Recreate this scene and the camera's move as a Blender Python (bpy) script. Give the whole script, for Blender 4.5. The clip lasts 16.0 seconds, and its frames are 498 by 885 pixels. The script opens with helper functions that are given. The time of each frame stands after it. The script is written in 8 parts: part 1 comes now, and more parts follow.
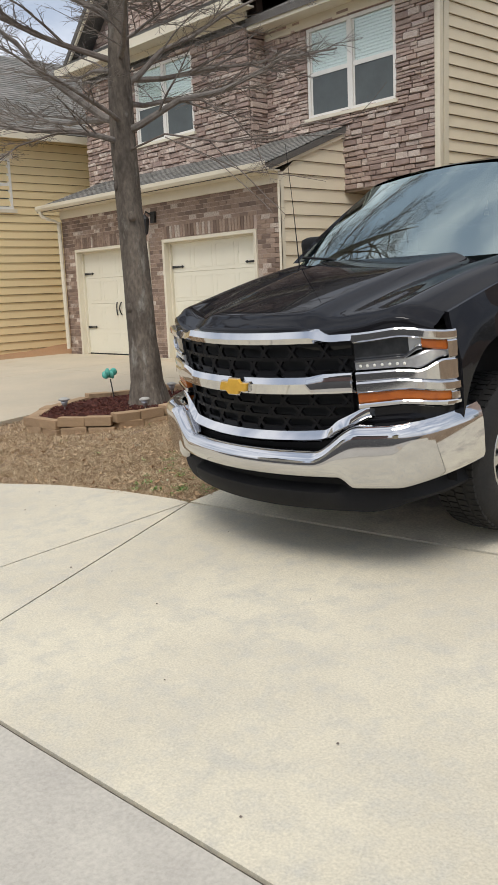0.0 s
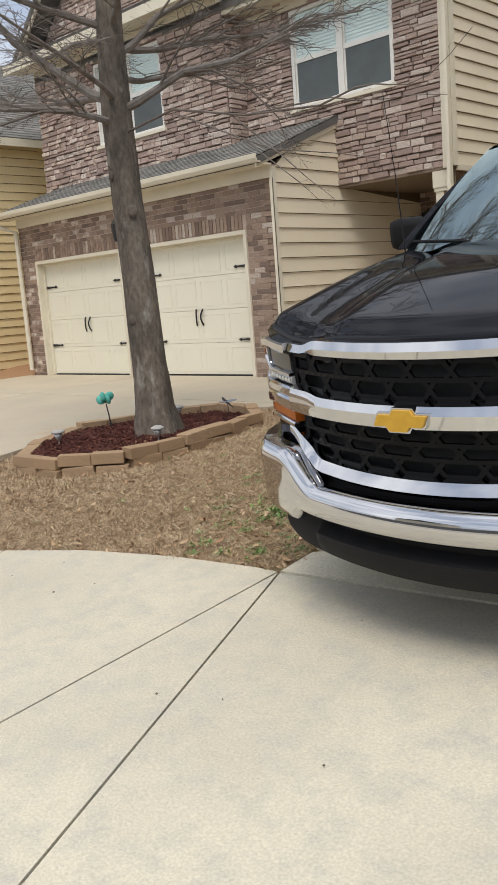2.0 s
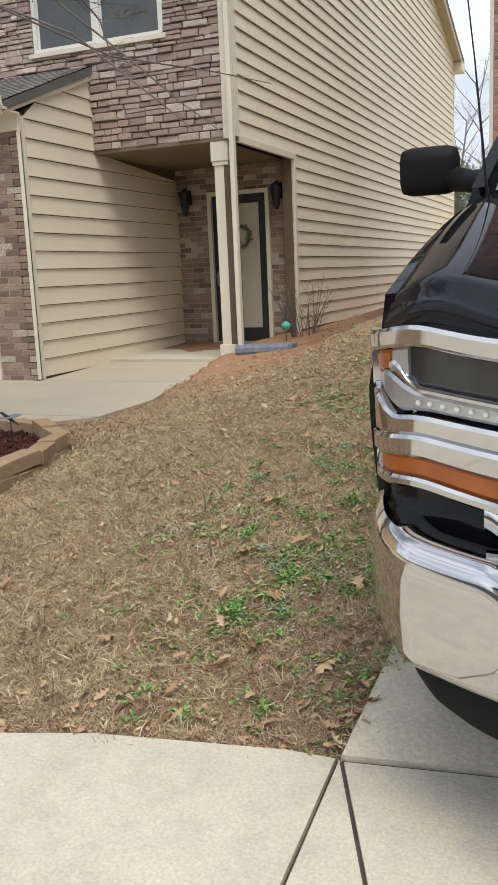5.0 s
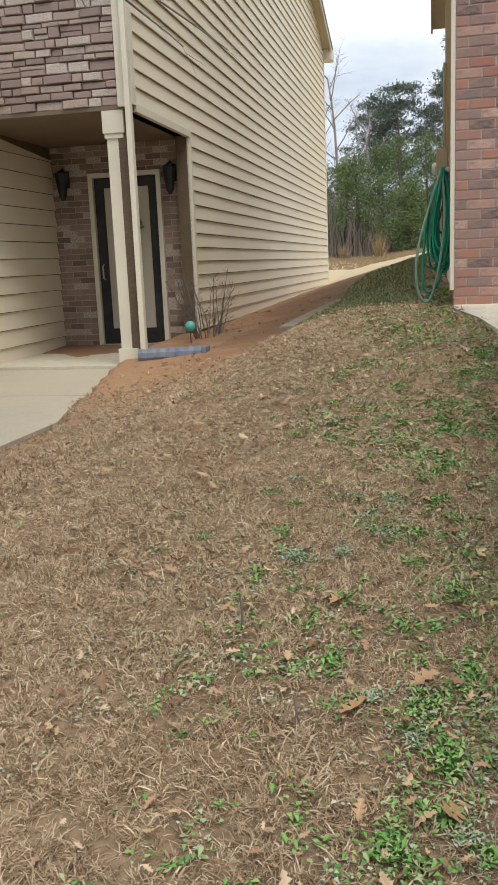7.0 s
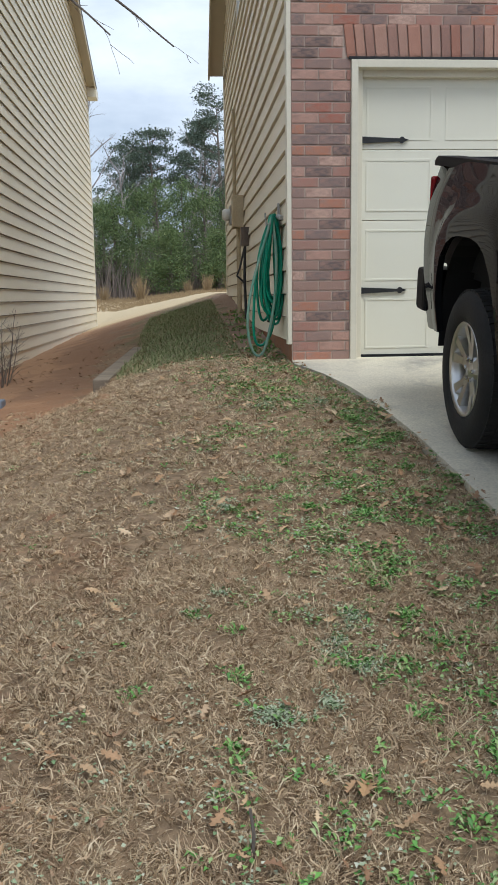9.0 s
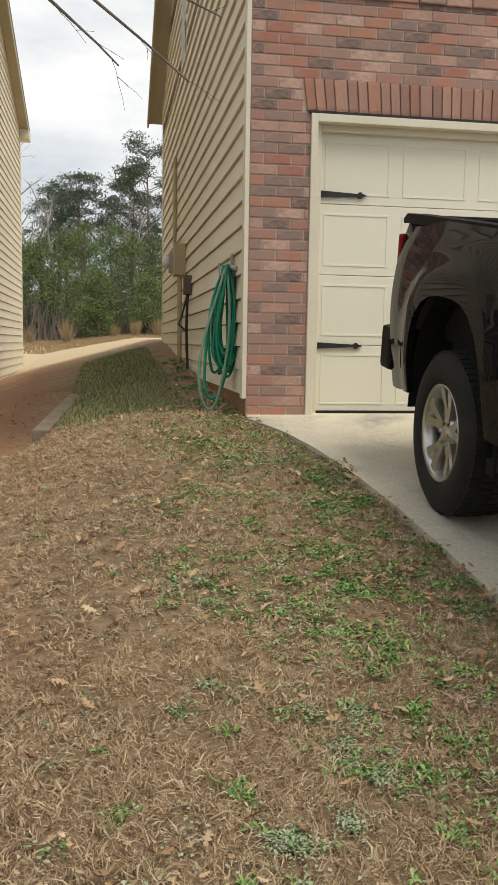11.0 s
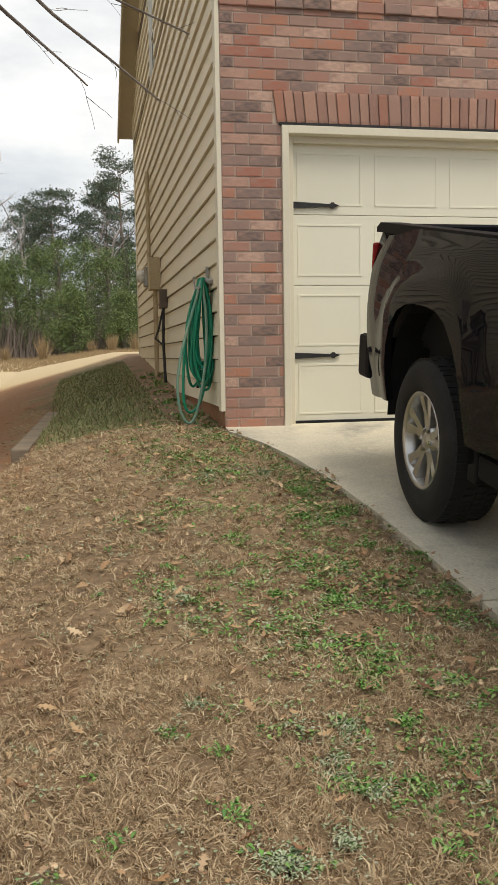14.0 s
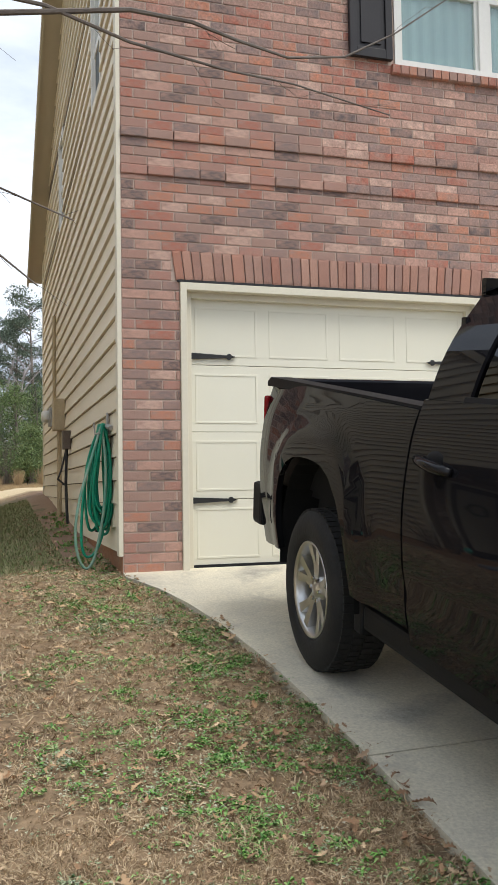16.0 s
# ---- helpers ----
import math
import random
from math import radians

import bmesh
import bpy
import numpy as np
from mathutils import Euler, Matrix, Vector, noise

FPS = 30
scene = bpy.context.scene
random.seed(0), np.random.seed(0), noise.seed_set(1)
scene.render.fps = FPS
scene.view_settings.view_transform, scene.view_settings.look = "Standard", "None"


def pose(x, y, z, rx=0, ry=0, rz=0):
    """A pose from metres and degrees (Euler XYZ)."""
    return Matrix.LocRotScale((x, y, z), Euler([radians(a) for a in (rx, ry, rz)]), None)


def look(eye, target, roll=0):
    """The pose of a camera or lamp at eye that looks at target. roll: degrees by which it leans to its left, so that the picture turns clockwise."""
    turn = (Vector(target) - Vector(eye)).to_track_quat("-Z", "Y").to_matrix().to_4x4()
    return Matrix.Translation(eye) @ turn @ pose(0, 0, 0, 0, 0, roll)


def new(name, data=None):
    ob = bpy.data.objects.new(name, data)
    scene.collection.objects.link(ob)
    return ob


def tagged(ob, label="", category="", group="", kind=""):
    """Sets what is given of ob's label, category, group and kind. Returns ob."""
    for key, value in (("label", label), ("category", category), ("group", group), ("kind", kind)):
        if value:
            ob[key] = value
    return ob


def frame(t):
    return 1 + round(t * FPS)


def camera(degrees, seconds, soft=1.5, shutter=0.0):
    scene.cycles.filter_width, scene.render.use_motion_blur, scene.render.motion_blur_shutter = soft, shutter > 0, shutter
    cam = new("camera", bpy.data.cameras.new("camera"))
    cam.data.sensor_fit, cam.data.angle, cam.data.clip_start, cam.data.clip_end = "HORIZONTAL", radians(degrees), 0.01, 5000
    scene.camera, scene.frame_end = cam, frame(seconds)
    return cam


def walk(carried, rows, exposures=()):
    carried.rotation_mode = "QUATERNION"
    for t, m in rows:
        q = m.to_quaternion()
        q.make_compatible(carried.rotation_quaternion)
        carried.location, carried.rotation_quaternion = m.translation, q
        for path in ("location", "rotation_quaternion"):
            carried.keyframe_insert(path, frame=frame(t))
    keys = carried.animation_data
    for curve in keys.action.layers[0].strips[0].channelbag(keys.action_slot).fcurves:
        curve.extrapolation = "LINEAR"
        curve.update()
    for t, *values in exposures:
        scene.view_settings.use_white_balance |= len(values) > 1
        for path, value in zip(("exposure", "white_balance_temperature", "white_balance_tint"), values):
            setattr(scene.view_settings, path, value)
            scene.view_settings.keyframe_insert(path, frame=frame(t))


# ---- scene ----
cam = camera(32.2, 16.0)
PATH = [
    (0, (4.752, -9.803, 0.487), (3.292, -8.483, 0.139), -2.5),
    (0.5, (4.331, -9.665, 0.475), (2.909, -8.296, 0.156), -3.2),
    (1, (3.939, -9.588, 0.468), (2.543, -8.192, 0.154), -3.2),
    (1.5, (3.527, -9.47, 0.452), (2.269, -7.953, 0.107), -3.9),
    (2, (3.154, -9.397, 0.461), (1.78, -7.981, 0.133), -4.4),
    (2.5, (2.759, -9.32, 0.446), (1.584, -7.734, 0.12), -4.0),
    (3, (2.417, -9.248, 0.486), (1.151, -7.738, 0.139), -2.7),
    (3.5, (1.988, -9.116, 0.45), (0.951, -7.465, 0.004), -3.3),
    (4, (1.656, -8.952, 0.414), (0.666, -7.264, 0.0), -2.6),
    (6.5, (0.13, -7.526, 0.41), (-0.252, -5.605, 0.007), -2.9),
    (7, (-0.113, -7.303, 0.403), (-0.543, -5.392, -0.001), -2.4),
    (7.5, (-0.333, -7.1, 0.424), (-0.502, -5.151, 0.006), -3.2),
    (8, (-0.521, -6.849, 0.444), (-0.748, -4.896, 0.078), -4.1),
    (8.5, (-0.714, -6.673, 0.454), (-0.794, -4.708, 0.093), -1.8),
    (9, (-0.817, -6.569, 0.486), (-0.674, -4.602, 0.155), -0.8),
    (11.5, (-1.027, -6.229, 0.534), (-0.698, -4.269, 0.312), 0.9),
    (12, (-1.018, -6.216, 0.54), (-0.695, -4.256, 0.309), 0.5),
    (12.5, (-1.02, -6.227, 0.541), (-0.676, -4.268, 0.326), 0.1),
    (13, (-1.02, -6.233, 0.541), (-0.657, -4.277, 0.336), -0.1),
    (13.5, (-1.019, -6.246, 0.541), (-0.655, -4.29, 0.337), -0.6),
    (14, (-1.018, -6.25, 0.544), (-0.646, -4.296, 0.341), -0.9),
    (14.5, (-1.016, -6.241, 0.539), (-0.637, -4.288, 0.337), -0.8),
    (15, (-1.006, -6.253, 0.556), (-0.633, -4.298, 0.36), -1.0),
    (15.5, (-0.973, -6.29, 0.612), (-0.529, -4.34, 0.579), -0.0),
    (16, (-0.94, -6.343, 0.631), (-0.363, -4.431, 0.732), -0.9),
]
walk(cam, [(t, look(eye, target, roll)) for t, eye, target, roll in PATH],
     exposures=[(0.0, 0.45, 6600, 10), (1.8, 0.46, 6600, 10), (2.8, 0.58, 6500, 10), (4.2, 0.60, 6500, 10), (6.3, 0.55, 6500, 8), (8.3, 0.45, 6300, 8), (9.2, 0.38, 5900, 6), (11.3, 0.42, 7200, 8), (15.0, 0.5, 7200, 8), (16.0, 0.70, 6400, 8)])

# ---------------------------------------------------------------- light
world = bpy.data.worlds.new("overcast_sky")
scene.world = world
world.use_nodes = True
wn, wl = world.node_tree.nodes, world.node_tree.links
wn.clear()
w_out = wn.new("ShaderNodeOutputWorld")
w_bg = wn.new("ShaderNodeBackground")
w_sky = wn.new("ShaderNodeTexSky")
w_sky.sky_type, w_sky.sun_disc = "NISHITA", False
w_sky.sun_elevation, w_sky.sun_rotation = radians(60), radians(145)
w_sky.air_density, w_sky.dust_density = 1.2, 3.0
w_co = wn.new("ShaderNodeTexCoord")
w_map = wn.new("ShaderNodeMapping")
w_map.inputs["Scale"].default_value = (1.0, 1.0, 2.6)
w_no = wn.new("ShaderNodeTexNoise")
w_no.inputs["Scale"].default_value = 2.3
w_no.inputs["Detail"].default_value = 7
w_no.inputs["Roughness"].default_value = 0.55
w_rp = wn.new("ShaderNodeValToRGB")
w_rp.color_ramp.elements[0].position, w_rp.color_ramp.elements[0].color = 0.38, (3.7, 4.3, 5.4, 1)
w_rp.color_ramp.elements[1].position, w_rp.color_ramp.elements[1].color = 0.68, (9.2, 9.4, 9.8, 1)
w_mx = wn.new("ShaderNodeMixRGB")
w_mx.inputs[0].default_value = 0.86
wl.new(w_co.outputs["Generated"], w_map.inputs["Vector"])
wl.new(w_map.outputs[0], w_no.inputs["Vector"])
wl.new(w_no.outputs["Fac"], w_rp.inputs[0])
wl.new(w_sky.outputs[0], w_mx.inputs[1])
wl.new(w_rp.outputs[0], w_mx.inputs[2])
wl.new(w_mx.outputs[0], w_bg.inputs["Color"])
w_bg.inputs["Strength"].default_value = 0.1
wl.new(w_bg.outputs[0], w_out.inputs["Surface"])

sun = new("sun", bpy.data.lights.new("sun", "SUN"))
sun.data.energy, sun.data.angle, sun.data.color = 1.6, radians(30), (1.0, 0.95, 0.88)
sun.matrix_world = look((0, 0, 30), (-10, 14, 0))

# ---------------------------------------------------------------- materials
def mat(name, c1, c2=None, rough=0.8, coarse=1.5, fine=40.0, bump=0.0, bump_scale=None, metal=0.0, spread=None, by="object",
        spec=0.3, grain=0.25, stain=None, stretch=(1, 1, 1), coat=0.0):
    """Two-scale procedural surface. spread: colours picked per object or per island. stain: (colour, scale, low, high)."""
    m = bpy.data.materials.new(name)
    m.use_nodes = True
    n, l = m.node_tree.nodes, m.node_tree.links
    b = n["Principled BSDF"]
    co = n.new("ShaderNodeTexCoord")
    mp = n.new("ShaderNodeMapping")
    mp.inputs["Scale"].default_value = stretch
    l.new(co.outputs["Object"], mp.inputs["Vector"])
    def noise_tex(scale, detail=4.0, rg=0.6):
        t = n.new("ShaderNodeTexNoise")
        t.inputs["Scale"].default_value, t.inputs["Detail"].default_value, t.inputs["Roughness"].default_value = scale, detail, rg
        l.new(mp.outputs[0], t.inputs["Vector"])
        return t
    def mix(a, bb, fac, mode="MIX"):
        x = n.new("ShaderNodeMixRGB")
        x.blend_type = mode
        for sock, v in ((x.inputs[0], fac), (x.inputs[1], a), (x.inputs[2], bb)):
            if isinstance(v, (int, float)):
                sock.default_value = v
            elif isinstance(v, tuple):
                sock.default_value = (*v, 1)
            else:
                l.new(v, sock)
        return x.outputs[0]
    def stretch_fac(sock, lo, hi):
        r = n.new("ShaderNodeMapRange")
        r.inputs[1].default_value, r.inputs[2].default_value = lo, hi
        l.new(sock, r.inputs[0])
        return r.outputs[0]
    col = c1
    if spread:
        if by == "object":
            src = n.new("ShaderNodeObjectInfo").outputs["Random"]
        else:
            src = n.new("ShaderNodeNewGeometry").outputs["Random Per Island"]
        rp = n.new("ShaderNodeValToRGB")
        crisp = len(spread) >= 7
        rp.color_ramp.interpolation = "CONSTANT" if crisp else "LINEAR"
        while len(rp.color_ramp.elements) < len(spread):
            rp.color_ramp.elements.new(0.5)
        for k, cc in enumerate(spread):
            rp.color_ramp.elements[k].position = k / (len(spread) - (0 if crisp else 1))
            rp.color_ramp.elements[k].color = (*cc, 1)
        l.new(src, rp.inputs[0])
        col = rp.outputs[0]
    if c2:
        col = mix(col, c2, stretch_fac(noise_tex(coarse).outputs["Fac"], 0.35, 0.7))
    if stain:
        sc, ss, lo, hi = stain
        col = mix(col, sc, stretch_fac(noise_tex(ss, 6.0, 0.65).outputs["Fac"], lo, hi))
    fn = noise_tex(fine, 3.0)
    if grain:
        g = stretch_fac(fn.outputs["Fac"], 0.2, 0.8)
        gr = n.new("ShaderNodeMapRange")
        gr.inputs[3].default_value, gr.inputs[4].default_value = 1 - grain, 1 + grain * 0.6
        l.new(g, gr.inputs[0])
        cm = n.new("ShaderNodeCombineXYZ")
        for k in range(3):
            l.new(gr.outputs[0], cm.inputs[k])
        col = mix(col, cm.outputs[0], 1.0, "MULTIPLY")
    if isinstance(col, tuple):
        b.inputs["Base Color"].default_value = (*col, 1)
    else:
        l.new(col, b.inputs["Base Color"])
    b.inputs["Roughness"].default_value, b.inputs["Metallic"].default_value = rough, metal
    b.inputs["Specular IOR Level"].default_value = spec
    b.inputs["Coat Weight"].default_value = coat
    b.inputs["Coat Roughness"].default_value = 0.03
    if bump:
        bp = n.new("ShaderNodeBump")
        bp.inputs["Strength"].default_value, bp.inputs["Distance"].default_value = min(1.0, bump), 0.01
        l.new((noise_tex(bump_scale, 5.0).outputs["Fac"] if bump_scale else fn.outputs["Fac"]), bp.inputs["Height"])
        l.new(bp.outputs[0], b.inputs["Normal"])
    return m


M_CONCRETE = mat("concrete", (0.62, 0.57, 0.445), (0.52, 0.475, 0.375), 0.9, 0.9, 110, 0.25, grain=0.24, stain=((0.49, 0.465, 0.395), 8.0, 0.45, 0.72))
M_DRIVE_B = mat("stained_concrete", (0.74, 0.675, 0.515), (0.50, 0.465, 0.385), 0.9, 0.9, 70, 0.4, grain=0.25, stain=((0.33, 0.31, 0.27), 1.5, 0.53, 0.72))
M_CONCRETE_DIM = mat("worn_concrete", (0.50, 0.47, 0.405), (0.40, 0.375, 0.33), 0.92, 1.6, 60, 0.3, grain=0.2, stain=((0.50, 0.36, 0.19), 1.1, 0.54, 0.72))
M_JOINT = mat("joint_dirt", (0.07, 0.06, 0.05), (0.13, 0.11, 0.09), 0.95, 9, 60, 0.3)
M_DRIVE_A = mat("tan_concrete", (0.52, 0.45, 0.34), (0.45, 0.40, 0.31), 0.9, 0.9, 50, 0.3, grain=0.12, stain=((0.45, 0.33, 0.22), 0.6, 0.58, 0.78))
M_LAWN = mat("dormant_lawn", (0.29, 0.205, 0.125), (0.20, 0.138, 0.085), 0.95, 1.3, 22, 1.0, bump_scale=30, grain=0.6, stain=((0.272, 0.138, 0.070), 0.8, 0.6, 0.78))
M_BLADE = mat("dry_grass", (0.3, 0.2, 0.1), None, 0.8, spread=((0.55, 0.41, 0.26), (0.37, 0.265, 0.16), (0.65, 0.515, 0.35), (0.23, 0.152, 0.09), (0.47, 0.34, 0.21)), by="island", grain=0)
M_WEED = mat("green_weed", (0.085, 0.204, 0.051), None, 0.6, spread=((0.11, 0.27, 0.06), (0.19, 0.40, 0.09), (0.08, 0.19, 0.055), (0.30, 0.46, 0.14), (0.36, 0.42, 0.22)), by="island", grain=0)
M_PALE = mat("pale_weed", (0.260, 0.312, 0.260), None, 0.7, spread=((0.30, 0.38, 0.23), (0.43, 0.46, 0.32), (0.18, 0.29, 0.13), (0.55, 0.55, 0.45)), by="island", grain=0)
M_LEAF = mat("fallen_leaf", (0.390, 0.260, 0.130), None, 0.7, spread=((0.390, 0.221, 0.111), (0.546, 0.364, 0.195), (0.260, 0.130, 0.072), (0.650, 0.468, 0.286)), by="object", grain=0.2)
M_LEAF_I = mat("leaf_litter", (0.420, 0.280, 0.140), None, 0.7, spread=((0.364, 0.210, 0.112), (0.560, 0.392, 0.224), (0.238, 0.126, 0.070), (0.672, 0.504, 0.322)), by="island", grain=0.2)
M_CLAY = mat("red_clay", (0.299, 0.150, 0.078), (0.195, 0.111, 0.065), 0.95, 2.5, 45, 0.8, bump_scale=20, grain=0.35)
M_MULCH = mat("red_mulch", (0.07, 0.02, 0.015), None, 0.9, spread=((0.10, 0.028, 0.02), (0.05, 0.017, 0.014), (0.14, 0.05, 0.035)), by="island", grain=0.3)
M_SIDING = mat("tan_siding", (0.76, 0.685, 0.535), (0.71, 0.64, 0.495), 0.55, 0.7, 90, 0.12, grain=0.06, stretch=(1, 1, 4))
# wall backing coloured dark so the gaps between boards read as lap shadows
M_LAPSHADE = mat("lap_shade_backing", (0.16, 0.12, 0.08), (0.12, 0.09, 0.06), 0.9, 3, 40, 0.1)
M_SIDING_Y = mat("yellow_siding", (0.78, 0.64, 0.375), (0.73, 0.60, 0.35), 0.55, 0.7, 90, 0.1, grain=0.06)
M_TRIM = mat("cream_trim", (0.74, 0.69, 0.56), (0.68, 0.63, 0.51), 0.5, 1.5, 60, 0.05, grain=0.05)
M_DOOR = mat("cream_door", (0.80, 0.77, 0.64), (0.77, 0.74, 0.615), 0.42, 0.8, 120, 0.04, grain=0.03)
M_IRON = mat("black_iron", (0.02, 0.02, 0.022), (0.04, 0.04, 0.04), 0.5, 6, 60, 0.1)
M_MORTAR = mat("mortar", (0.56, 0.445, 0.375), (0.45, 0.35, 0.295), 0.95, 4, 80, 0.5, grain=0.2)
M_BRICK = mat("red_brick", (0.480, 0.192, 0.144), (0.42, 0.265, 0.215), 0.9, 2.6, 22, 0.5, grain=0.45,
              spread=((0.47, 0.235, 0.185), (0.24, 0.185, 0.175), (0.45, 0.165, 0.115), (0.68, 0.46, 0.37), (0.15, 0.12, 0.115), (0.44, 0.25, 0.20), (0.60, 0.36, 0.285), (0.32, 0.225, 0.20), (0.54, 0.235, 0.15), (0.40, 0.26, 0.215)))
M_BRICK_I = mat("red_brick_far", (0.480, 0.192, 0.144), (0.42, 0.265, 0.215), 0.9, 14, 60, 0.5, grain=0.45, by="island",
              spread=((0.47, 0.235, 0.185), (0.24, 0.185, 0.175), (0.45, 0.165, 0.115), (0.68, 0.46, 0.37), (0.15, 0.12, 0.115), (0.44, 0.25, 0.20), (0.60, 0.36, 0.285), (0.32, 0.225, 0.20), (0.54, 0.235, 0.15), (0.40, 0.26, 0.215)))
M_SOLDIER = mat("orange_brick", (0.600, 0.240, 0.135), (0.46, 0.25, 0.19), 0.9, 9, 70, 0.5, grain=0.3,
              spread=((0.48, 0.21, 0.14), (0.33, 0.235, 0.205), (0.56, 0.34, 0.26), (0.44, 0.18, 0.12), (0.26, 0.20, 0.185), (0.52, 0.27, 0.19)))
TAN_BRICKS = ((0.38, 0.28, 0.215), (0.26, 0.19, 0.15), (0.50, 0.39, 0.31), (0.19, 0.14, 0.115), (0.43, 0.32, 0.245), (0.74, 0.65, 0.56), (0.32, 0.235, 0.185), (0.45, 0.34, 0.27))
M_TANBRICK = mat("brown_brick", (0.25, 0.17, 0.13), (0.22, 0.155, 0.12), 0.9, 7, 60, 0.5, grain=0.3, spread=TAN_BRICKS)
M_TANBRICK_I = mat("brown_brick_far", (0.25, 0.17, 0.13), (0.22, 0.155, 0.12), 0.9, 7, 60, 0.5, grain=0.3, spread=TAN_BRICKS, by="island")
STONES = ((0.60, 0.475, 0.41), (0.43, 0.335, 0.295), (0.72, 0.61, 0.53), (0.53, 0.405, 0.35), (0.82, 0.73, 0.65), (0.37, 0.29, 0.26), (0.66, 0.54, 0.46))
M_STONE = mat("ledge_stone", (0.3, 0.22, 0.18), (0.36, 0.265, 0.225), 0.92, 9, 34, 0.8, grain=0.35, spread=STONES)
M_STONE_I = mat("ledge_stone_far", (0.3, 0.22, 0.18), (0.36, 0.265, 0.225), 0.92, 9, 34, 0.8, grain=0.35, spread=STONES, by="island")
M_STONE_GAP = mat("stone_joint", (0.27, 0.205, 0.175), (0.19, 0.145, 0.125), 0.95, 5, 50, 0.4)
M_ROOF = mat("grey_shingle", (0.15, 0.145, 0.135), (0.115, 0.11, 0.105), 0.95, 3, 60, 0.5, grain=0.4)
M_SHINGLE = mat("shingle_tab", (0.15, 0.145, 0.135), None, 0.95, fine=90, bump=0.4, grain=0.4, spread=((0.23, 0.225, 0.205), (0.17, 0.17, 0.158), (0.28, 0.27, 0.25), (0.205, 0.195, 0.18)), by="island")
M_BARK = mat("tree_bark", (0.19, 0.16, 0.13), (0.085, 0.072, 0.06), 0.95, 5.0, 34, 1.0, bump_scale=26, grain=0.5, stretch=(1, 1, 0.4), stain=((0.30, 0.285, 0.25), 4.5, 0.54, 0.66))
M_TWIG = mat("twig_bark", (0.135, 0.110, 0.095), (0.22, 0.19, 0.165), 0.9, 4, 30, 0.3)
M_GREYTWIG = mat("grey_twig_bark", (0.26, 0.235, 0.21), (0.15, 0.13, 0.115), 0.9, 5, 30, 0.3)
M_BEDSTONE = mat("edging_block", (0.44, 0.30, 0.175), (0.36, 0.245, 0.15), 0.9, 4, 50, 0.6, grain=0.25, spread=((0.46, 0.31, 0.18), (0.38, 0.26, 0.155), (0.52, 0.37, 0.23)))
M_TIMBER = mat("weathered_timber", (0.29, 0.235, 0.175), (0.18, 0.145, 0.11), 0.9, 4, 30, 0.6, stretch=(1, 0.15, 1), grain=0.3)
M_HOSE = mat("green_hose", (0.0, 0.27, 0.155), (0.0, 0.21, 0.12), 0.38, 8, 60, spec=0.5, grain=0.1)
M_HOSE_PALE = mat("pale_hose", (0.12, 0.30, 0.22), (0.30, 0.38, 0.30), 0.5, 8, 60, spec=0.4, grain=0.1)
M_GREYBOX = mat("grey_box", (0.42, 0.41, 0.38), (0.35, 0.34, 0.32), 0.6, 5, 60)
M_TANBOX = mat("painted_box", (0.50, 0.40, 0.25), (0.44, 0.35, 0.22), 0.55, 5, 60)
M_WHITEPVC = mat("white_plastic", (0.80, 0.79, 0.74), (0.74, 0.73, 0.69), 0.4, 3, 60, grain=0.04)
# near-black filler: the darkness inside openings is put into its colour
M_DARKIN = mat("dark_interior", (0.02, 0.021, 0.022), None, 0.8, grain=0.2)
M_BLIND = mat("window_blind", (0.86, 0.88, 0.86), (0.80, 0.82, 0.81), 0.7, 2, 40, grain=0.05)
M_SCREEN = mat("window_screen", (0.12, 0.14, 0.145), (0.10, 0.115, 0.12), 0.75, 3, 200, grain=0.1)
M_BEIGECURTAIN = mat("beige_panel", (0.52, 0.48, 0.39), (0.46, 0.43, 0.35), 0.7, 2, 40, grain=0.06)
M_SHUTTER = mat("dark_shutter", (0.022, 0.02, 0.024), (0.03, 0.028, 0.03), 0.5, 5, 60, grain=0.1)
M_SOFFIT = mat("tan_soffit", (0.50, 0.43, 0.31), (0.45, 0.39, 0.28), 0.6, 2, 60, grain=0.06)
M_BLUE = mat("slate_plastic", (0.21, 0.235, 0.285), (0.15, 0.17, 0.215), 0.5, 5, 60, grain=0.1)
M_TEAL = mat("teal_glass", (0.10, 0.48, 0.40), (0.16, 0.55, 0.46), 0.25, 6, 40, grain=0.1)
M_TREEGREEN = mat("pine_needles", (0.09, 0.14, 0.05), None, 0.8, spread=((0.115, 0.170, 0.062), (0.165, 0.225, 0.085), (0.075, 0.118, 0.055), (0.225, 0.275, 0.115)), by="island", grain=0)
# tall pine green, lightened and greyed to paint in the haze of distance
M_PINEHAZE = mat("hazed_pine_needles", (0.038, 0.076, 0.038), None, 0.8, spread=((0.085, 0.115, 0.085), (0.115, 0.15, 0.105), (0.06, 0.085, 0.065)), by="island", grain=0)
M_SAGE = mat("dry_brush", (0.3, 0.2, 0.1), None, 0.9, spread=((0.34, 0.25, 0.14), (0.25, 0.18, 0.11), (0.42, 0.32, 0.18)), by="island", grain=0)
M_BROWNWOOD = mat("brown_thicket", (0.150, 0.120, 0.105), None, 0.9, spread=((0.150, 0.123, 0.108), (0.210, 0.173, 0.150), (0.112, 0.093, 0.084)), by="island", grain=0)
M_SAND = mat("straw_bank", (0.46, 0.36, 0.22), (0.40, 0.31, 0.185), 0.95, 0.8, 12, 0.4, grain=0.2)


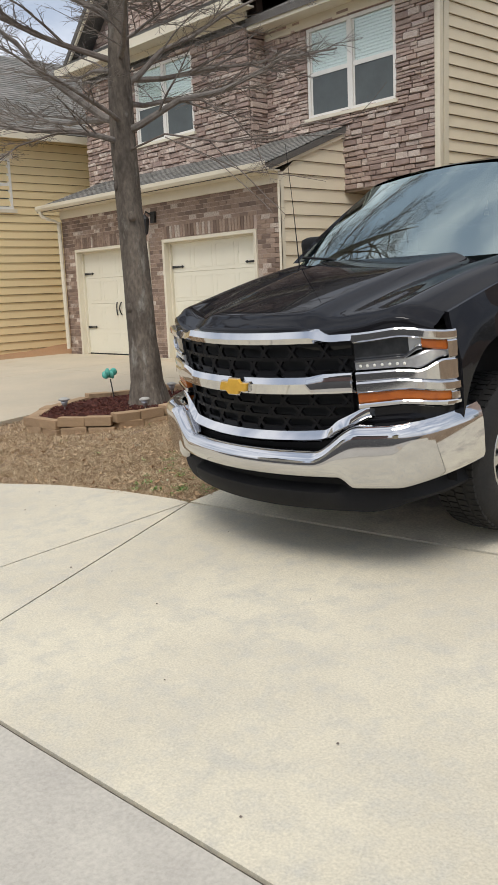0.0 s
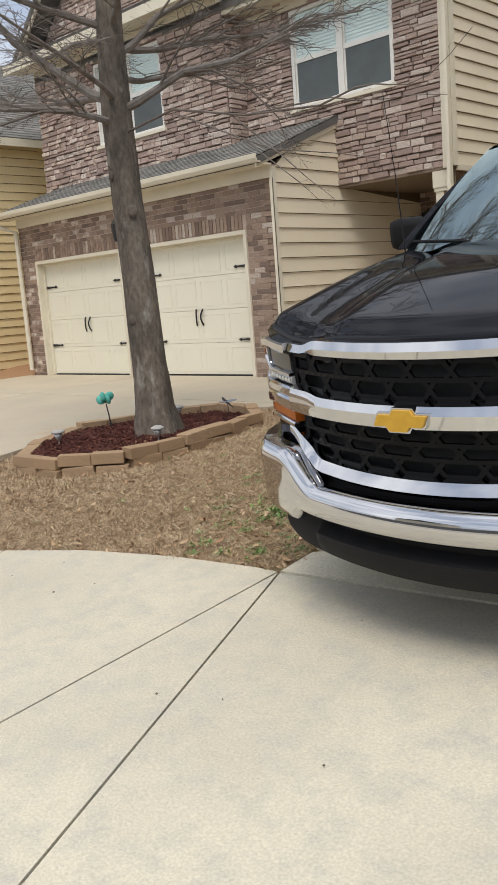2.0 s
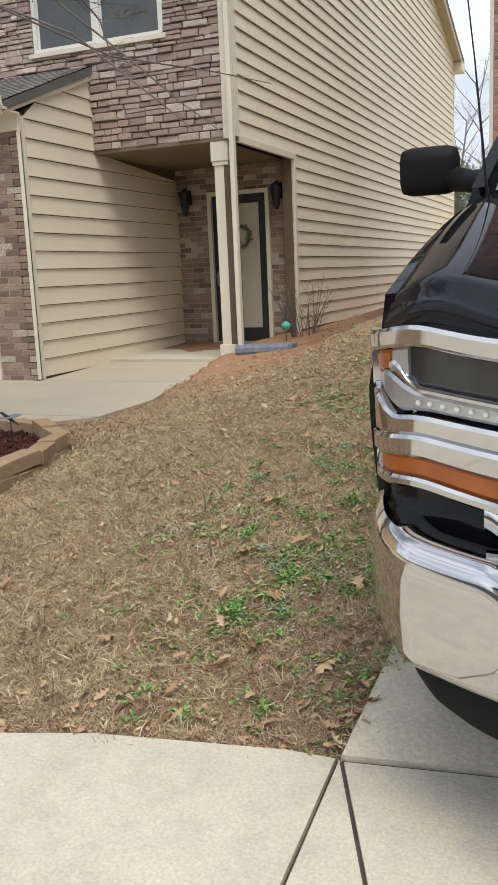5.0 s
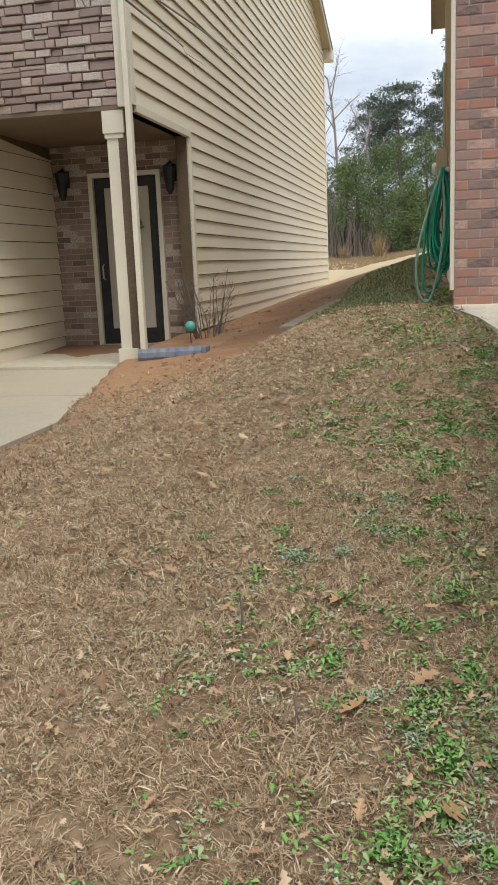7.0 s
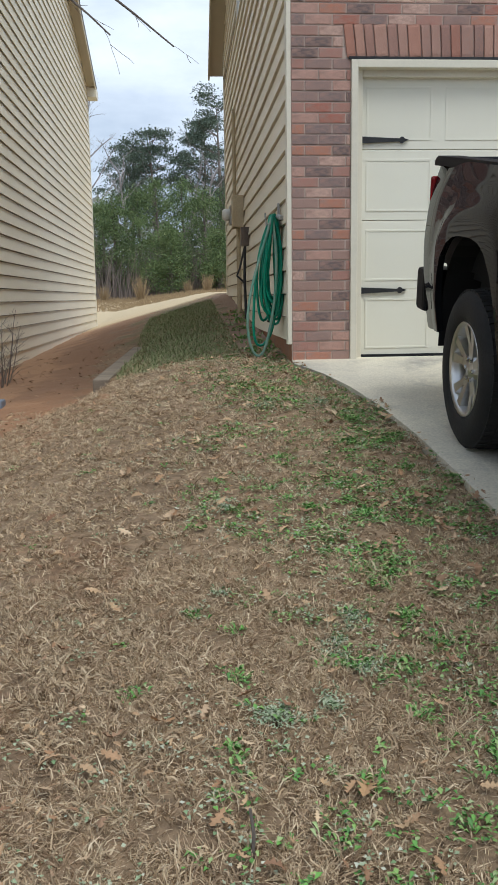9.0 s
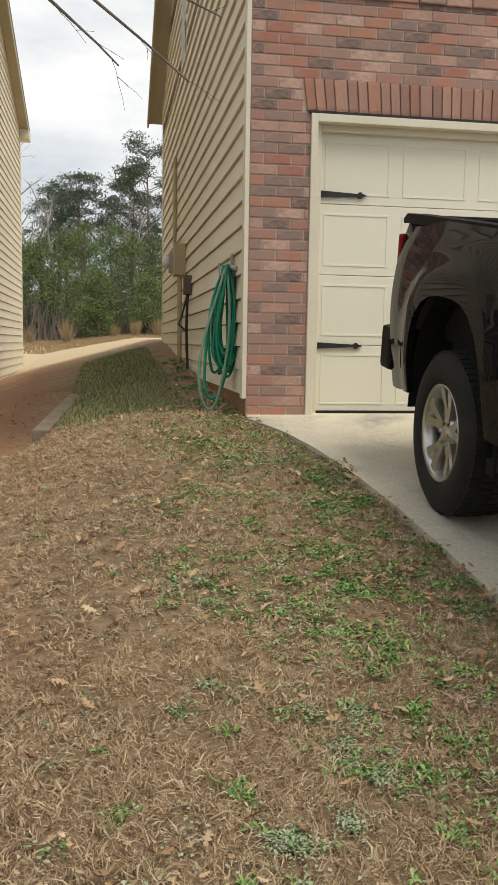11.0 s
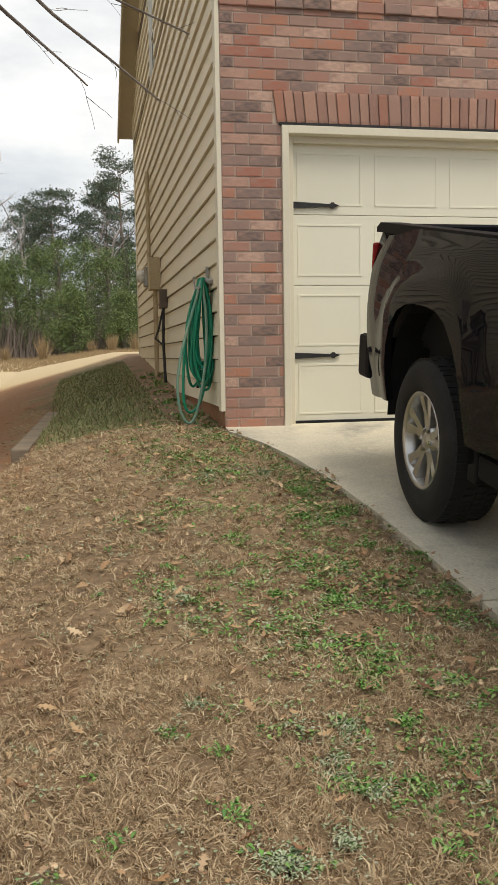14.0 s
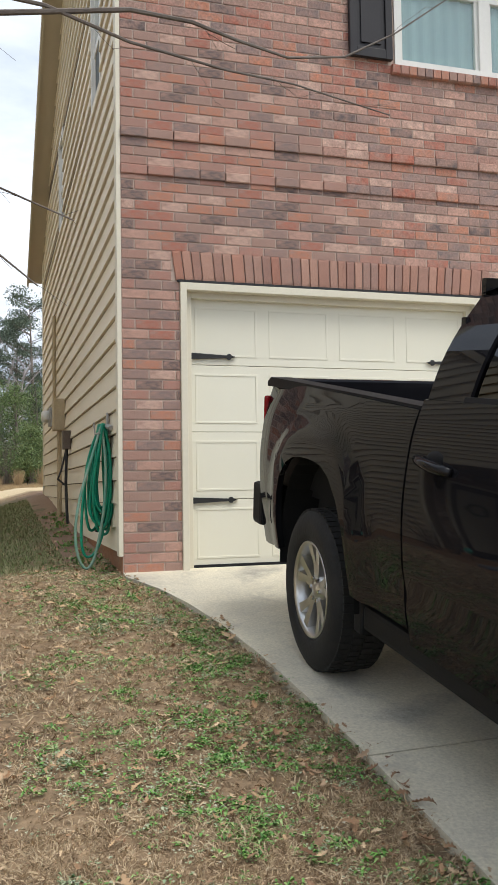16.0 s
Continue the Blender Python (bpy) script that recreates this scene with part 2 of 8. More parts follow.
def glass_mat(name, tint, shine, gloss=(1, 1, 1)):
    m = bpy.data.materials.new(name)
    m.use_nodes = True
    n, l = m.node_tree.nodes, m.node_tree.links
    n.remove(n["Principled BSDF"])
    tr, gl, mx, fr = n.new("ShaderNodeBsdfTransparent"), n.new("ShaderNodeBsdfGlossy"), n.new("ShaderNodeMixShader"), n.new("ShaderNodeLayerWeight")
    tr.inputs["Color"].default_value = (*tint, 1)
    gl.inputs["Roughness"].default_value = 0.01
    gl.inputs["Color"].default_value = (*gloss, 1)
    fr.inputs["Blend"].default_value = 0.5
    f0 = ((shine - 1) / (shine + 1)) ** 2
    pw, ma = n.new("ShaderNodeMath"), n.new("ShaderNodeMath")
    pw.operation, ma.operation = "POWER", "MULTIPLY_ADD"
    pw.inputs[1].default_value, ma.inputs[1].default_value, ma.inputs[2].default_value = 5.0, 1 - f0, f0
    l.new(fr.outputs["Facing"], pw.inputs[0])
    l.new(pw.outputs[0], ma.inputs[0])
    l.new(ma.outputs[0], mx.inputs[0])
    l.new(tr.outputs[0], mx.inputs[1])
    l.new(gl.outputs[0], mx.inputs[2])
    l.new(mx.outputs[0], n["Material Output"].inputs["Surface"])
    return m


M_GLASS = glass_mat("window_glass", (0.90, 0.95, 0.94), 1.75)
M_AUTOGLASS = glass_mat("tinted_glass", (0.26, 0.34, 0.32), 4.6, (0.86, 1.0, 0.96))
M_LENS = glass_mat("lamp_lens", (0.8, 0.8, 0.8), 1.5)

# ---------------------------------------------------------------- mesh helpers
def finish(ob, smooth=False):
    if smooth:
        for p in ob.data.polygons:
            p.use_smooth = True
    return ob


def part(name, bm, material, parent, label="", smooth=False):
    """Links a bmesh as one mesh object under a thing or a part."""
    me = bpy.data.meshes.new(name)
    bm.to_mesh(me)
    bm.free()
    me.materials.append(material)
    ob = new(name, me)
    ob.parent = parent
    if label:
        ob["label"] = label
    return finish(ob, smooth)


def thing(name, label="", category="", kind="", group="", at=(0, 0, 0)):
    ob = new(name)
    ob.location = at
    ob.empty_display_size = 0.1
    return tagged(ob, label, category, group, kind)


def solid(name, bm, material, label="", category="", kind="", group="", smooth=False):
    return tagged(part(name, bm, material, None, "", smooth), label, category, group, kind)


def raw(name, verts, faces, material, parent=None, label="", smooth=False):
    """A mesh object from arrays made by a formula."""
    me = bpy.data.meshes.new(name)
    me.from_pydata([tuple(v) for v in verts], [], [tuple(f) for f in faces])
    me.materials.append(material)
    ob = new(name, me)
    ob.parent = parent
    if label:
        ob["label"] = label
    return finish(ob, smooth)


def box(bm, x0, x1, y0, y1, z0, z1, bevel=0.0):
    x0, x1, y0, y1, z0, z1 = min(x0, x1), max(x0, x1), min(y0, y1), max(y0, y1), min(z0, z1), max(z0, z1)
    r = bmesh.ops.create_cube(bm, size=1.0, matrix=Matrix.LocRotScale(((x0 + x1) / 2, (y0 + y1) / 2, (z0 + z1) / 2), None, (x1 - x0, y1 - y0, z1 - z0)))
    if bevel:
        ed = {e for v in r["verts"] for e in v.link_edges}
        bmesh.ops.bevel(bm, geom=list(ed), offset=bevel, segments=2, affect="EDGES", profile=0.6)
    return bm


def boxes(*rows, bevel=0.0):
    bm = bmesh.new()
    for r in rows:
        box(bm, *r, bevel=bevel)
    return bm


def tube(bm, pts, radii, sides=8, caps=True):
    """A round tube along points."""
    pts = [Vector(p) for p in pts]
    if isinstance(radii, (int, float)):
        radii = [radii] * len(pts)
    rings = []
    ref = None
    for k, p in enumerate(pts):
        d = (pts[min(k + 1, len(pts) - 1)] - pts[max(k - 1, 0)])
        d = d.normalized() if d.length > 1e-9 else Vector((0, 0, 1))
        if ref is None:
            ref = d.orthogonal().normalized()
        ref = (ref - d * ref.dot(d))
        ref = ref.normalized() if ref.length > 1e-6 else d.orthogonal().normalized()
        side = d.cross(ref)
        rings.append([bm.verts.new(p + (ref * math.cos(a) + side * math.sin(a)) * radii[k]) for a in (2 * math.pi * s / sides for s in range(sides))])
    for a, b in zip(rings, rings[1:]):
        for s in range(sides):
            bm.faces.new((a[s], a[(s + 1) % sides], b[(s + 1) % sides], b[s]))
    if caps and sides > 3:
        bm.faces.new(rings[0][::-1])
        bm.faces.new(rings[-1])
    return bm


def prism(bm, outline, lift):
    """A solid from a flat outline (3D points) pushed along the vector lift."""
    lift = Vector(lift)
    a = [bm.verts.new(p) for p in outline]
    b = [bm.verts.new(Vector(p) + lift) for p in outline]
    bm.faces.new(a[::-1])
    bm.faces.new(b)
    for k in range(len(a)):
        bm.faces.new((a[k], a[(k + 1) % len(a)], b[(k + 1) % len(a)], b[k]))
    bmesh.ops.recalc_face_normals(bm, faces=bm.faces)
    return bm


def sheet(bm, us, vs, f):
    """A grid surface f(u, v)."""
    g = [[bm.verts.new(f(u, v)) for v in vs] for u in us]
    for i in range(len(us) - 1):
        for j in range(len(vs) - 1):
            bm.faces.new((g[i][j], g[i + 1][j], g[i + 1][j + 1], g[i][j + 1]))
    return g


def smoothstep(a, b, x):
    t = min(1.0, max(0.0, (x - a) / (b - a)))
    return t * t * (3 - 2 * t)


def lerp_table(rows, x):
    if x <= rows[0][0]:
        return rows[0][1]
    for (a, p), (b, q) in zip(rows, rows[1:]):
        if x <= b:
            return p + (q - p) * (x - a) / (b - a)
    return rows[-1][1]


# A wall's own axes: u runs along it, n points out of it, z is up.
class Face:
    def __init__(self, origin, u, n):
        self.o, self.u, self.n = Vector(origin), Vector(u), Vector(n)

    def p(self, u, n, z):
        return self.o + self.u * u + self.n * n + Vector((0, 0, z))


def block(bm, face, u0, u1, n0, n1, z0, z1, bevel=0.0):
    a, b = face.p(u0, n0, z0), face.p(u1, n1, z1)
    return box(bm, a.x, b.x, a.y, b.y, a.z, b.z, bevel)


def wall_mesh(face, u0, u1, z0, z1, thick, holes):
    """A wall with openings that go through it, as one mesh."""
    bm = bmesh.new()
    zs = sorted({z0, z1, *(h[2] for h in holes), *(h[3] for h in holes)})
    zs = [z for z in zs if z0 <= z <= z1]
    for za, zb in zip(zs, zs[1:]):
        cuts = sorted((h[0], h[1]) for h in holes if h[2] < (za + zb) / 2 < h[3])
        at = u0
        for a, b in cuts + [(u1, u1)]:
            if a - at > 1e-4:
                block(bm, face, at, a, -thick, 0, za, zb)
            at = max(at, b)
    return bm


UNIT = None
def unit_piece():
    """A block with chamfered front edges: x along, y out of the wall, z up; 1 x 1 x 1."""
    c = 0.055
    v = [(-.5, 0, -.5), (.5, 0, -.5), (.5, 0, .5), (-.5, 0, .5), (-.5, .8, -.5), (.5, .8, -.5), (.5, .8, .5), (-.5, .8, .5),
         (-.5 + c * .6, 1, -.5 + c * 1.6), (.5 - c * .6, 1, -.5 + c * 1.6), (.5 - c * .6, 1, .5 - c * 1.6), (-.5 + c * .6, 1, .5 - c * 1.6)]
    f = [(0, 1, 5, 4), (1, 2, 6, 5), (2, 3, 7, 6), (3, 0, 4, 7), (4, 5, 9, 8), (5, 6, 10, 9), (6, 7, 11, 10), (7, 4, 8, 11), (8, 9, 10, 11)]
    return v, f


def lay_pieces(rows, face, name, material, far_material, parent, most=290, wobble=0.0):
    """rows: (u0, u1, z0, z1, proud, tilt) for each piece, nearest first; the first ones are objects, the rest one joined part."""
    v, f = unit_piece()
    base = bpy.data.meshes.new(name)
    base.from_pydata(v, [], f)
    base.materials.append(material)
    turn = Matrix((face.u, face.n, (0, 0, 1))).transposed()
    allv, allf = [], []
    for k, (u0, u1, z0, z1, proud, tilt) in enumerate(rows):
        m = Matrix.Translation(face.p((u0 + u1) / 2, 0, (z0 + z1) / 2)) @ turn.to_4x4() @ Matrix.Rotation(radians(tilt), 4, "Y") @ Matrix.Diagonal((u1 - u0, proud, z1 - z0, 1))
        if k < most:
            ob = new(name, base)
            ob.parent = parent
            ob.matrix_basis = m
        else:
            s = len(allv)
            allv += [m @ Vector(p) + Vector((random.uniform(-1, 1), random.uniform(-1, 1), random.uniform(-1, 1))) * wobble for p in v]
            allf += [tuple(s + i for i in q) for q in f]
    if allv:
        ob = raw(name + "work", allv, allf, far_material, parent)
        ob["kind"] = "stuff"


def coursed(u0, u1, z0, z1, length, height, gap, holes=(), proud=0.006, tilt=0.4):
    """Running bond between u0 and u1, cut at the holes."""
    out = []
    n = int(round((z1 - z0) / height))
    for k in range(n):
        za = z0 + k * height
        zm = za + height / 2
        spans, at = [], u0
        for a, b in sorted((h[0], h[1]) for h in holes if h[2] < zm < h[3]) + [(u1, u1)]:
            if a - at > 0.03:
                spans.append((at, a))
            at = max(at, b)
        for a, b in spans:
            x = u0 - length * (0.5 if k % 2 else 0.0)
            while x < b:
                p, q = max(a, x), min(b, x + length)
                if q - p > 0.035:
                    out.append((p + gap / 2, q - gap / 2, za + gap / 2, za + height - gap / 2, proud * random.uniform(0.7, 1.25), random.uniform(-tilt, tilt)))
                x += length
    return out


def ledge(u0, u1, z0, z1, holes=()):
    """Irregular ledge stone courses."""
    out, z = [], z0
    while z < z1 - 0.02:
        h = random.choice((0.05, 0.065, 0.08, 0.095, 0.11))
        h = min(h, z1 - z)
        zm = z + h / 2
        spans, at = [], u0
        for a, b in sorted((hh[0], hh[1]) for hh in holes if hh[2] < zm < hh[3]) + [(u1, u1)]:
            if a - at > 0.03:
                spans.append((at, a))
            at = max(at, b)
        for a, b in spans:
            x = a
            while x < b - 0.01:
                w = random.uniform(0.10, 0.34)
                if b - x - w < 0.1:
                    w = b - x
                hh = h * random.uniform(0.8, 1.0)
                if h > 0.1 and w < 0.3 and random.random() < 0.35:
                    s = h * random.uniform(0.4, 0.6)
                    out.append((x + .006, x + w - .006, z + .004, z + s - .004, random.uniform(.02, .055), random.uniform(-1.5, 1.5)))
                    out.append((x + .006, x + w - .006, z + s + .004, z + h - .004, random.uniform(.02, .055), random.uniform(-1.5, 1.5)))
                else:
                    out.append((x + .006, x + w - .006, z + .004, z + hh - .003, random.uniform(.02, .06), random.uniform(-1.6, 1.6)))
                x += w
        z += h
    return out


def lap_siding(face, z0, z1, step, span, material, parent, proud=0.026):
    """Lap boards, each an object; span(z) gives the stretches (u0, u1) that a board fills at height z."""
    z = z0
    while z < z1 - 0.02:
        top = min(z + step, z1)
        for (a0, b0), (a1, b1) in zip(span(z + 0.001), span(top - 0.001)):
            if max(b0 - a0, b1 - a1) < 0.03:
                continue
            bm = bmesh.new()
            # gap below each board bares the dark backing as a painted shadow line
            zb = z + 0.009
            pts = [(a0, 0, zb), (b0, 0, zb), (b0, proud, zb), (a0, proud, zb), (a1, 0, top), (b1, 0, top), (b1, 0.004, top), (a1, 0.004, top)]
            v = [bm.verts.new(face.p(*q)) for q in pts]
            for q in ((0, 1, 2, 3), (3, 2, 6, 7), (4, 7, 6, 5), (0, 3, 7, 4), (1, 5, 6, 2), (0, 4, 5, 1)):
                bm.faces.new([v[i] for i in q])
            bmesh.ops.recalc_face_normals(bm, faces=bm.faces)
            part("siding_board", bm, material, parent)
        z += step

# ---------------------------------------------------------------- ground
def drive_z(y):
    return 0.137 * y + 0.014 if y > -6.41 else -0.864 + 0.065 * (max(y, -9.0) + 6.41)


LEFT_Z = [(-40, -1.05), (-9, -1.02), (-6.4, -0.875), (-2.5, -0.76), (0.0, -0.70), (0.9, -0.60), (2.5, -0.50), (4.0, -0.45), (17.8, -0.22), (30, 0.35), (60, 0.9)]
RIGHT_Z = [(0, -0.02), (9, 0.55), (30, 0.75), (60, 0.95)]
# left edge of the driveway: (y, x)
DRIVE_EDGE = [(-6.41, 0.40), (-6.0, 0.41), (-5.0, 0.44), (-4.0, 0.48), (-3.2, 0.475), (-2.6, 0.46), (-2.0, 0.43), (-1.4, 0.37), (-0.9, 0.28), (-0.5, 0.17), (-0.13, 0.0)]
# lawn's front edge along the pavement: (x, y)
FRONT_EDGE = [(-14, -12.5), (-8, -9.6), (-5, -8.25), (-3, -7.45), (-2, -7.10), (-1.33, -6.87), (-0.88, -6.66), (-0.3, -6.50), (0.25, -6.42), (0.40, -6.41)]
# edge of the neighbour's driveway and walk: (y, x)
WALK_EDGE = [(-9.5, -5.6), (-7.0, -4.6), (-5.6, -3.95), (-4.6, -4.25), (-3.4, -4.15), (-2.7, -3.5), (-2.2, -2.98), (-1.3, -2.95), (-0.4, -3.2), (0.6, -3.35), (1.62, -3.5)]


def ground_z(x, y):
    lz = lerp_table(LEFT_Z, y)
    if y < 0:
        rz = drive_z(y) - 0.03
        z = lz + (rz - lz) * smoothstep(-2.9, -0.6, x)
    else:
        rz = lerp_table(RIGHT_Z, y)
        open_lawn = lz + (rz - lz) * smoothstep(-2.9, -0.6, x)
        lin = lz + (rz - lz) * min(1.0, max(0.0, (x + 3.2) / 3.2))
        foot, head = -0.47 + 0.045 * y, -0.245 + 0.035 * y
        kerb = -1.54 + 0.055 * (y - 0.85)
        low = lz + (foot - lz) * min(1.0, max(0.0, (x + 3.2) / 1.6))
        high = head + (rz - head) * min(1.0, max(0.0, (x + 1.5) / 1.5))
        step = low + (high - low) * smoothstep(kerb - 0.02, kerb + 0.06, x)
        split = step + (lin - step) * smoothstep(3.9, 5.6, y)
        z = open_lawn + (split - open_lawn) * smoothstep(0.15, 0.75, y)
    if y > 30:
        z += 0.4 * math.sin(x * 0.1) * smoothstep(30, 60, y)
    return z


def paved(x, y):
    if y < lerp_table(FRONT_EDGE, x) or (x > 0.4 and y < -6.41):
        return True
    if -6.41 <= y <= 0.3 and x > lerp_table(DRIVE_EDGE, min(y, -0.13)) and x < 6:
        return True
    if -9.5 < y < 4.2 and -12 < x < lerp_table(WALK_EDGE, y):
        return True
    return False


def axis(rows):
    out = []
    for a, b, step in rows:
        n = max(1, int(round((b - a) / step)))
        out += [a + (b - a) * k / n for k in range(n)]
    return out + [rows[-1][1]]


gx = axis([(-400, -60, 60), (-60, -14, 6), (-14, -5, 1.0), (-5, 0.9, 0.055), (0.9, 8, 1.0), (8, 40, 6), (40, 400, 60)])
gy = axis([(-400, -40, 60), (-40, -12, 5), (-12, -7.2, 0.4), (-7.2, 3, 0.055), (3, 20, 0.25), (20, 60, 2), (60, 420, 60)])
gv, gf = [], []
for i, x in enumerate(gx):
    for y in gy:
        z = ground_z(x, y) + 0.018 * noise.noise((x * 2.1, y * 2.1, 0)) + 0.012 * noise.noise((x * 7, y * 7, 3))
        if paved(x, y):
            z = min(z, drive_z(y)) - 0.14
        gv.append((x, y, z))
for i in range(len(gx) - 1):
    for j in range(len(gy) - 1):
        a = i * len(gy) + j
        gf.append((a, a + len(gy), a + len(gy) + 1, a + 1))


def ground_mat():
    """Dormant turf with bare red clay near the houses, a straw bank behind, and a green strip between them."""
    m = M_LAWN
    n, l = m.node_tree.nodes, m.node_tree.links
    b = n["Principled BSDF"]
    old = b.inputs["Base Color"].links[0].from_socket
    geo = n.new("ShaderNodeNewGeometry")
    sep = n.new("ShaderNodeSeparateXYZ")
    l.new(geo.outputs["Position"], sep.inputs[0])
    no = n.new("ShaderNodeTexNoise")
    no.inputs["Scale"].default_value, no.inputs["Detail"].default_value = 2.2, 5
    l.new(geo.outputs["Position"], no.inputs["Vector"])
    def calc(op, a, c):
        k = n.new("ShaderNodeMath")
        k.operation = op
        for sock, v in ((k.inputs[0], a), (k.inputs[1], c)):
            if isinstance(v, (int, float)):
                sock.default_value = v
            else:
                l.new(v, sock)
        return k.outputs[0]
    def ramp(v, lo, hi):
        r = n.new("ShaderNodeMapRange")
        r.interpolation_type = "SMOOTHSTEP"
        r.inputs[1].default_value, r.inputs[2].default_value = lo, hi
        l.new(v, r.inputs[0])
        return r.outputs[0]
    def over(base, colour, fac):
        x = n.new("ShaderNodeMixRGB")
        l.new(fac, x.inputs[0])
        l.new(base, x.inputs[1])
        x.inputs[2].default_value = (*colour, 1)
        return x.outputs[0]
    jit = calc("MULTIPLY", calc("SUBTRACT", no.outputs["Fac"], 0.5), 2.2)
    X, Y = calc("ADD", sep.outputs[0], jit), calc("ADD", sep.outputs[1], jit)
    clay = calc("MULTIPLY", calc("MULTIPLY", ramp(X, -1.5, -1.9), ramp(Y, 0.0, 1.2)), ramp(Y, 17.5, 15.5))
    clay2 = calc("MULTIPLY", calc("MULTIPLY", ramp(X, -2.3, -2.9), ramp(Y, -3.4, -2.6)), 0.5)
    green = calc("MULTIPLY", calc("MULTIPLY", ramp(X, -1.45, -1.2), ramp(X, -0.35, -0.6)), calc("MULTIPLY", ramp(Y, 0.9, 1.7), ramp(Y, 14, 11)))
    foot = calc("MULTIPLY", ramp(X, -0.55, -0.35), calc("MULTIPLY", ramp(Y, 0.5, 1.0), ramp(Y, 13, 11)))
    bank = ramp(Y, 13, 16)
    col = over(old, (0.235, 0.132, 0.078), calc("MULTIPLY", clay, 0.9))
    rim = calc("MULTIPLY", calc("MULTIPLY", ramp(X, -1.2, -1.7), ramp(Y, -1.6, -0.4)), ramp(Y, 2.6, 1.0))
    col = over(col, (0.37, 0.20, 0.105), calc("MULTIPLY", rim, 0.55))
    col = over(col, (0.42, 0.25, 0.14), clay2)
    col = over(col, (0.13, 0.135, 0.06), calc("MULTIPLY", green, 0.5))
    col = over(col, (0.27, 0.18, 0.12), foot)
    col = over(col, (0.55, 0.44, 0.28), bank)
    l.new(col, b.inputs["Base Color"])


ground_mat()
ground = raw("ground", gv, gf, M_LAWN, None, "", True)
tagged(ground, "dormant tan lawn with red clay patches", "ground", kind="structure")


# ---- concrete slabs: thick plates with open joints between them
def slab(name, outline, zf, material, thick=0.12, label="", parent=None, cell=0.0):
    """A plate with a given outline; zf gives the height of its top."""
    bm = bmesh.new()
    top = [bm.verts.new((x, y, zf(x, y))) for x, y in outline]
    bm.faces.new(top)
    bmesh.ops.recalc_face_normals(bm, faces=bm.faces)
    if bm.faces[:][0].normal.z < 0:
        bmesh.ops.reverse_faces(bm, faces=bm.faces)
    r = bmesh.ops.extrude_face_region(bm, geom=bm.faces[:])
    low = [v for v in r["geom"] if isinstance(v, bmesh.types.BMVert)]
    for v in low:
        v.co.z -= thick
    bmesh.ops.recalc_face_normals(bm, faces=bm.faces)
    return part(name, bm, material, parent, label)


flat = lambda x, y: drive_z(min(y, -6.41))
slope = lambda x, y: -0.862 if (y < -5.7 and x > 1) else drive_z(y)
pavement = thing("pavement", "pale concrete apron and sidewalk with sawn joints", "pavement", "structure")
g = 0.006
kink = (0.40, -6.41)
# driveway: two panels, cut at y = -3.2, with its curved left edge
edge = [(x, y) for y, x in DRIVE_EDGE]
lowp = [p for p in edge if p[1] <= -3.2]
upp = [p for p in edge if p[1] >= -3.2]
driveway = thing("driveway", "pale concrete driveway sloping up to the garage", "driveway", "structure")
slab("slab", lowp[:-1] + [(0.475, -3.2 - g), (5.6, -2.98 - g), (5.6, -5.75), (2.5, -6.126), (0.404, -6.40)], slope, M_DRIVE_B, parent=driveway)
slab("slab", [(0.475, -3.2 + g)] + upp[1:] + [(0.0, 0.045), (5.6, 0.045), (5.6, -2.98 + g)], slope, M_DRIVE_B, parent=driveway)
# apron panels fanning out from the lawn's corner
j1 = (1.32, -8.585)
j2 = (0.46, -8.62)
slab("slab", [(0.414, -6.428), (2.5, -6.152), (5.6, -5.777), (9, -5.4), (9, -8.25), (5.0, -8.40), (3.4, -8.475), (2.2, -8.545), (j1[0] + g, j1[1])], flat, M_CONCRETE, parent=pavement)
slab("slab", [(0.40, -6.425), (j1[0] - g, j1[1]), (j2[0] + g, j2[1])], flat, M_CONCRETE, parent=pavement)
front = [p for p in FRONT_EDGE if p[0] <= 0.26]
slab("slab", [(0.388, -6.42), (j2[0] - g, j2[1]), (-0.5, -8.72), (-1.12, -8.9), (-1.36 + g, -6.88)] + front[-4:], flat, M_CONCRETE, parent=pavement)
slab("slab", [(-1.36 - g, -6.89), (-1.14, -8.91), (-3.4, -9.6), (-5.9, -10.6), (-8.6, -11.9), (-14, -14.5), (-14, -12.5), (-8, -9.6), (-5, -8.25), (-3, -7.45), (-2, -7.10)], flat, M_CONCRETE, parent=pavement)
# gutter and road beyond the apron
road = thing("road", "grey worn concrete gutter and cul-de-sac road", "road", "structure")
slab("gutter", [(9, -8.268), (5.0, -8.418), (3.4, -8.493), (2.2, -8.563), (1.33, -8.603), (0.46, -8.638), (-0.5, -8.738), (-1.12, -8.92), (-3.4, -9.62), (-5.9, -10.62), (-14, -14.52), (-14, -15.3), (-5.9, -11.4), (-3.4, -10.4), (-1.12, -9.7), (2.2, -9.45), (9, -9.2)], flat, M_CONCRETE_DIM, parent=road)
M_ASPHALT = mat("asphalt", (0.06, 0.058, 0.055), (0.045, 0.044, 0.043), 0.95, 2, 70, 0.6, grain=0.4)
slab("asphalt", [(9, -9.21), (2.2, -9.46), (-1.12, -9.71), (-3.4, -10.41), (-5.9, -11.41), (-14, -15.31), (-30, -24), (-30, -40), (40, -40), (40, -9.2)], lambda x, y: flat(x, y) - 0.03, M_ASPHALT, parent=road)
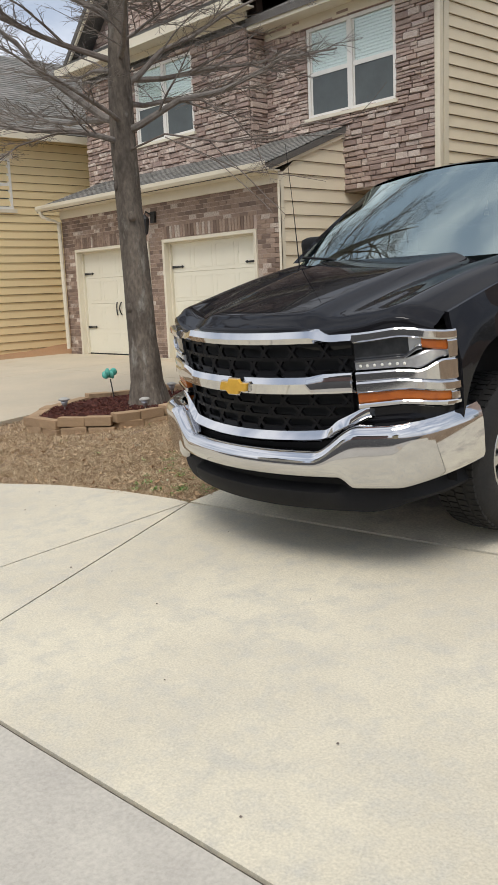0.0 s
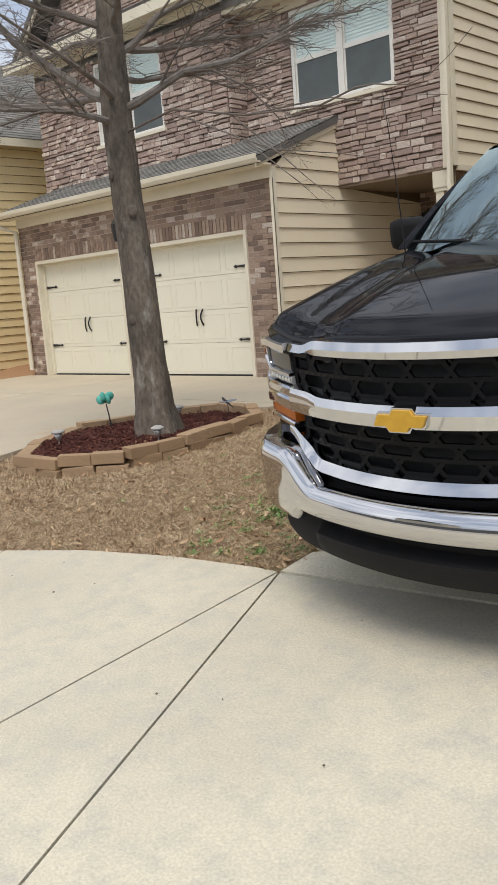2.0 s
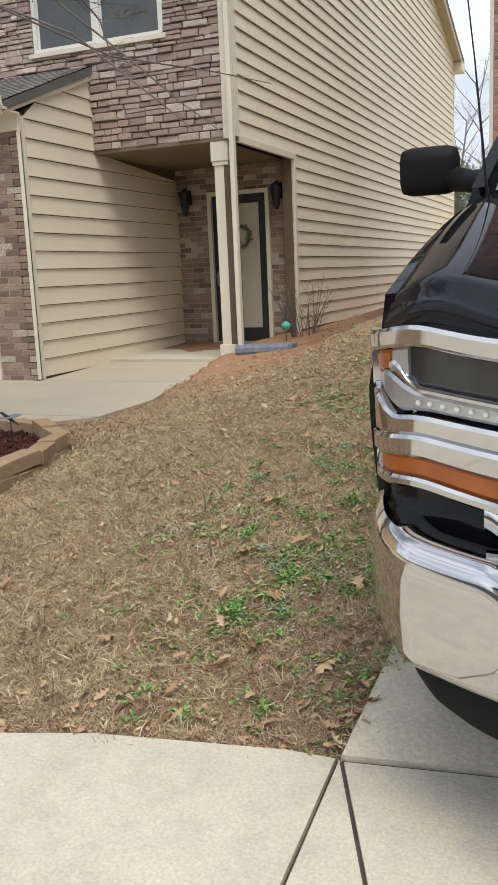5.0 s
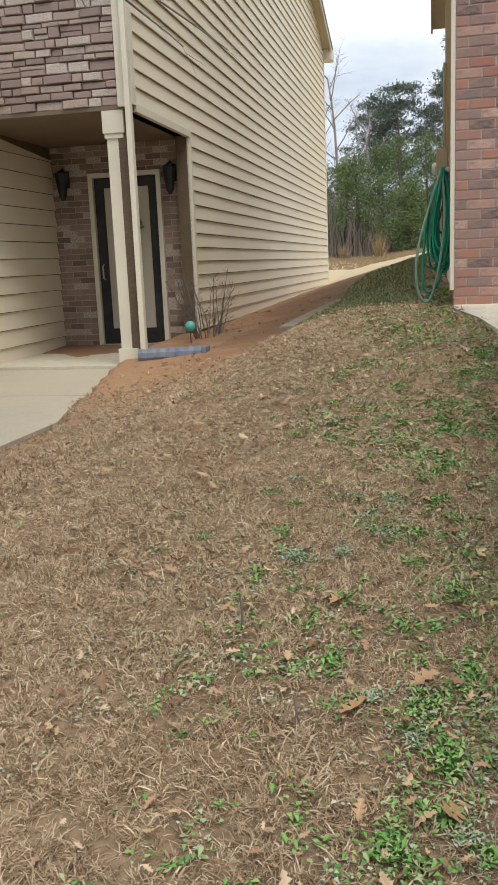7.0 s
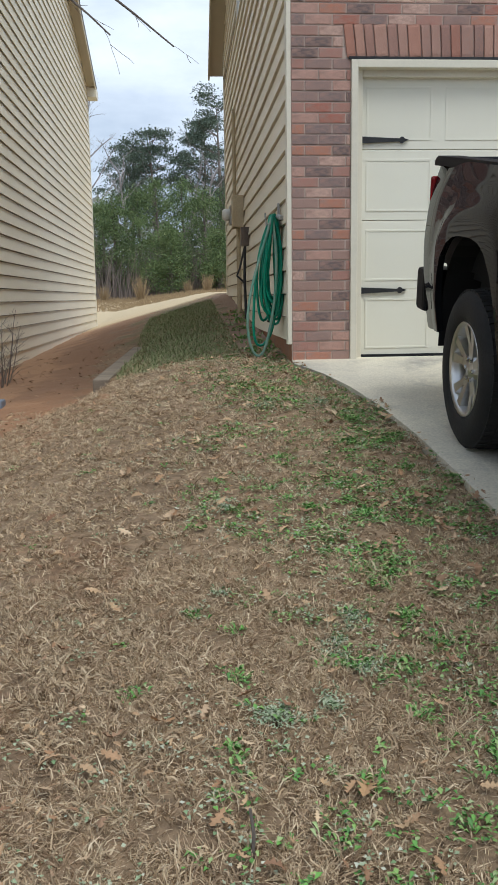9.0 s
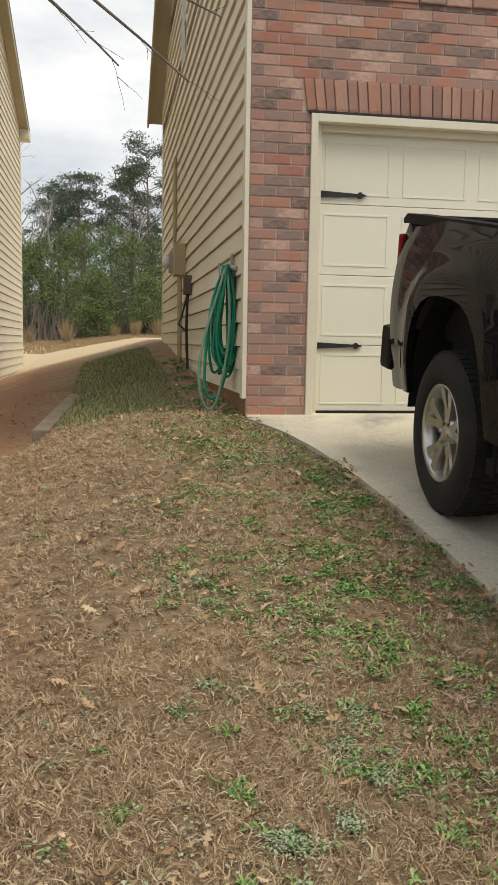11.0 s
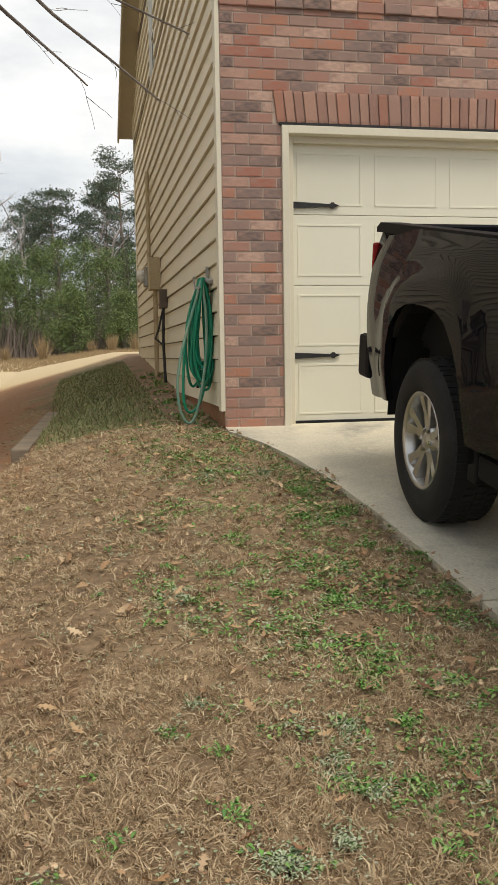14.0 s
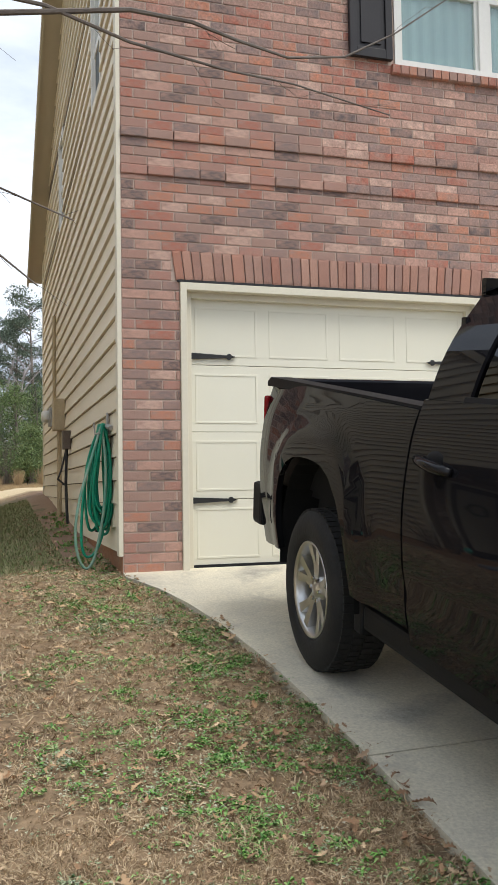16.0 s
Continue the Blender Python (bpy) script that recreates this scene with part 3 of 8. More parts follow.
for (xa, ya), (xb, yb) in ((kink, j1), (kink, j2), ((-1.36, -6.89), (-1.13, -8.905)), (kink, (5.5, -5.775)), (j1, (5.0, -8.409)), (j1, (-0.5, -8.73))):
    k = 0.035 / math.hypot(xb - xa, yb - ya)
    ox, oy = -(yb - ya) * k, (xb - xa) * k
    slab("joint_filler", [(xa + ox, ya + oy), (xa - ox, ya - oy), (xb - ox, yb - oy), (xb + ox, yb + oy)], lambda x, y: flat(x, y) - 0.016, M_JOINT, 0.05, parent=pavement)
slab("joint_filler", [(0.49, -3.28), (0.49, -3.12), (5.58, -2.90), (5.58, -3.06)], lambda x, y: drive_z(y) - 0.012, M_JOINT, 0.05, parent=driveway)

# neighbour's driveway and walk
drive_a = thing("driveway", "tan stained concrete driveway and front walk", "driveway", "structure")
za = lambda x, y: -0.875 + 0.165 * smoothstep(-9.0, -1.0, y) + (0.06 * smoothstep(0.2, 2.0, y) if x > -5.3 else 0)
we = [(x, y) for y, x in WALK_EDGE]
for ya, yb in ((-9.5, -5.6), (-5.6, -2.2), (-2.2, 0.02)):
    right = [(lerp_table(WALK_EDGE, ya + 0.006), ya + 0.006)] + [p for p in we if ya + 0.01 < p[1] < yb - 0.01] + [(lerp_table(WALK_EDGE, yb - 0.006), yb - 0.006)]
    slab("slab", right + [(-8.4, yb - 0.006), (-8.4, ya + 0.006)], za, M_DRIVE_A, parent=drive_a)
    slab("slab", [(-8.42, ya + 0.006), (-8.42, yb - 0.006), (-11.9, yb - 0.006), (-11.9, ya + 0.006)], za, M_DRIVE_A, parent=drive_a)
slab("slab", [(-3.26, 0.03), (-3.35, 0.6), (-3.5, 1.60), (-5.18, 1.60), (-5.18, 0.03)], za, M_DRIVE_A, parent=drive_a)
slab("porch_slab", [(-3.30, 1.612), (-3.30, 3.95), (-5.18, 3.95), (-5.18, 1.612)], lambda x, y: -0.625, M_CONCRETE, 0.15, parent=drive_a)
slab("garage_floor", [(-5.3, 0.03), (-5.3, 1.5), (-11.6, 1.5), (-11.6, 0.03)], lambda x, y: -0.712, M_DRIVE_A, parent=drive_a)

# ---------------------------------------------------------------- openings
def sash_window(name, face, u0, u1, z0, z1, parent, recess=0.02, mid=None, blinds=True, screen=True):
    """White window: frame, mullions, sashes, glass and a lowered blind behind the upper sashes."""
    win = new(name)
    win.parent = parent
    bm = bmesh.new()
    fw = 0.055
    for r in ((u0, u0 + fw, z0, z1), (u1 - fw, u1, z0, z1), (u0 + fw, u1 - fw, z1 - fw, z1), (u0 + fw, u1 - fw, z0, z0 + fw)):
        block(bm, face, r[0], r[1], -recess - 0.06, 0.012, r[2], r[3])
    part("window_frame", bm, M_WHITEPVC, win)
    cols = [(u0 + fw, u1 - fw)] if not mid else [(u0 + fw, mid - 0.05), (mid + 0.05, u1 - fw)]
    if mid:
        part("mullion", block(bmesh.new(), face, mid - 0.05, mid + 0.05, -recess - 0.06, 0.006, z0 + fw, z1 - fw), M_WHITEPVC, win)
    zm = z0 + (z1 - z0) * 0.49
    for a, b in cols:
        bm = bmesh.new()
        block(bm, face, a, b, -recess - 0.04, -0.012, zm - 0.035, zm + 0.035)
        for za, zb in ((z0 + fw, zm - 0.035), (zm + 0.035, z1 - fw)):
            block(bm, face, a, a + 0.03, -recess - 0.03, -0.02, za, zb)
            block(bm, face, b - 0.03, b, -recess - 0.03, -0.02, za, zb)
        part("sash", bm, M_WHITEPVC, win)
        up = part("pane", block(bmesh.new(), face, a + .03, b - .03, -recess - 0.012, -recess - 0.004, zm + 0.035, z1 - fw), M_GLASS, win)
        up.visible_shadow = False
        if screen:
            part("insect_screen", block(bmesh.new(), face, a + .03, b - .03, -recess - 0.012, -recess - 0.004, z0 + fw, zm - 0.035), M_SCREEN, win)
        else:
            part("pane", block(bmesh.new(), face, a + .03, b - .03, -recess - 0.012, -recess - 0.004, z0 + fw, zm - 0.035), M_GLASS, win).visible_shadow = False
        if blinds:
            bm = bmesh.new()
            z = z1 - fw
            low = (zm - 0.02) if screen else z0 + fw
            while z > low:
                block(bm, face, a + .01, b - .01, -recess - 0.04, -recess - 0.018, z - 0.046, z - 0.004)
                z -= 0.05
            part("blind", bm, M_BLIND, win)
    part("backing", block(bmesh.new(), face, u0, u1, -recess - 0.14, -recess - 0.12, z0, z1), M_DARKIN, win)
    return win


def strap_hinge(face, u, z, way, length, parent, n=0.0):
    """A tapered black strap with a spear tip."""
    bm = bmesh.new()
    a, h = u, 0.024
    pts = [(0, -h), (length * 0.8, -h * 0.42), (length * 0.83, -h * 0.95), (length * 0.88, -h * 0.95), (length * 0.9, -h * 0.5), (length, 0),
           (length * 0.9, h * 0.5), (length * 0.88, h * 0.95), (length * 0.83, h * 0.95), (length * 0.8, h * 0.42), (0, h)]
    prism(bm, [face.p(u + way * p, n, z + q) for p, q in pts], face.n * 0.014)
    part("strap_hinge", bm, M_IRON, parent)


def garage_door(name, face, u0, u1, z0, z1, cols, rows, recess, label, handles=(), hinge_z=(), hinge_len=0.36, leaf_splits=()):
    """A sectional door with raised panels, jambs and iron hardware, set back in its opening."""
    d = thing(name, label, "garage door", "structure")
    h = (z1 - z0) / rows
    for r in range(rows):
        za, zb = z0 + r * h, z0 + (r + 1) * h - 0.0035
        sec = part("section", block(bmesh.new(), face, u0, u1, -recess - 0.05, -recess, za, zb, 0.004), M_DOOR, d)
        w = (u1 - u0) / cols
        for c in range(cols):
            a, b = u0 + c * w + 0.05, u0 + (c + 1) * w - 0.05
            p, q = za + 0.065, zb - 0.065
            bm = bmesh.new()
            # frame moulding round each panel, and the field inside it
            t = 0.016
            for rr in ((a, b, q - t, q), (a, b, p, p + t), (a, a + t, p + t, q - t), (b - t, b, p + t, q - t)):
                block(bm, face, rr[0], rr[1], -recess, -recess + 0.0038, rr[2], rr[3], 0.0015)
            part("panel", bm, M_DOOR, sec)
    # jambs and head
    bm = bmesh.new()
    f = 0.075
    for rr in ((u0 - f, u0 + 0.012, z0, z1 + f), (u1 - 0.012, u1 + f, z0, z1 + f), (u0 + 0.012, u1 - 0.012, z1 - 0.012, z1 + f)):
        block(bm, face, rr[0], rr[1], -recess - 0.06, -recess + 0.05, rr[2], rr[3], 0.004)
    part("stop_moulding", bm, M_TRIM, d)
    part("bottom_seal", block(bmesh.new(), face, u0, u1, -recess - 0.04, -recess + 0.012, z0 - 0.012, z0 + 0.02), M_IRON, d)
    for hz in hinge_z:
        for a in [u0 + 0.012] + [s + 0.01 for s in leaf_splits]:
            strap_hinge(face, a, z0 + hz, 1, hinge_len, d, -recess + 0.006)
        for a in [u1 - 0.012] + [s - 0.01 for s in leaf_splits]:
            strap_hinge(face, a, z0 + hz, -1, hinge_len, d, -recess + 0.006)
    for hu, hz in handles:
        for s in (-1, 1):
            bm = bmesh.new()
            tube(bm, [face.p(hu + s * 0.045 + s * 0.03 * abs(k), -recess + 0.012 + 0.035 * (1 - k * k), z0 + hz + 0.13 * k) for k in (-1, -.6, -.2, .2, .6, 1)], 0.013, 6)
            part("pull_handle", bm, M_IRON, d, smooth=True)
    return d


def trim(parent, face, *rows, name="trim_board", material=None):
    for u0, u1, n0, n1, z0, z1 in rows:
        part(name, block(bmesh.new(), face, u0, u1, n0, n1, z0, z1, 0.004), material or M_TRIM, parent)


def shingled_roof(name, parent, a, b, c, d, thick=0.12, rows=10, tabs=True):
    """A roof plane from eave a-b up to ridge d-c, with lapped shingle courses."""
    a, b, c, d = map(Vector, (a, b, c, d))
    nrm = (b - a).cross(d - a).normalized()
    if nrm.z < 0:
        nrm = -nrm
    roof = part(name, prism(bmesh.new(), [a - nrm * thick, b - nrm * thick, c - nrm * thick, d - nrm * thick], nrm * (thick - 0.006)), M_ROOF, parent)
    if not tabs:
        return roof
    run = (d - a).length
    n = max(2, int(run / 0.14))
    vs, fs = [], []
    for k in range(n):
        t0, t1 = k / n, (k + 1.25) / n
        t1 = min(t1, 1)
        p0, p1, q1, q0 = a.lerp(d, t0), b.lerp(c, t0), b.lerp(c, t1), a.lerp(d, t1)
        w = (p1 - p0).length
        u = random.uniform(-0.2, 0)
        while u < w:
            wv = random.uniform(0.18, 0.34)
            s0, s1 = max(0, u) / w, min(w, u + wv - 0.006) / w
            if s1 > s0 + 0.002:
                lift = 0.012 + random.uniform(0, 0.004)
                s = len(vs)
                P, Q, R, S = p0.lerp(p1, s0), p0.lerp(p1, s1), q0.lerp(q1, s1), q0.lerp(q1, s0)
                vs += [P + nrm * lift, Q + nrm * lift, R + nrm * 0.002, S + nrm * 0.002, P, Q]
                fs += [(s, s + 1, s + 2, s + 3), (s + 4, s + 5, s + 1, s)]
            u += wv
    sh = raw("shingles", vs, fs, M_SHINGLE, roof)
    sh["kind"] = "stuff"
    return roof


SOUTH = lambda x, y: Face((x, y, 0), (1, 0, 0), (0, -1, 0))
EAST = lambda x, y: Face((x, y, 0), (0, 1, 0), (1, 0, 0))
WEST = lambda x, y: Face((x, y, 0), (0, 1, 0), (-1, 0, 0))

M_CURTAIN = mat("pale_curtain", (0.32, 0.42, 0.42), (0.26, 0.35, 0.36), 0.8, 2, 40, grain=0.05)


def span_list(a, b, n):
    return [a + (b - a) * k / n for k in range(n + 1)]


# ================================================================ the neighbour's house (stone, brown brick and tan siding)
house_a = thing("house", "two-storey townhouse with brown brick, ledge stone and tan siding", "house", at=(0, 0, 0))
GA = SOUTH(0, 0.06)            # garage front
A_L, A_R = -11.78, -5.19       # garage corners
doors_a = ((-11.30, -8.70), (-8.28, -5.74))
D_TOP = 1.46
holes = [(a, b, -0.8, D_TOP) for a, b in doors_a]
part("garage_wall", wall_mesh(GA, A_L, A_R, -0.85, 2.30, 0.16, holes), M_MORTAR, house_a)
gw = new("brick_facing")
gw.parent = house_a
rows = coursed(A_L, A_R, -0.73, 2.12, 0.205, 0.0775, 0.010, [(a, b, -1, D_TOP + 0.24) for a, b in doors_a])
rows += [(u, u + 0.066, D_TOP + 0.01, D_TOP + 0.225, 0.016, random.uniform(-.5, .5)) for a, b in doors_a for u in [a + 0.0775 * k for k in range(int((b - a) / 0.0775))]]
rows.sort(key=lambda r: -(r[0] + 0.6 * r[2]))
lay_pieces(rows, GA, "brick", M_TANBRICK, M_TANBRICK_I, gw)
for k, (a, b) in enumerate(doors_a):
    d = garage_door("door_%d" % (k + 1), GA, a + 0.09, b - 0.09, -0.705, D_TOP - 0.08, 4, 4, 0.13, "cream panelled carriage garage door with black strap hinges",
                    handles=[((a + b) / 2, 0.93)], hinge_z=(1.66, 0.56), hinge_len=0.34)
    # casing round the opening
    bm = bmesh.new()
    for r in ((a, a + 0.06, -0.72, D_TOP), (b - 0.06, b, -0.72, D_TOP), (a + 0.06, b - 0.06, D_TOP - 0.06, D_TOP)):
        block(bm, GA, r[0], r[1], -0.12, 0.03, r[2], r[3], 0.004)
    part("casing", bm, M_TRIM, d)
# garage side in tan siding
GS = EAST(A_R, 0)
part("side_wall", wall_mesh(GS, 0.06, 4.0, -0.85, 2.25, 0.16, []), M_LAPSHADE, house_a)
def roof_a(y):
    return 2.36 + 0.452 * (y + 0.02)
part("side_gable_wall", prism(bmesh.new(), [(A_R, 0.2, 2.25), (A_R, 1.62, 2.25), (A_R, 1.62, roof_a(1.62) - .1), (A_R, 0.2, roof_a(0.2) - 0.1)], (-0.15, 0, 0)), M_LAPSHADE, house_a)
lap_siding(GS, -0.68, 3.0, 0.21, lambda z: [(max(0.12, (z - 2.29) / 0.452), 4.0 if z < 2.02 else 1.62)], M_SIDING, house_a)
trim(house_a, GS, (0.035, 0.13, 0.0, 0.03, -0.70, 2.27))
trim(house_a, GA, (A_R - 0.02, A_R + 0.03, 0.0, 0.028, -0.70, 2.12), name="corner_board")
# frieze, soffit, gutter and shed roof over the garage
trim(house_a, GA, (A_L, A_R + 0.02, 0.0, 0.04, 2.12, 2.30), name="frieze_board")
part("soffit", boxes((A_L - 0.25, A_R + 0.06, -0.24, 0.02, 2.285, 2.305)), M_TRIM, house_a)
bm = bmesh.new()
prof = [(0.0, 0.0), (-0.07, 0.0), (-0.10, 0.05), (-0.105, 0.11), (-0.085, 0.115), (-0.08, 0.06), (-0.06, 0.02), (0.0, 0.02)]
prism(bm, [(A_L - 0.35, -0.25 + p, 2.295 + q) for p, q in prof], (A_R + 0.1 - (A_L - 0.35), 0, 0))
part("gutter", bm, M_TRIM, house_a)
shingled_roof("garage_roof", house_a, (A_L - 0.42, -0.30, 2.375), (A_R + 0.07, -0.30, 2.375), (A_R + 0.07, 1.62, 3.10), (A_L + 0.05, 1.62, 3.10), 0.10)
# rake trim of the shed roof
bm = prism(bmesh.new(), [(A_R, -0.28, 2.24), (A_R, -0.28, 2.365), (A_R, 1.62, 3.075), (A_R, 1.62, 2.93)], (0.05, 0, 0))
part("rake_board", bm, M_TRIM, house_a)
# downspout elbow at the far end of the gutter
bm = bmesh.new()
tube(bm, [(A_L - 0.25, -0.30, 2.30), (A_L - 0.22, -0.25, 2.18), (A_L + 0.02, -0.02, 2.05), (A_L + 0.04, -0.02, -0.6)], 0.045, 8)
part("downspout", bm, M_TRIM, house_a)
# wall lantern between the garage doors
lantern = new("wall_lantern")
lantern.parent = house_a
part("bracket", boxes((-8.55, -8.42, 0.00, 0.045, 1.78, 1.98)), M_IRON, lantern)
bm = bmesh.new()
tube(bm, [(-8.485, -0.02, 1.92), (-8.485, -0.14, 1.98), (-8.485, -0.17, 1.90)], 0.014, 6)
part("arm", bm, M_IRON, lantern)
bm = bmesh.new()
tube(bm, [(-8.485, -0.17, 1.56), (-8.485, -0.17, 1.60), (-8.485, -0.17, 1.84), (-8.485, -0.17, 1.92)], [0.03, 0.055, 0.085, 0.02], 6)
part("lamp_body", bm, M_IRON, lantern)

# upper storey: ledge stone
UP = SOUTH(0, 1.63)
WIN_A = (-5.98, -4.09, 3.33, 4.78)
part("stone_wall", wall_mesh(UP, -7.0, -3.22, 2.06, 5.0, 0.16, [WIN_A]), M_STONE_GAP, house_a)
stone_face = new("stone_facing")
stone_face.parent = house_a
rows = [r for r in ledge(-7.0, -3.34, 2.06, 4.95, [WIN_A]) if r[1] > -5.2 or r[3] > 3.0]
rows.sort(key=lambda r: -r[0])
lay_pieces(rows, UP, "stone", M_STONE, M_STONE_I, stone_face, 290, 0.006)
sash_window("window_1", UP, *WIN_A, house_a, mid=(WIN_A[0] + WIN_A[1]) / 2)
trim(house_a, UP, (WIN_A[0] - 0.05, WIN_A[1] + 0.05, -0.05, 0.07, WIN_A[2] - 0.055, WIN_A[2]), name="window_sill")
# porch ceiling in dark brown: the shade of the recess is in its colour
part("stone_soffit", boxes((-5.19, -3.24, 1.60, 3.96, 2.02, 2.06)), mat("shaded_soffit", (0.20, 0.15, 0.105), (0.16, 0.12, 0.085), 0.7, 2, 60, grain=0.1), house_a)
# bay to the left with its own gable
BAY = SOUTH(0, 1.2)
WIN_B = (-10.42, -8.55, 3.50, 4.95)
part("bay_wall", wall_mesh(BAY, -12.3, -7.0, 2.4, 5.1, 0.16, [WIN_B]), M_STONE_GAP, house_a)
part("bay_return", boxes((-7.15, -7.0, 1.2, 1.65, 2.4, 5.0)), M_STONE_GAP, house_a)
bay_face = new("bay_stone")
bay_face.parent = house_a
rows = ledge(-12.3, -7.0, 2.78, 5.05, [WIN_B])
rows.sort(key=lambda r: -r[0])
lay_pieces(rows, BAY, "stone", M_STONE, M_STONE_I, bay_face, 200, 0.006)
lay_pieces(ledge(1.2, 1.6, 2.8, 5.0), EAST(-7.0, 0), "stone", M_STONE, M_STONE_I, bay_face, 40)
sash_window("window_2", BAY, *WIN_B, house_a, mid=(WIN_B[0] + WIN_B[1]) / 2)
trim(house_a, BAY, (WIN_B[0] - 0.05, WIN_B[1] + 0.05, -0.05, 0.07, WIN_B[2] - 0.055, WIN_B[2]), name="window_sill")
trim(house_a, BAY, (-12.3, -6.98, 0.0, 0.05, 5.05, 5.25), name="frieze_board")
trim(house_a, BAY, (-12.7, -6.75, 0.05, 0.42, 5.25, 5.28), (-12.75, -6.7, 0.40, 0.46, 5.22, 5.40), name="eave_board")
shingled_roof("pent_roof", house_a, (-12.75, 0.74, 5.39), (-6.7, 0.74, 5.39), (-6.7, 1.45, 5.78), (-12.75, 1.45, 5.78), 0.08)
part("gable_wall", prism(bmesh.new(), [(-12.3, 1.45, 5.3), (-7.0, 1.45, 5.3), (-7.0, 1.45, 5.75), (-9.65, 1.45, 8.2), (-12.3, 1.45, 5.75)], (0, 0.15, 0)), M_STONE_GAP, house_a)
rows = [r for r in ledge(-12.2, -7.1, 5.7, 8.0) if abs((r[0] + r[1]) / 2 + 9.65) < (8.1 - r[3]) / 0.925]
gab = new("gable_stone")
gab.parent = house_a
lay_pieces(rows, SOUTH(0, 1.45), "stone", M_STONE, M_STONE_I, gab, 60, 0.006)
for s in (-1, 1):
    part("rake_board", prism(bmesh.new(), [(-9.65, 1.0, 8.45), (-9.65, 1.0, 8.25), (-9.65 + s * 3.1, 1.0, 5.35), (-9.65 + s * 3.1, 1.0, 5.55)], (0, 0.05, 0)), M_TRIM, house_a)
    shingled_roof("gable_roof", house_a, (-9.65 + s * 3.15, 0.98, 5.5), (-9.65 + s * 3.15, 9.0, 5.5), (-9.65, 9.0, 8.45), (-9.65, 0.98, 8.45), 0.1, tabs=False)
part("side_wall", boxes((-12.3, -12.15, 1.37, 12, -0.8, 5.2)), M_SIDING, house_a)
part("garage_end_wall", boxes((A_L, A_L + 0.15, 0.22, 1.3, -0.85, 2.4)), M_SIDING, house_a)

# long side wall in tan siding, a gable end, with the porch opening
SX = -3.22
SA = EAST(SX, 0)
Y_BACK = 17.6
def top_a(y):
    return min(5.0 + 0.47 * (y - 1.3), 6.06 + 0.34 * (17.8 - y))
OPEN = (1.68, 3.70, -0.9, 2.02)
part("side_wall", wall_mesh(SA, 1.63, Y_BACK, -0.6, 5.0, 0.16, [OPEN]), M_LAPSHADE, house_a)
part("side_gable_wall", prism(bmesh.new(), [(SX, 1.63, 5.0), (SX, Y_BACK, 5.0), (SX, Y_BACK, 6.05), (SX, 11.6, 8.12), (SX, 8.0, 8.1), (SX, 1.63, 5.1)], (-0.16, 0, 0)), M_LAPSHADE, house_a)
def span_a(z):
    a, b = 1.70, Y_BACK - 0.06
    if z > 5.0:
        a = max(a, 1.3 + (z - 5.0) / 0.47 + 0.12)
    if z > 6.0:
        b = min(b, 17.8 - (z - 6.06) / 0.34 - 0.12)
    if z < OPEN[3] + 0.052:
        a = OPEN[1] + 0.02
    return [(a, b)]
lap_siding(SA, -0.42, 8.0, 0.178, span_a, M_SIDING, house_a)
trim(house_a, SA, (Y_BACK - 0.08, Y_BACK + 0.02, 0.0, 0.03, -0.4, 6.0), (1.60, 1.72, 0.0, 0.035, 2.06, 5.0), (OPEN[1], OPEN[1] + 0.085, -0.02, 0.034, -0.55, 1.998), name="corner_board")
trim(house_a, UP, (-3.34, -3.22, -0.02, 0.062, 2.04, 5.0), name="corner_board")
trim(house_a, SA, (1.72, OPEN[1] + 0.085, -0.02, 0.034, 2.0, 2.085), name="header_board")
# downspout at the corner and its flexible outlet
bm = boxes((-3.235, -3.175, 1.475, 1.56, -0.55, 5.0), bevel=0.012)
part("downspout", bm, M_TRIM, house_a)
outlet = thing("splash_outlet", "blue-grey corrugated downspout extension lying on the ground", "drain pipe")
bm = bmesh.new()
pts = [(-3.26 + 0.05 * k, 1.50 + 0.005 * k, -0.515 + 0.001 * k) for k in range(15)]
tube(bm, pts, [0.075 + (0.012 if k % 2 else 0) for k in range(15)], 10)
part("corrugated_pipe", bm, M_BLUE, outlet)
part("end_cap", boxes((-2.57, -2.51, 1.47, 1.67, -0.61, -0.42), bevel=0.02), M_BLUE, outlet)
# porch: back wall in brown brick with the storm door, square post
PB = SOUTH(0, 3.9)
part("porch_wall", wall_mesh(PB, -5.19, -3.38, -0.7, 2.04, 0.16, [(-4.62, -3.70, -0.7, 1.60)]), M_MORTAR, house_a)
pf = new("porch_brick")
pf.parent = house_a
lay_pieces(coursed(-5.19, -3.38, -0.61, 2.02, 0.205, 0.0775, 0.01, [(-4.66, -3.66, -1, 1.62)]), PB, "brick", M_TANBRICK, M_TANBRICK_I, pf, 200)
sd = thing("door_3", "closed dark-framed storm door with beige glazing", "door", "structure")
bm = bmesh.new()
for r in ((-4.66, -4.60, -0.62, 1.66), (-3.72, -3.66, -0.62, 1.66), (-4.60, -3.72, 1.60, 1.66)):
    block(bm, PB, r[0], r[1], -0.1, 0.05, r[2], r[3])
part("door_frame", bm, M_TRIM, sd)
bm = bmesh.new()
for r in ((-4.60, -4.47, -0.60, 1.60), (-3.85, -3.72, -0.60, 1.60), (-4.47, -3.85, 1.47, 1.60), (-4.47, -3.85, -0.60, -0.38)):
    block(bm, PB, r[0], r[1], -0.06, -0.015, r[2], r[3], 0.004)
part("storm_frame", bm, M_IRON, sd)
part("glazing", block(bmesh.new(), PB, -4.47, -3.85, -0.045, -0.03, -0.38, 1.47), M_BEIGECURTAIN, sd)
bm = bmesh.new()
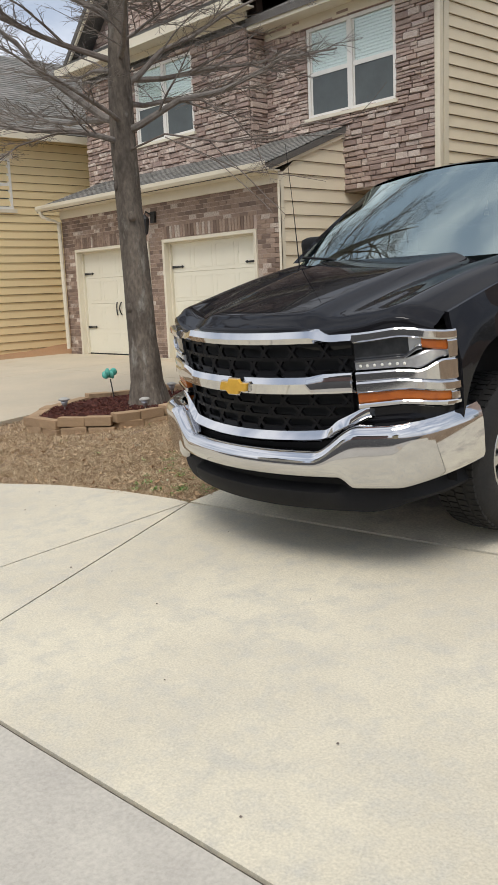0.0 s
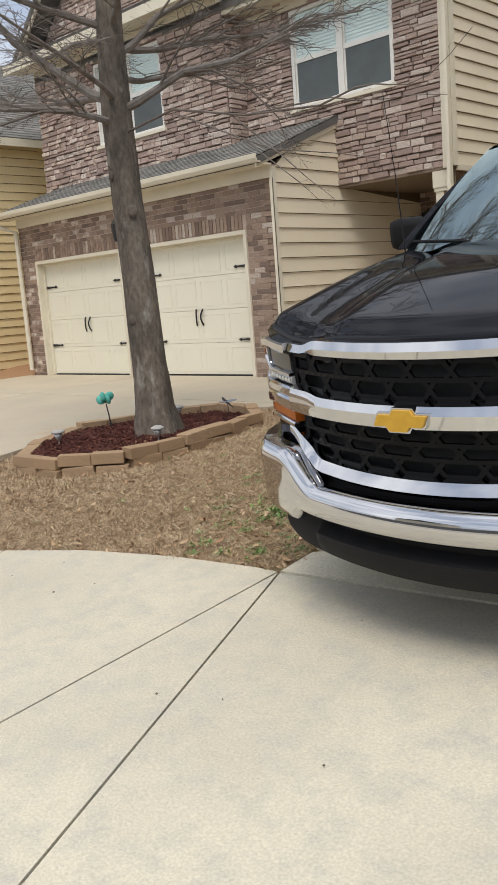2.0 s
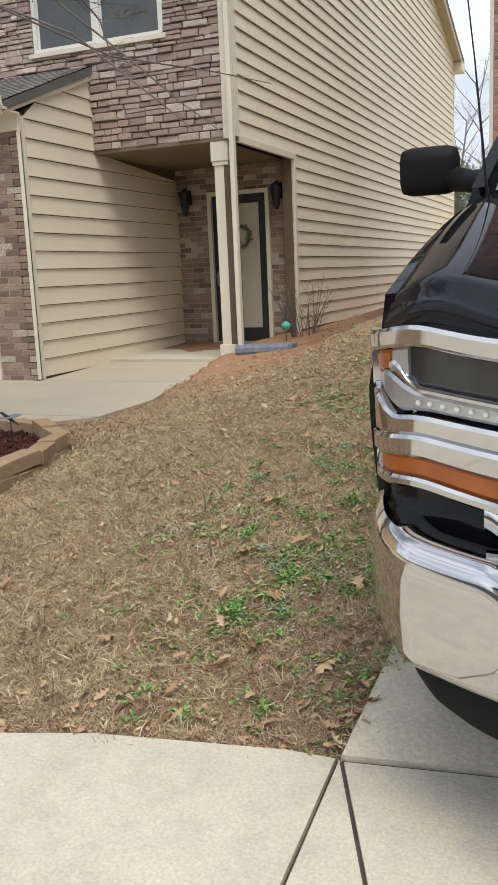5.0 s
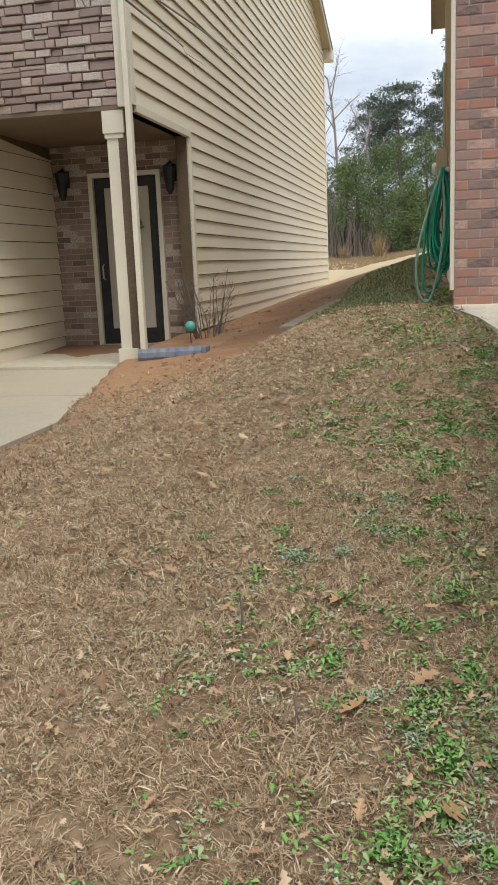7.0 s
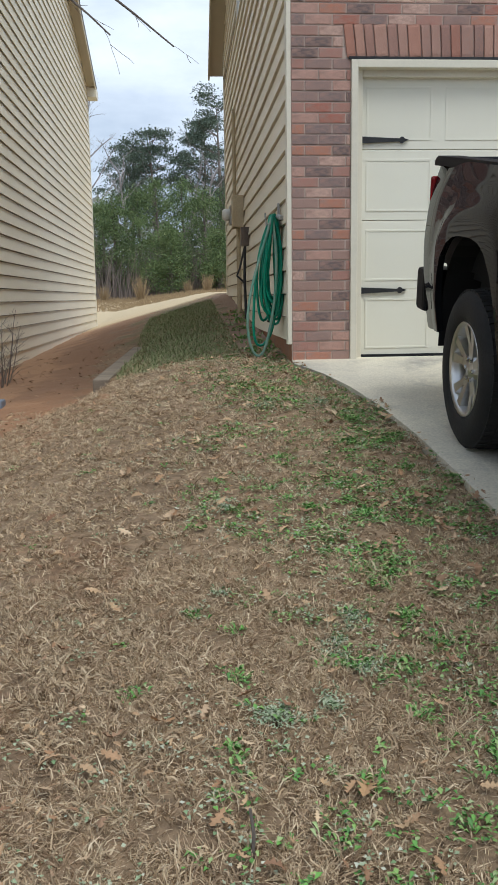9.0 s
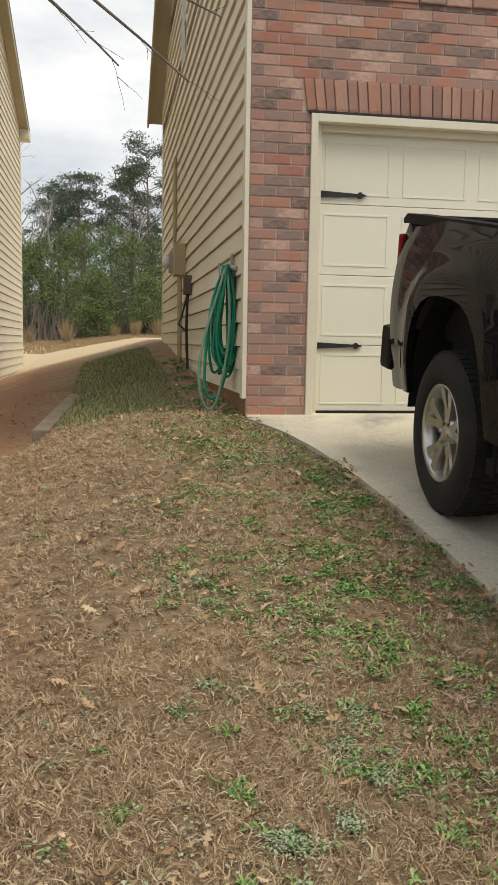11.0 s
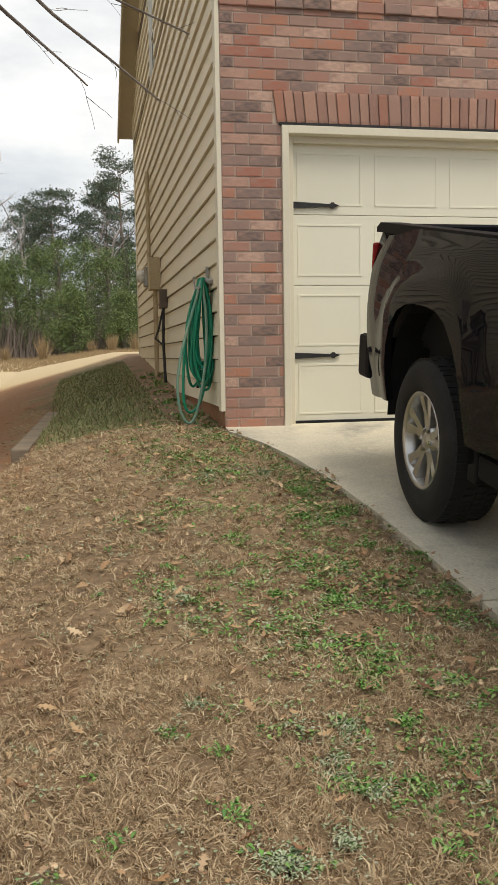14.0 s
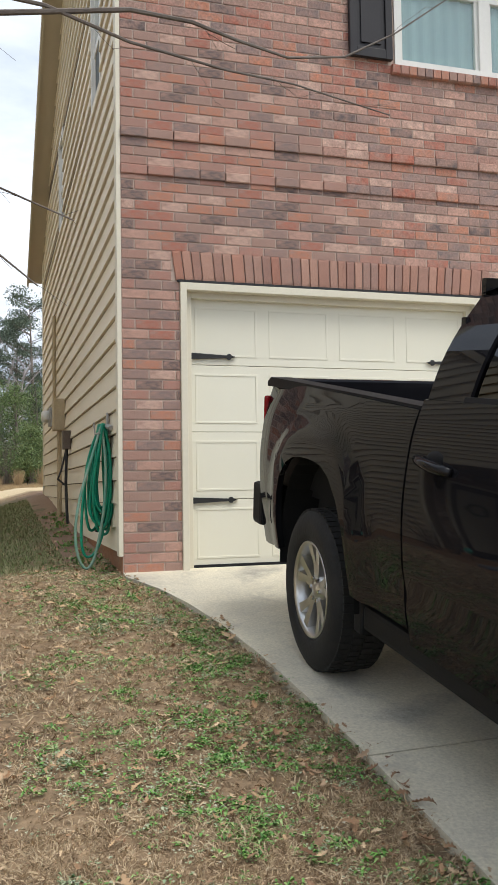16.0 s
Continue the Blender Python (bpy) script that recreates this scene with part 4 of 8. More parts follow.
tube(bm, [PB.p(-4.53, 0.0, 0.28), PB.p(-4.53, 0.05, 0.30), PB.p(-4.53, 0.05, 0.46), PB.p(-4.53, 0.0, 0.48)], 0.011, 6)
part("door_handle", bm, M_GREYBOX, sd)
part("threshold", block(bmesh.new(), PB, -4.62, -3.70, -0.02, 0.12, -0.625, -0.585), M_GREYBOX, sd)
for lx in (-4.98, -3.50):
    ln = thing("wall_lantern", "black metal porch lantern beside the storm door", "lantern", group="porch lanterns", at=(lx, 3.88, 1.55))
    part("bracket", boxes((-0.05, 0.05, -0.02, 0.02, -0.05, 0.16)), M_IRON, ln)
    bm = bmesh.new()
    tube(bm, [(0, -0.13, -0.22), (0, -0.13, -0.17), (0, -0.13, 0.05), (0, -0.13, 0.12), (0, -0.13, 0.17)], [0.02, 0.05, 0.085, 0.09, 0.015], 8)
    part("lamp_body", bm, M_IRON, ln)
    bm = bmesh.new()
    tube(bm, [(0, -0.02, 0.1), (0, -0.08, 0.19), (0, -0.13, 0.16)], 0.012, 6)
    part("arm", bm, M_IRON, ln)
post = new("porch_post")
post.parent = house_a
px, py = -3.42, 1.72
part("post_base", boxes((px - 0.115, px + 0.115, py - 0.115, py + 0.115, -0.625, -0.44), bevel=0.008), M_TRIM, post)
part("shaft", boxes((px - 0.088, px + 0.088, py - 0.088, py + 0.088, -0.44, 1.78), bevel=0.008), M_TRIM, post)
part("capital", boxes((px - 0.105, px + 0.105, py - 0.105, py + 0.105, 1.74, 1.79), (px - 0.118, px + 0.118, py - 0.118, py + 0.118, 1.79, 2.02), bevel=0.008), M_TRIM, post)
tagged(raw("doormat", [(-4.6, 3.3, -.612), (-3.75, 3.3, -.612), (-3.75, 3.8, -.612), (-4.6, 3.8, -.612), (-4.6, 3.3, -.625), (-3.75, 3.3, -.625), (-3.75, 3.8, -.625), (-4.6, 3.8, -.625)],
       [(0, 1, 2, 3), (4, 7, 6, 5), (0, 4, 5, 1), (1, 5, 6, 2), (2, 6, 7, 3), (3, 7, 4, 0)], M_IRON), "dark doormat before the storm door", "doormat")
# main roof
part("roof", prism(bmesh.new(), [(-2.98, 1.15, 4.99), (-2.98, 1.15, 5.12), (-2.98, 9.1, 8.9), (-2.98, 18.0, 6.08), (-2.98, 18.0, 5.95), (-2.98, 9.1, 8.76)], (-9.3, 0, 0)), M_ROOF, house_a)
part("rake_board", prism(bmesh.new(), [(-3.01, 1.2, 4.96), (-3.01, 9.1, 8.72), (-3.01, 17.95, 5.92), (-3.01, 17.95, 5.80), (-3.01, 9.1, 8.56), (-3.01, 1.2, 4.82)], (0.035, 0, 0)), M_SOFFIT, house_a)
part("rake_soffit", prism(bmesh.new(), [(-3.20, 1.2, 4.90), (-3.20, 9.1, 8.66), (-3.20, 17.95, 5.87), (-3.20, 17.95, 5.85), (-3.20, 9.1, 8.63), (-3.20, 1.2, 4.88)], (0.19, 0, 0)), M_SOFFIT, house_a)
part("eave_return", boxes((-3.24, -2.965, 17.5, 18.0, 5.74, 5.98)), M_TRIM, house_a)
trim(house_a, UP, (-7.0, -3.22, 0.0, 0.05, 4.80, 5.0), (-7.0, -3.05, 0.05, 0.40, 4.96, 4.99), (-7.0, -3.05, 0.38, 0.45, 4.93, 5.10), name="eave_board")
part("back_wall", boxes((-12.3, SX, Y_BACK - 0.15, Y_BACK, -0.5, 5.9)), M_SIDING, house_a)

# ================================================================ the yellow house beyond
house_y = thing("house", "yellow lap-sided house with a grey shingle roof", "house")
YS = EAST(-13.6, 0)
part("side_wall", wall_mesh(YS, -4.0, 12.0, -1.2, 4.1, 0.15, []), M_LAPSHADE, house_y)
lap_siding(YS, -1.0, 4.1, 0.178, lambda z: [(-4.0, 12.0)], M_SIDING_Y, house_y)
sash_window("window_1", Face((-13.57, 0, 0), (0, 1, 0), (1, 0, 0)), -1.1, -0.08, 2.5, 3.6, house_y, blinds=False)
trim(house_y, YS, (-1.18, 0.0, 0.0, 0.05, 3.6, 3.7), (-1.18, 0.0, 0.0, 0.06, 2.42, 2.5))
shingled_roof("roof", house_y, (-13.2, -4.4, 4.15), (-13.2, 12.4, 4.15), (-17.5, 12.4, 6.9), (-17.5, -4.4, 6.9), 0.12)
part("eave_board", boxes((-13.23, -13.19, -4.4, 12.4, 3.98, 4.14), (-13.6, -13.2, -4.4, 12.4, 4.06, 4.09)), M_TRIM, house_y)
part("front_wall", boxes((-22, -13.62, -4.0, -3.85, -1.2, 4.1)), M_SIDING_Y, house_y)

# ================================================================ the red brick house
house_b = thing("house", "two-storey house with red brick front and tan siding", "house")
BF = SOUTH(0, 0)
DB = (0.445, 3.02)
DB_TOP = 2.19
WB = (2.29, 4.0, 4.10, 5.55)
part("front_wall", wall_mesh(BF, 0.0, 7.0, -0.25, 6.0, 0.2, [(DB[0], DB[1], -0.3, DB_TOP), WB]), M_MORTAR, house_b)
bf = new("brick_facing")
bf.parent = house_b
CH = 0.0755
rows = [r for r in coursed(0.0, 5.2, -CH, 3.02, 0.203, CH, 0.0112, [(DB[0], DB[1], -1, DB_TOP + 0.02), (DB[0] - 0.06, DB[1] + 0.06, DB_TOP, DB_TOP + 0.236)])]
rows += coursed(0.0, 5.2, 2.984, 3.06, 0.203, 0.076, 0.005, proud=0.024)
rows += coursed(0.0, 5.2, 3.06, 3.27, 0.203, 0.07, 0.010)
rows += coursed(0.0, 5.2, 3.27, 3.3455, 0.203, 0.075, 0.005, proud=0.024)
rows += coursed(0.0, 5.2, 3.345, 5.7, 0.203, CH, 0.0112, [(WB[0] - 0.03, WB[1] + 0.03, WB[2] - 0.08, WB[3])])
rows.sort(key=lambda r: (r[0] - 0.2) ** 2 + (r[2] - 1.2) ** 2 * 0.5)
lay_pieces(rows, BF, "brick", M_BRICK, M_BRICK_I, bf)
# soldier course, leaning a little like a flat arch
rows = []
u = DB[0] - 0.05
while u < DB[1] + 0.05:
    w = random.choice((0.070, 0.076, 0.073, 0.098))
    rows.append((u + .004, u + w - .006, DB_TOP + 0.012, DB_TOP + 0.232, 0.016, -7.0 + 14.0 * (u - DB[0]) / (DB[1] - DB[0])))
    u += w
sc = new("soldier_course")
sc.parent = house_b
lay_pieces(rows, BF, "brick", M_SOLDIER, M_SOLDIER, sc)
part("lintel", block(bmesh.new(), BF, DB[0] - 0.02, DB[1] + 0.02, -0.12, 0.02, DB_TOP - 0.006, DB_TOP + 0.010), M_IRON, house_b)
gd = garage_door("door_4", BF, DB[0] + 0.085, DB[1] - 0.085, 0.018, DB_TOP - 0.10, 4, 4, 0.10, "cream panelled carriage garage door with black strap hinges", hinge_z=(1.62, 0.51), hinge_len=0.36)
bm = bmesh.new()
for r in ((DB[0], DB[0] + 0.05, 0.0, DB_TOP - 0.008), (DB[1] - 0.05, DB[1], 0.0, DB_TOP - 0.008), (DB[0] + 0.05, DB[1] - 0.05, DB_TOP - 0.065, DB_TOP - 0.008)):
    block(bm, BF, r[0], r[1], -0.10, 0.022, r[2], r[3], 0.004)
part("casing", bm, M_TRIM, gd)
wb = sash_window("window_1", BF, *WB, house_b, recess=0.03, mid=3.15, blinds=False, screen=False)
bm = bmesh.new()
sheet(bm, span_list(WB[0] + 0.05, WB[1] - 0.05, 90), (WB[2] + 0.05, WB[3] - 0.05), lambda u, z: (u, 0.062 + 0.008 * math.sin(u * 55), z))
part("curtain", bm, M_CURTAIN, wb)
# brick sill and shutters
lay_pieces([(WB[0] - 0.04 + 0.075 * k, WB[0] + 0.03 + 0.075 * k, WB[2] - 0.085, WB[2] - 0.005, 0.05, 0) for k in range(24)], BF, "brick", M_BRICK, M_BRICK_I, sc)
sh = new("shutter")
sh.parent = house_b
part("shutter_frame", boxes((1.87, 1.93, -0.055, -0.015, 4.12, 5.6), (2.19, 2.25, -0.055, -0.015, 4.12, 5.6), (1.93, 2.19, -0.055, -0.015, 4.12, 4.20), (1.93, 2.19, -0.055, -0.015, 4.88, 4.96), bevel=0.004), M_SHUTTER, sh)
part("shutter_panel", boxes((1.93, 2.19, -0.038, -0.015, 4.20, 4.88), (1.93, 2.19, -0.038, -0.015, 4.96, 5.6), (1.97, 2.15, -0.05, -0.03, 4.24, 4.84), (1.97, 2.15, -0.05, -0.03, 5.0, 5.56), bevel=0.004), M_SHUTTER, sh)
# side wall, a gable end in tan siding above a clay-stained footing
BS = WEST(-0.0, 0)
YB = 9.3
def top_b(y):
    return min(5.8 + 0.52 * y, 4.5 + 0.52 * (9.75 - y))
SW = [(1.05, 1.75, 4.08, 5.4), (5.0, 5.7, 4.08, 5.4)]
part("side_wall", wall_mesh(BS, 0.0 + 0.2, YB, -0.3, 4.6, 0.16, [(a, b, c, 4.6) for a, b, c, d in SW]), M_LAPSHADE, house_b)
part("side_gable_wall", prism(bmesh.new(), [(0, 0.2, 4.6), (0, 1.05, 4.6), (0, 1.05, 5.4), (0, 1.75, 5.4), (0, 1.75, 4.6), (0, 5.0, 4.6), (0, 5.0, 5.4), (0, 5.7, 5.4), (0, 5.7, 4.6), (0, YB, 4.6), (0, YB, 4.72), (0, 4.6, 7.15), (0, 3.0, 7.3), (0, 0.2, 5.9)], (0.16, 0, 0)), M_LAPSHADE, house_b)
def span_b(z):
    a, b = 0.09, YB - 0.06
    if z > 4.6:
        b = min(b, 9.75 - (z - 4.5) / 0.52 - 0.15)
    if z > 5.85:
        a = max(a, (z - 5.8) / 0.52 + 0.1)
    out, at = [], a
    for s in SW:
        if s[2] < z < s[3] and at < s[0] < b:
            out.append((at, s[0]))
            at = s[1]
    return out + [(at, b)]
lap_siding(BS, 0.15, 7.2, 0.178, span_b, M_SIDING, house_b)
trim(house_b, BS, (-0.004, 0.10, 0.0, 0.032, 0.13, 5.8), (YB - 0.08, YB + 0.02, 0.0, 0.03, 0.5, 4.7), name="corner_board")
M_FOOT = mat("stained_footing", (0.34, 0.16, 0.085), (0.28, 0.17, 0.11), 0.95, 4, 40, 0.6, grain=0.3)
part("footing", boxes((-0.006, 0.15, 0.012, YB, -0.3, 0.16)), M_FOOT, house_b)
for k, (a, b, c, d) in enumerate(SW):
    sash_window("window_%d" % (k + 2), BS, a, b, c, d, house_b, blinds=False)
part("roof", prism(bmesh.new(), [(-0.26, -0.4, 5.62), (-0.26, -0.4, 5.75), (-0.26, 3.8, 7.72), (-0.26, 9.78, 4.62), (-0.26, 9.78, 4.48), (-0.26, 3.8, 7.58)], (8, 0, 0)), M_ROOF, house_b)
part("rake_board", prism(bmesh.new(), [(-0.275, -0.35, 5.60), (-0.275, 3.8, 7.56), (-0.275, 9.75, 4.47), (-0.275, 9.75, 4.33), (-0.275, 3.8, 7.40), (-0.275, -0.35, 5.45)], (0.03, 0, 0)), M_SOFFIT, house_b)
part("rake_soffit", prism(bmesh.new(), [(-0.25, -0.35, 5.54), (-0.25, 3.8, 7.50), (-0.25, 9.75, 4.41), (-0.25, 9.75, 4.40), (-0.25, 3.8, 7.47), (-0.25, -0.35, 5.50)], (0.25, 0, 0)), M_SOFFIT, house_b)
part("back_wall", boxes((0.0, 7.0, YB - 0.15, YB, 0.2, 4.6)), M_SIDING, house_b)
part("far_wall", boxes((6.85, 7.0, 0.2, YB, -0.2, 5.5)), M_SIDING, house_b)

# ================================================================ pickup truck: x forward, y to its left, z up, from the ground under the rear axle
def paint_mat():
    m = mat("black_paint", (0.010, 0.010, 0.012), None, 0.5, grain=0, spec=0.0, coat=0.5)
    return m


M_PAINT = paint_mat()
M_CHROME = mat("chrome", (0.64, 0.64, 0.65), (0.58, 0.58, 0.59), 0.06, 2.0, 30, metal=1.0, grain=0)
M_BLACKPL = mat("black_plastic", (0.009, 0.009, 0.010), (0.014, 0.014, 0.015), 0.65, 4, 80, 0.1, grain=0.15, spec=0.2)
M_GRILLE = mat("gloss_black_grille", (0.004, 0.004, 0.005), None, 0.5, grain=0, spec=0.2)
M_TYRE = mat("tyre_rubber", (0.018, 0.018, 0.018), (0.03, 0.028, 0.026), 0.8, 5, 60, 0.3, grain=0.2)
M_ALLOY = mat("silver_alloy", (0.56, 0.55, 0.53), (0.48, 0.47, 0.45), 0.28, 5, 60, metal=0.9, grain=0.05)
M_AMBER = mat("amber_lens", (0.50, 0.135, 0.02), (0.36, 0.085, 0.015), 0.18, 12, 40, spec=0.6, grain=0.1)
M_RED = mat("red_lens", (0.35, 0.01, 0.012), (0.25, 0.008, 0.01), 0.15, 12, 40, spec=0.6, grain=0)
M_LAMPDARK = mat("smoked_lamp", (0.020, 0.021, 0.023), (0.05, 0.053, 0.056), 0.10, 6, 40, spec=0.6, grain=0.2)
M_GOLD = mat("gold_badge", (0.66, 0.38, 0.05), (0.58, 0.33, 0.04), 0.3, 20, 60, grain=0.05)
M_LED = mat("clear_lamp", (0.60, 0.61, 0.62), (0.42, 0.43, 0.45), 0.16, 14, 60, metal=0.55, spec=0.6, grain=0.08)

truck = thing("pickup_truck", "black crew-cab pickup truck with chrome grille parked on the driveway", "truck")
tp = radians(7.8)
tf = Vector((-0.013, -math.cos(tp), -math.sin(tp))).normalized()
tu = Vector((0, -math.sin(tp), math.cos(tp)))
tu = (tu - tf * tf.dot(tu)).normalized()
tl = tu.cross(tf)
truck.matrix_basis = Matrix.Translation((1.565, -2.22, -0.288)) @ Matrix((tf, tl, tu)).transposed().to_4x4()

WB_X = 3.645
def arch(x):
    z = 0.0
    for c in (0.0, WB_X):
        d = abs(x - c) / 0.515
        if d < 1:
            z = max(z, 0.42 + 0.64 * (1 - d ** 2.9) ** (1 / 2.9))
    return z


SIDE = [(0.40, 0.925), (0.5, 0.945), (0.62, 0.968), (0.80, 0.984), (0.93, 0.992), (1.05, 0.988), (1.16, 0.972), (1.22, 0.968), (1.30, 0.952), (1.37, 0.925), (1.43, 0.89)]
def half_width(x, z):
    w = sum(lerp_table(SIDE, z + 0.025 * k) for k in range(-4, 5)) / 9
    if x < -0.3:
        w -= 0.055 * ((-0.3 - x) / 0.75) ** 2
    if x > 3.7:
        w -= 0.012 * ((x - 3.7) / 0.6) ** 2
    for c in (0.0, WB_X):
        # squared flare over the wheel
        r = ((abs(x - c) / 0.60) ** 3 + (max(0, z - 0.42) / 0.74) ** 3) ** (1 / 3)
        w += 0.026 * smoothstep(1.16, 1.0, r)
    # body line low on the doors
    w -= 0.012 * math.exp(-((z - 0.66) / 0.035) ** 2) if 0.6 < x < 3.1 else 0
    return w


def hood_x(u, y):
    a = abs(y)
    xc, xf = 3.42 - 0.26 * y * y, 4.545 - 0.34 * y * y - 0.03 * smoothstep(0.85, 0.95, a)
    return xc + (xf - xc) * u


def hood_z(u, y):
    a = abs(y)
    z = 1.365 - 0.135 * u ** 1.7
    z += 0.034 * smoothstep(0.56 - 0.12 * u, 0.46 - 0.12 * u, a) * (1 - 0.55 * u)
    z -= 0.022 * math.exp(-((a - 0.60 + 0.1 * u) / 0.07) ** 2) * (1 - 0.7 * u)
    z += 0.012 * math.exp(-((a - 0.80) / 0.07) ** 2)
    z -= 0.055 * smoothstep(0.80, 0.96, a) ** 2
    z += 0.02 * smoothstep(0.60, 0.80, a) * u ** 4
    z -= 0.028 * smoothstep(0.93, 1.0, u)
    return z


def top_z(x):
    if x < 1.03:
        return 1.445 - 0.048 * (x + 1.0) - 0.05 * smoothstep(-0.88, -1.01, x) ** 2
    if x < 3.10:
        return 1.388
    u = min(1, max(0, (x - hood_x(0, 0.94)) / (hood_x(1, 0.94) - hood_x(0, 0.94))))
    return hood_z(u, 0.94) + 0.004


def side_panel(name, x0, x1, s, low, n=22, rows=14, label=""):
    bm = bmesh.new()
    xs = [x0 + (x1 - x0) * k / n for k in range(n + 1)]
    for c in (0.0, WB_X):
        xs += [c + 0.515 * q for q in (-1, -.985, -.95, -.9, -.8, -.6, -.4, .4, .6, .8, .9, .95, .985, 1) if x0 < c + 0.515 * q < x1]
    xs = sorted(set(round(x, 4) for x in xs))
    g = []
    for x in xs:
        zl, zt = max(low(x), arch(x)), top_z(x)
        col = [(x, half_width(x, zl) - 0.035, zl + 0.012)]
        for k in range(rows + 1):
            z = zl + (zt - zl) * k / rows
            col.append((x, half_width(x, z), z))
        col.append((x, half_width(x, zt) - 0.05, zt + 0.004))
        g.append([bm.verts.new((p[0], p[1] * s, p[2])) for p in col])
    for a, b in zip(g, g[1:]):
        for k in range(len(a) - 1):
            q = (a[k], b[k], b[k + 1], a[k + 1])
            bm.faces.new(q if s < 0 else q[::-1])
    # returned edges at both ends
    for col, sg in ((g[0], 1), (g[-1], -1)):
        inner = [bm.verts.new((v.co.x + sg * 0.004, v.co.y - s * 0.035, v.co.z)) for v in col]
        for k in range(len(col) - 1):
            q = (col[k], col[k + 1], inner[k + 1], inner[k])
            bm.faces.new(q if s * sg < 0 else q[::-1])
    ob = part(name, bm, M_PAINT, truck, label, True)
    ob.data.set_sharp_from_angle(angle=radians(35))
    return ob


for s in (-1, 1):
    side_panel("bed_side", -1.01, 1.025, s, lambda x: 0.50 - 0.05 * smoothstep(-0.5, -1.0, x), 20)
    rd = side_panel("rear_door", 1.04, 2.005, s, lambda x: 0.44, 10)
    fd = side_panel("front_door", 2.017, 3.085, s, lambda x: 0.44, 10)
    side_panel("fender", 3.097, 4.14, s, lambda x: 0.44, 14)
    for door, hx in ((rd, 1.13), (fd, 2.11)):
        bm = bmesh.new()
        w = half_width(hx + 0.1, 1.17)
        sheet_pts = [(hx - 0.01 + 0.255 * k / 6, s * (w + 0.028 * math.sin(math.pi * (0.12 + 0.76 * k / 6))), 1.172 - 0.004 * k) for k in range(7)]
        tube(bm, sheet_pts, [0.016, 0.02, 0.022, 0.022, 0.022, 0.02, 0.016], 8)
        part("door_handle", bm, M_PAINT, door, smooth=True)
        bm = bmesh.new()
        bmesh.ops.create_uvsphere(bm, u_segments=14, v_segments=8, radius=1, matrix=Matrix.LocRotScale((hx + 0.11, s * (w - 0.012), 1.172), None, (0.085, 0.016, 0.042)))
        part("handle_recess", bm, M_BLACKPL, door, smooth=True)
    part("rocker_panel", boxes((0.56, 3.14, s * 0.80, s * 0.925, 0.36, 0.47), bevel=0.02), M_BLACKPL, truck)
    part("splash_panel", boxes((0.47, 0.56, s * 0.72, s * 0.93, 0.33, 0.58), bevel=0.012), M_BLACKPL, truck)
    # wheel-arch liners
    for c in (0.0, WB_X):
        bm = bmesh.new()
        aa = [c + 0.53 * math.cos(math.pi * k / 16) for k in range(17)]
        zz = [0.42 + 0.66 * math.sin(math.pi * k / 16) ** 0.75 for k in range(17)]
        sheet(bm, list(range(17)), (0.62, 0.955), lambda k, y: (aa[k], s * y, zz[k]))
        bm.faces.new([bm.verts.new((aa[k], s * 0.62, zz[k])) for k in range(17)])
        part("wheel_liner", bm, M_BLACKPL, truck)

# hood
bm = bmesh.new()
ys = [-0.94 + 1.88 * k / 52 for k in range(53)]
us = [k / 26 for k in range(25)] + [0.945, 0.965, 0.985, 1.0]
sheet(bm, us, ys, lambda u, y: (hood_x(u, y), y, hood_z(u, y)))
bmesh.ops.recalc_face_normals(bm, faces=bm.faces)
part("hood", bm, M_PAINT, truck, "glossy black hood with raised creases", True)
bm = bmesh.new()
sheet(bm, list(range(6)), ys, lambda k, y: (hood_x(1, y) + (0, 0.012, 0.018, 0.018, 0.012, 0.0)[k], y, hood_z(1, y) - (0.0, 0.004, 0.012, 0.03, 0.06, 0.10)[k]))
bmesh.ops.recalc_face_normals(bm, faces=bm.faces)
part("hood_lip", bm, M_PAINT, truck, smooth=True)
part("cowl", boxes((3.12, 3.40, -0.80, 0.80, 1.28, 1.335), bevel=0.02), M_BLACKPL, truck)
for y0 in (0.42, -0.30):
    bm = bmesh.new()
    tube(bm, [(3.36, y0, 1.365), (3.30, y0 - 0.18, 1.40), (3.26, y0 - 0.48, 1.42)], 0.008, 5)
    part("wiper", bm, M_BLACKPL, truck)

# cab: pillars, roof, glass
def cab_pt(x, t, s):
    y0, y1 = 0.905, 0.69
    z0, z1 = 1.385, 1.80
    bow = 0.03 * math.sin(math.pi * t)
    return (x, s * (y0 + (y1 - y0) * t + bow), z0 + (z1 - z0) * t)


def cab_piece(name, b0, b1, c0, c1, t0, t1, s, material, inset=0.0, thick=0.04):
    bm = bmesh.new()
    N = 8
    rows = []
    for k in range(N + 1):
        t = t0 + (t1 - t0) * k / N
        xa, xb = b0 + (c0 - b0) * t, b1 + (c1 - b1) * t
        pa, pb = Vector(cab_pt(xa, t, s)), Vector(cab_pt(xb, t, s))
        o = Vector((0, -s * inset, 0))
        i = Vector((0, -s * (inset + thick), 0))
        rows.append([bm.verts.new(q) for q in (pa + o, pb + o, pb + i, pa + i)])
    for a, b in zip(rows, rows[1:]):
        for k in range(4):
            bm.faces.new((a[k], a[(k + 1) % 4], b[(k + 1) % 4], b[k]))
    bm.faces.new(rows[0][::-1])
    bm.faces.new(rows[-1])
    bmesh.ops.recalc_face_normals(bm, faces=bm.faces)
    return part(name, bm, material, truck, "", False)


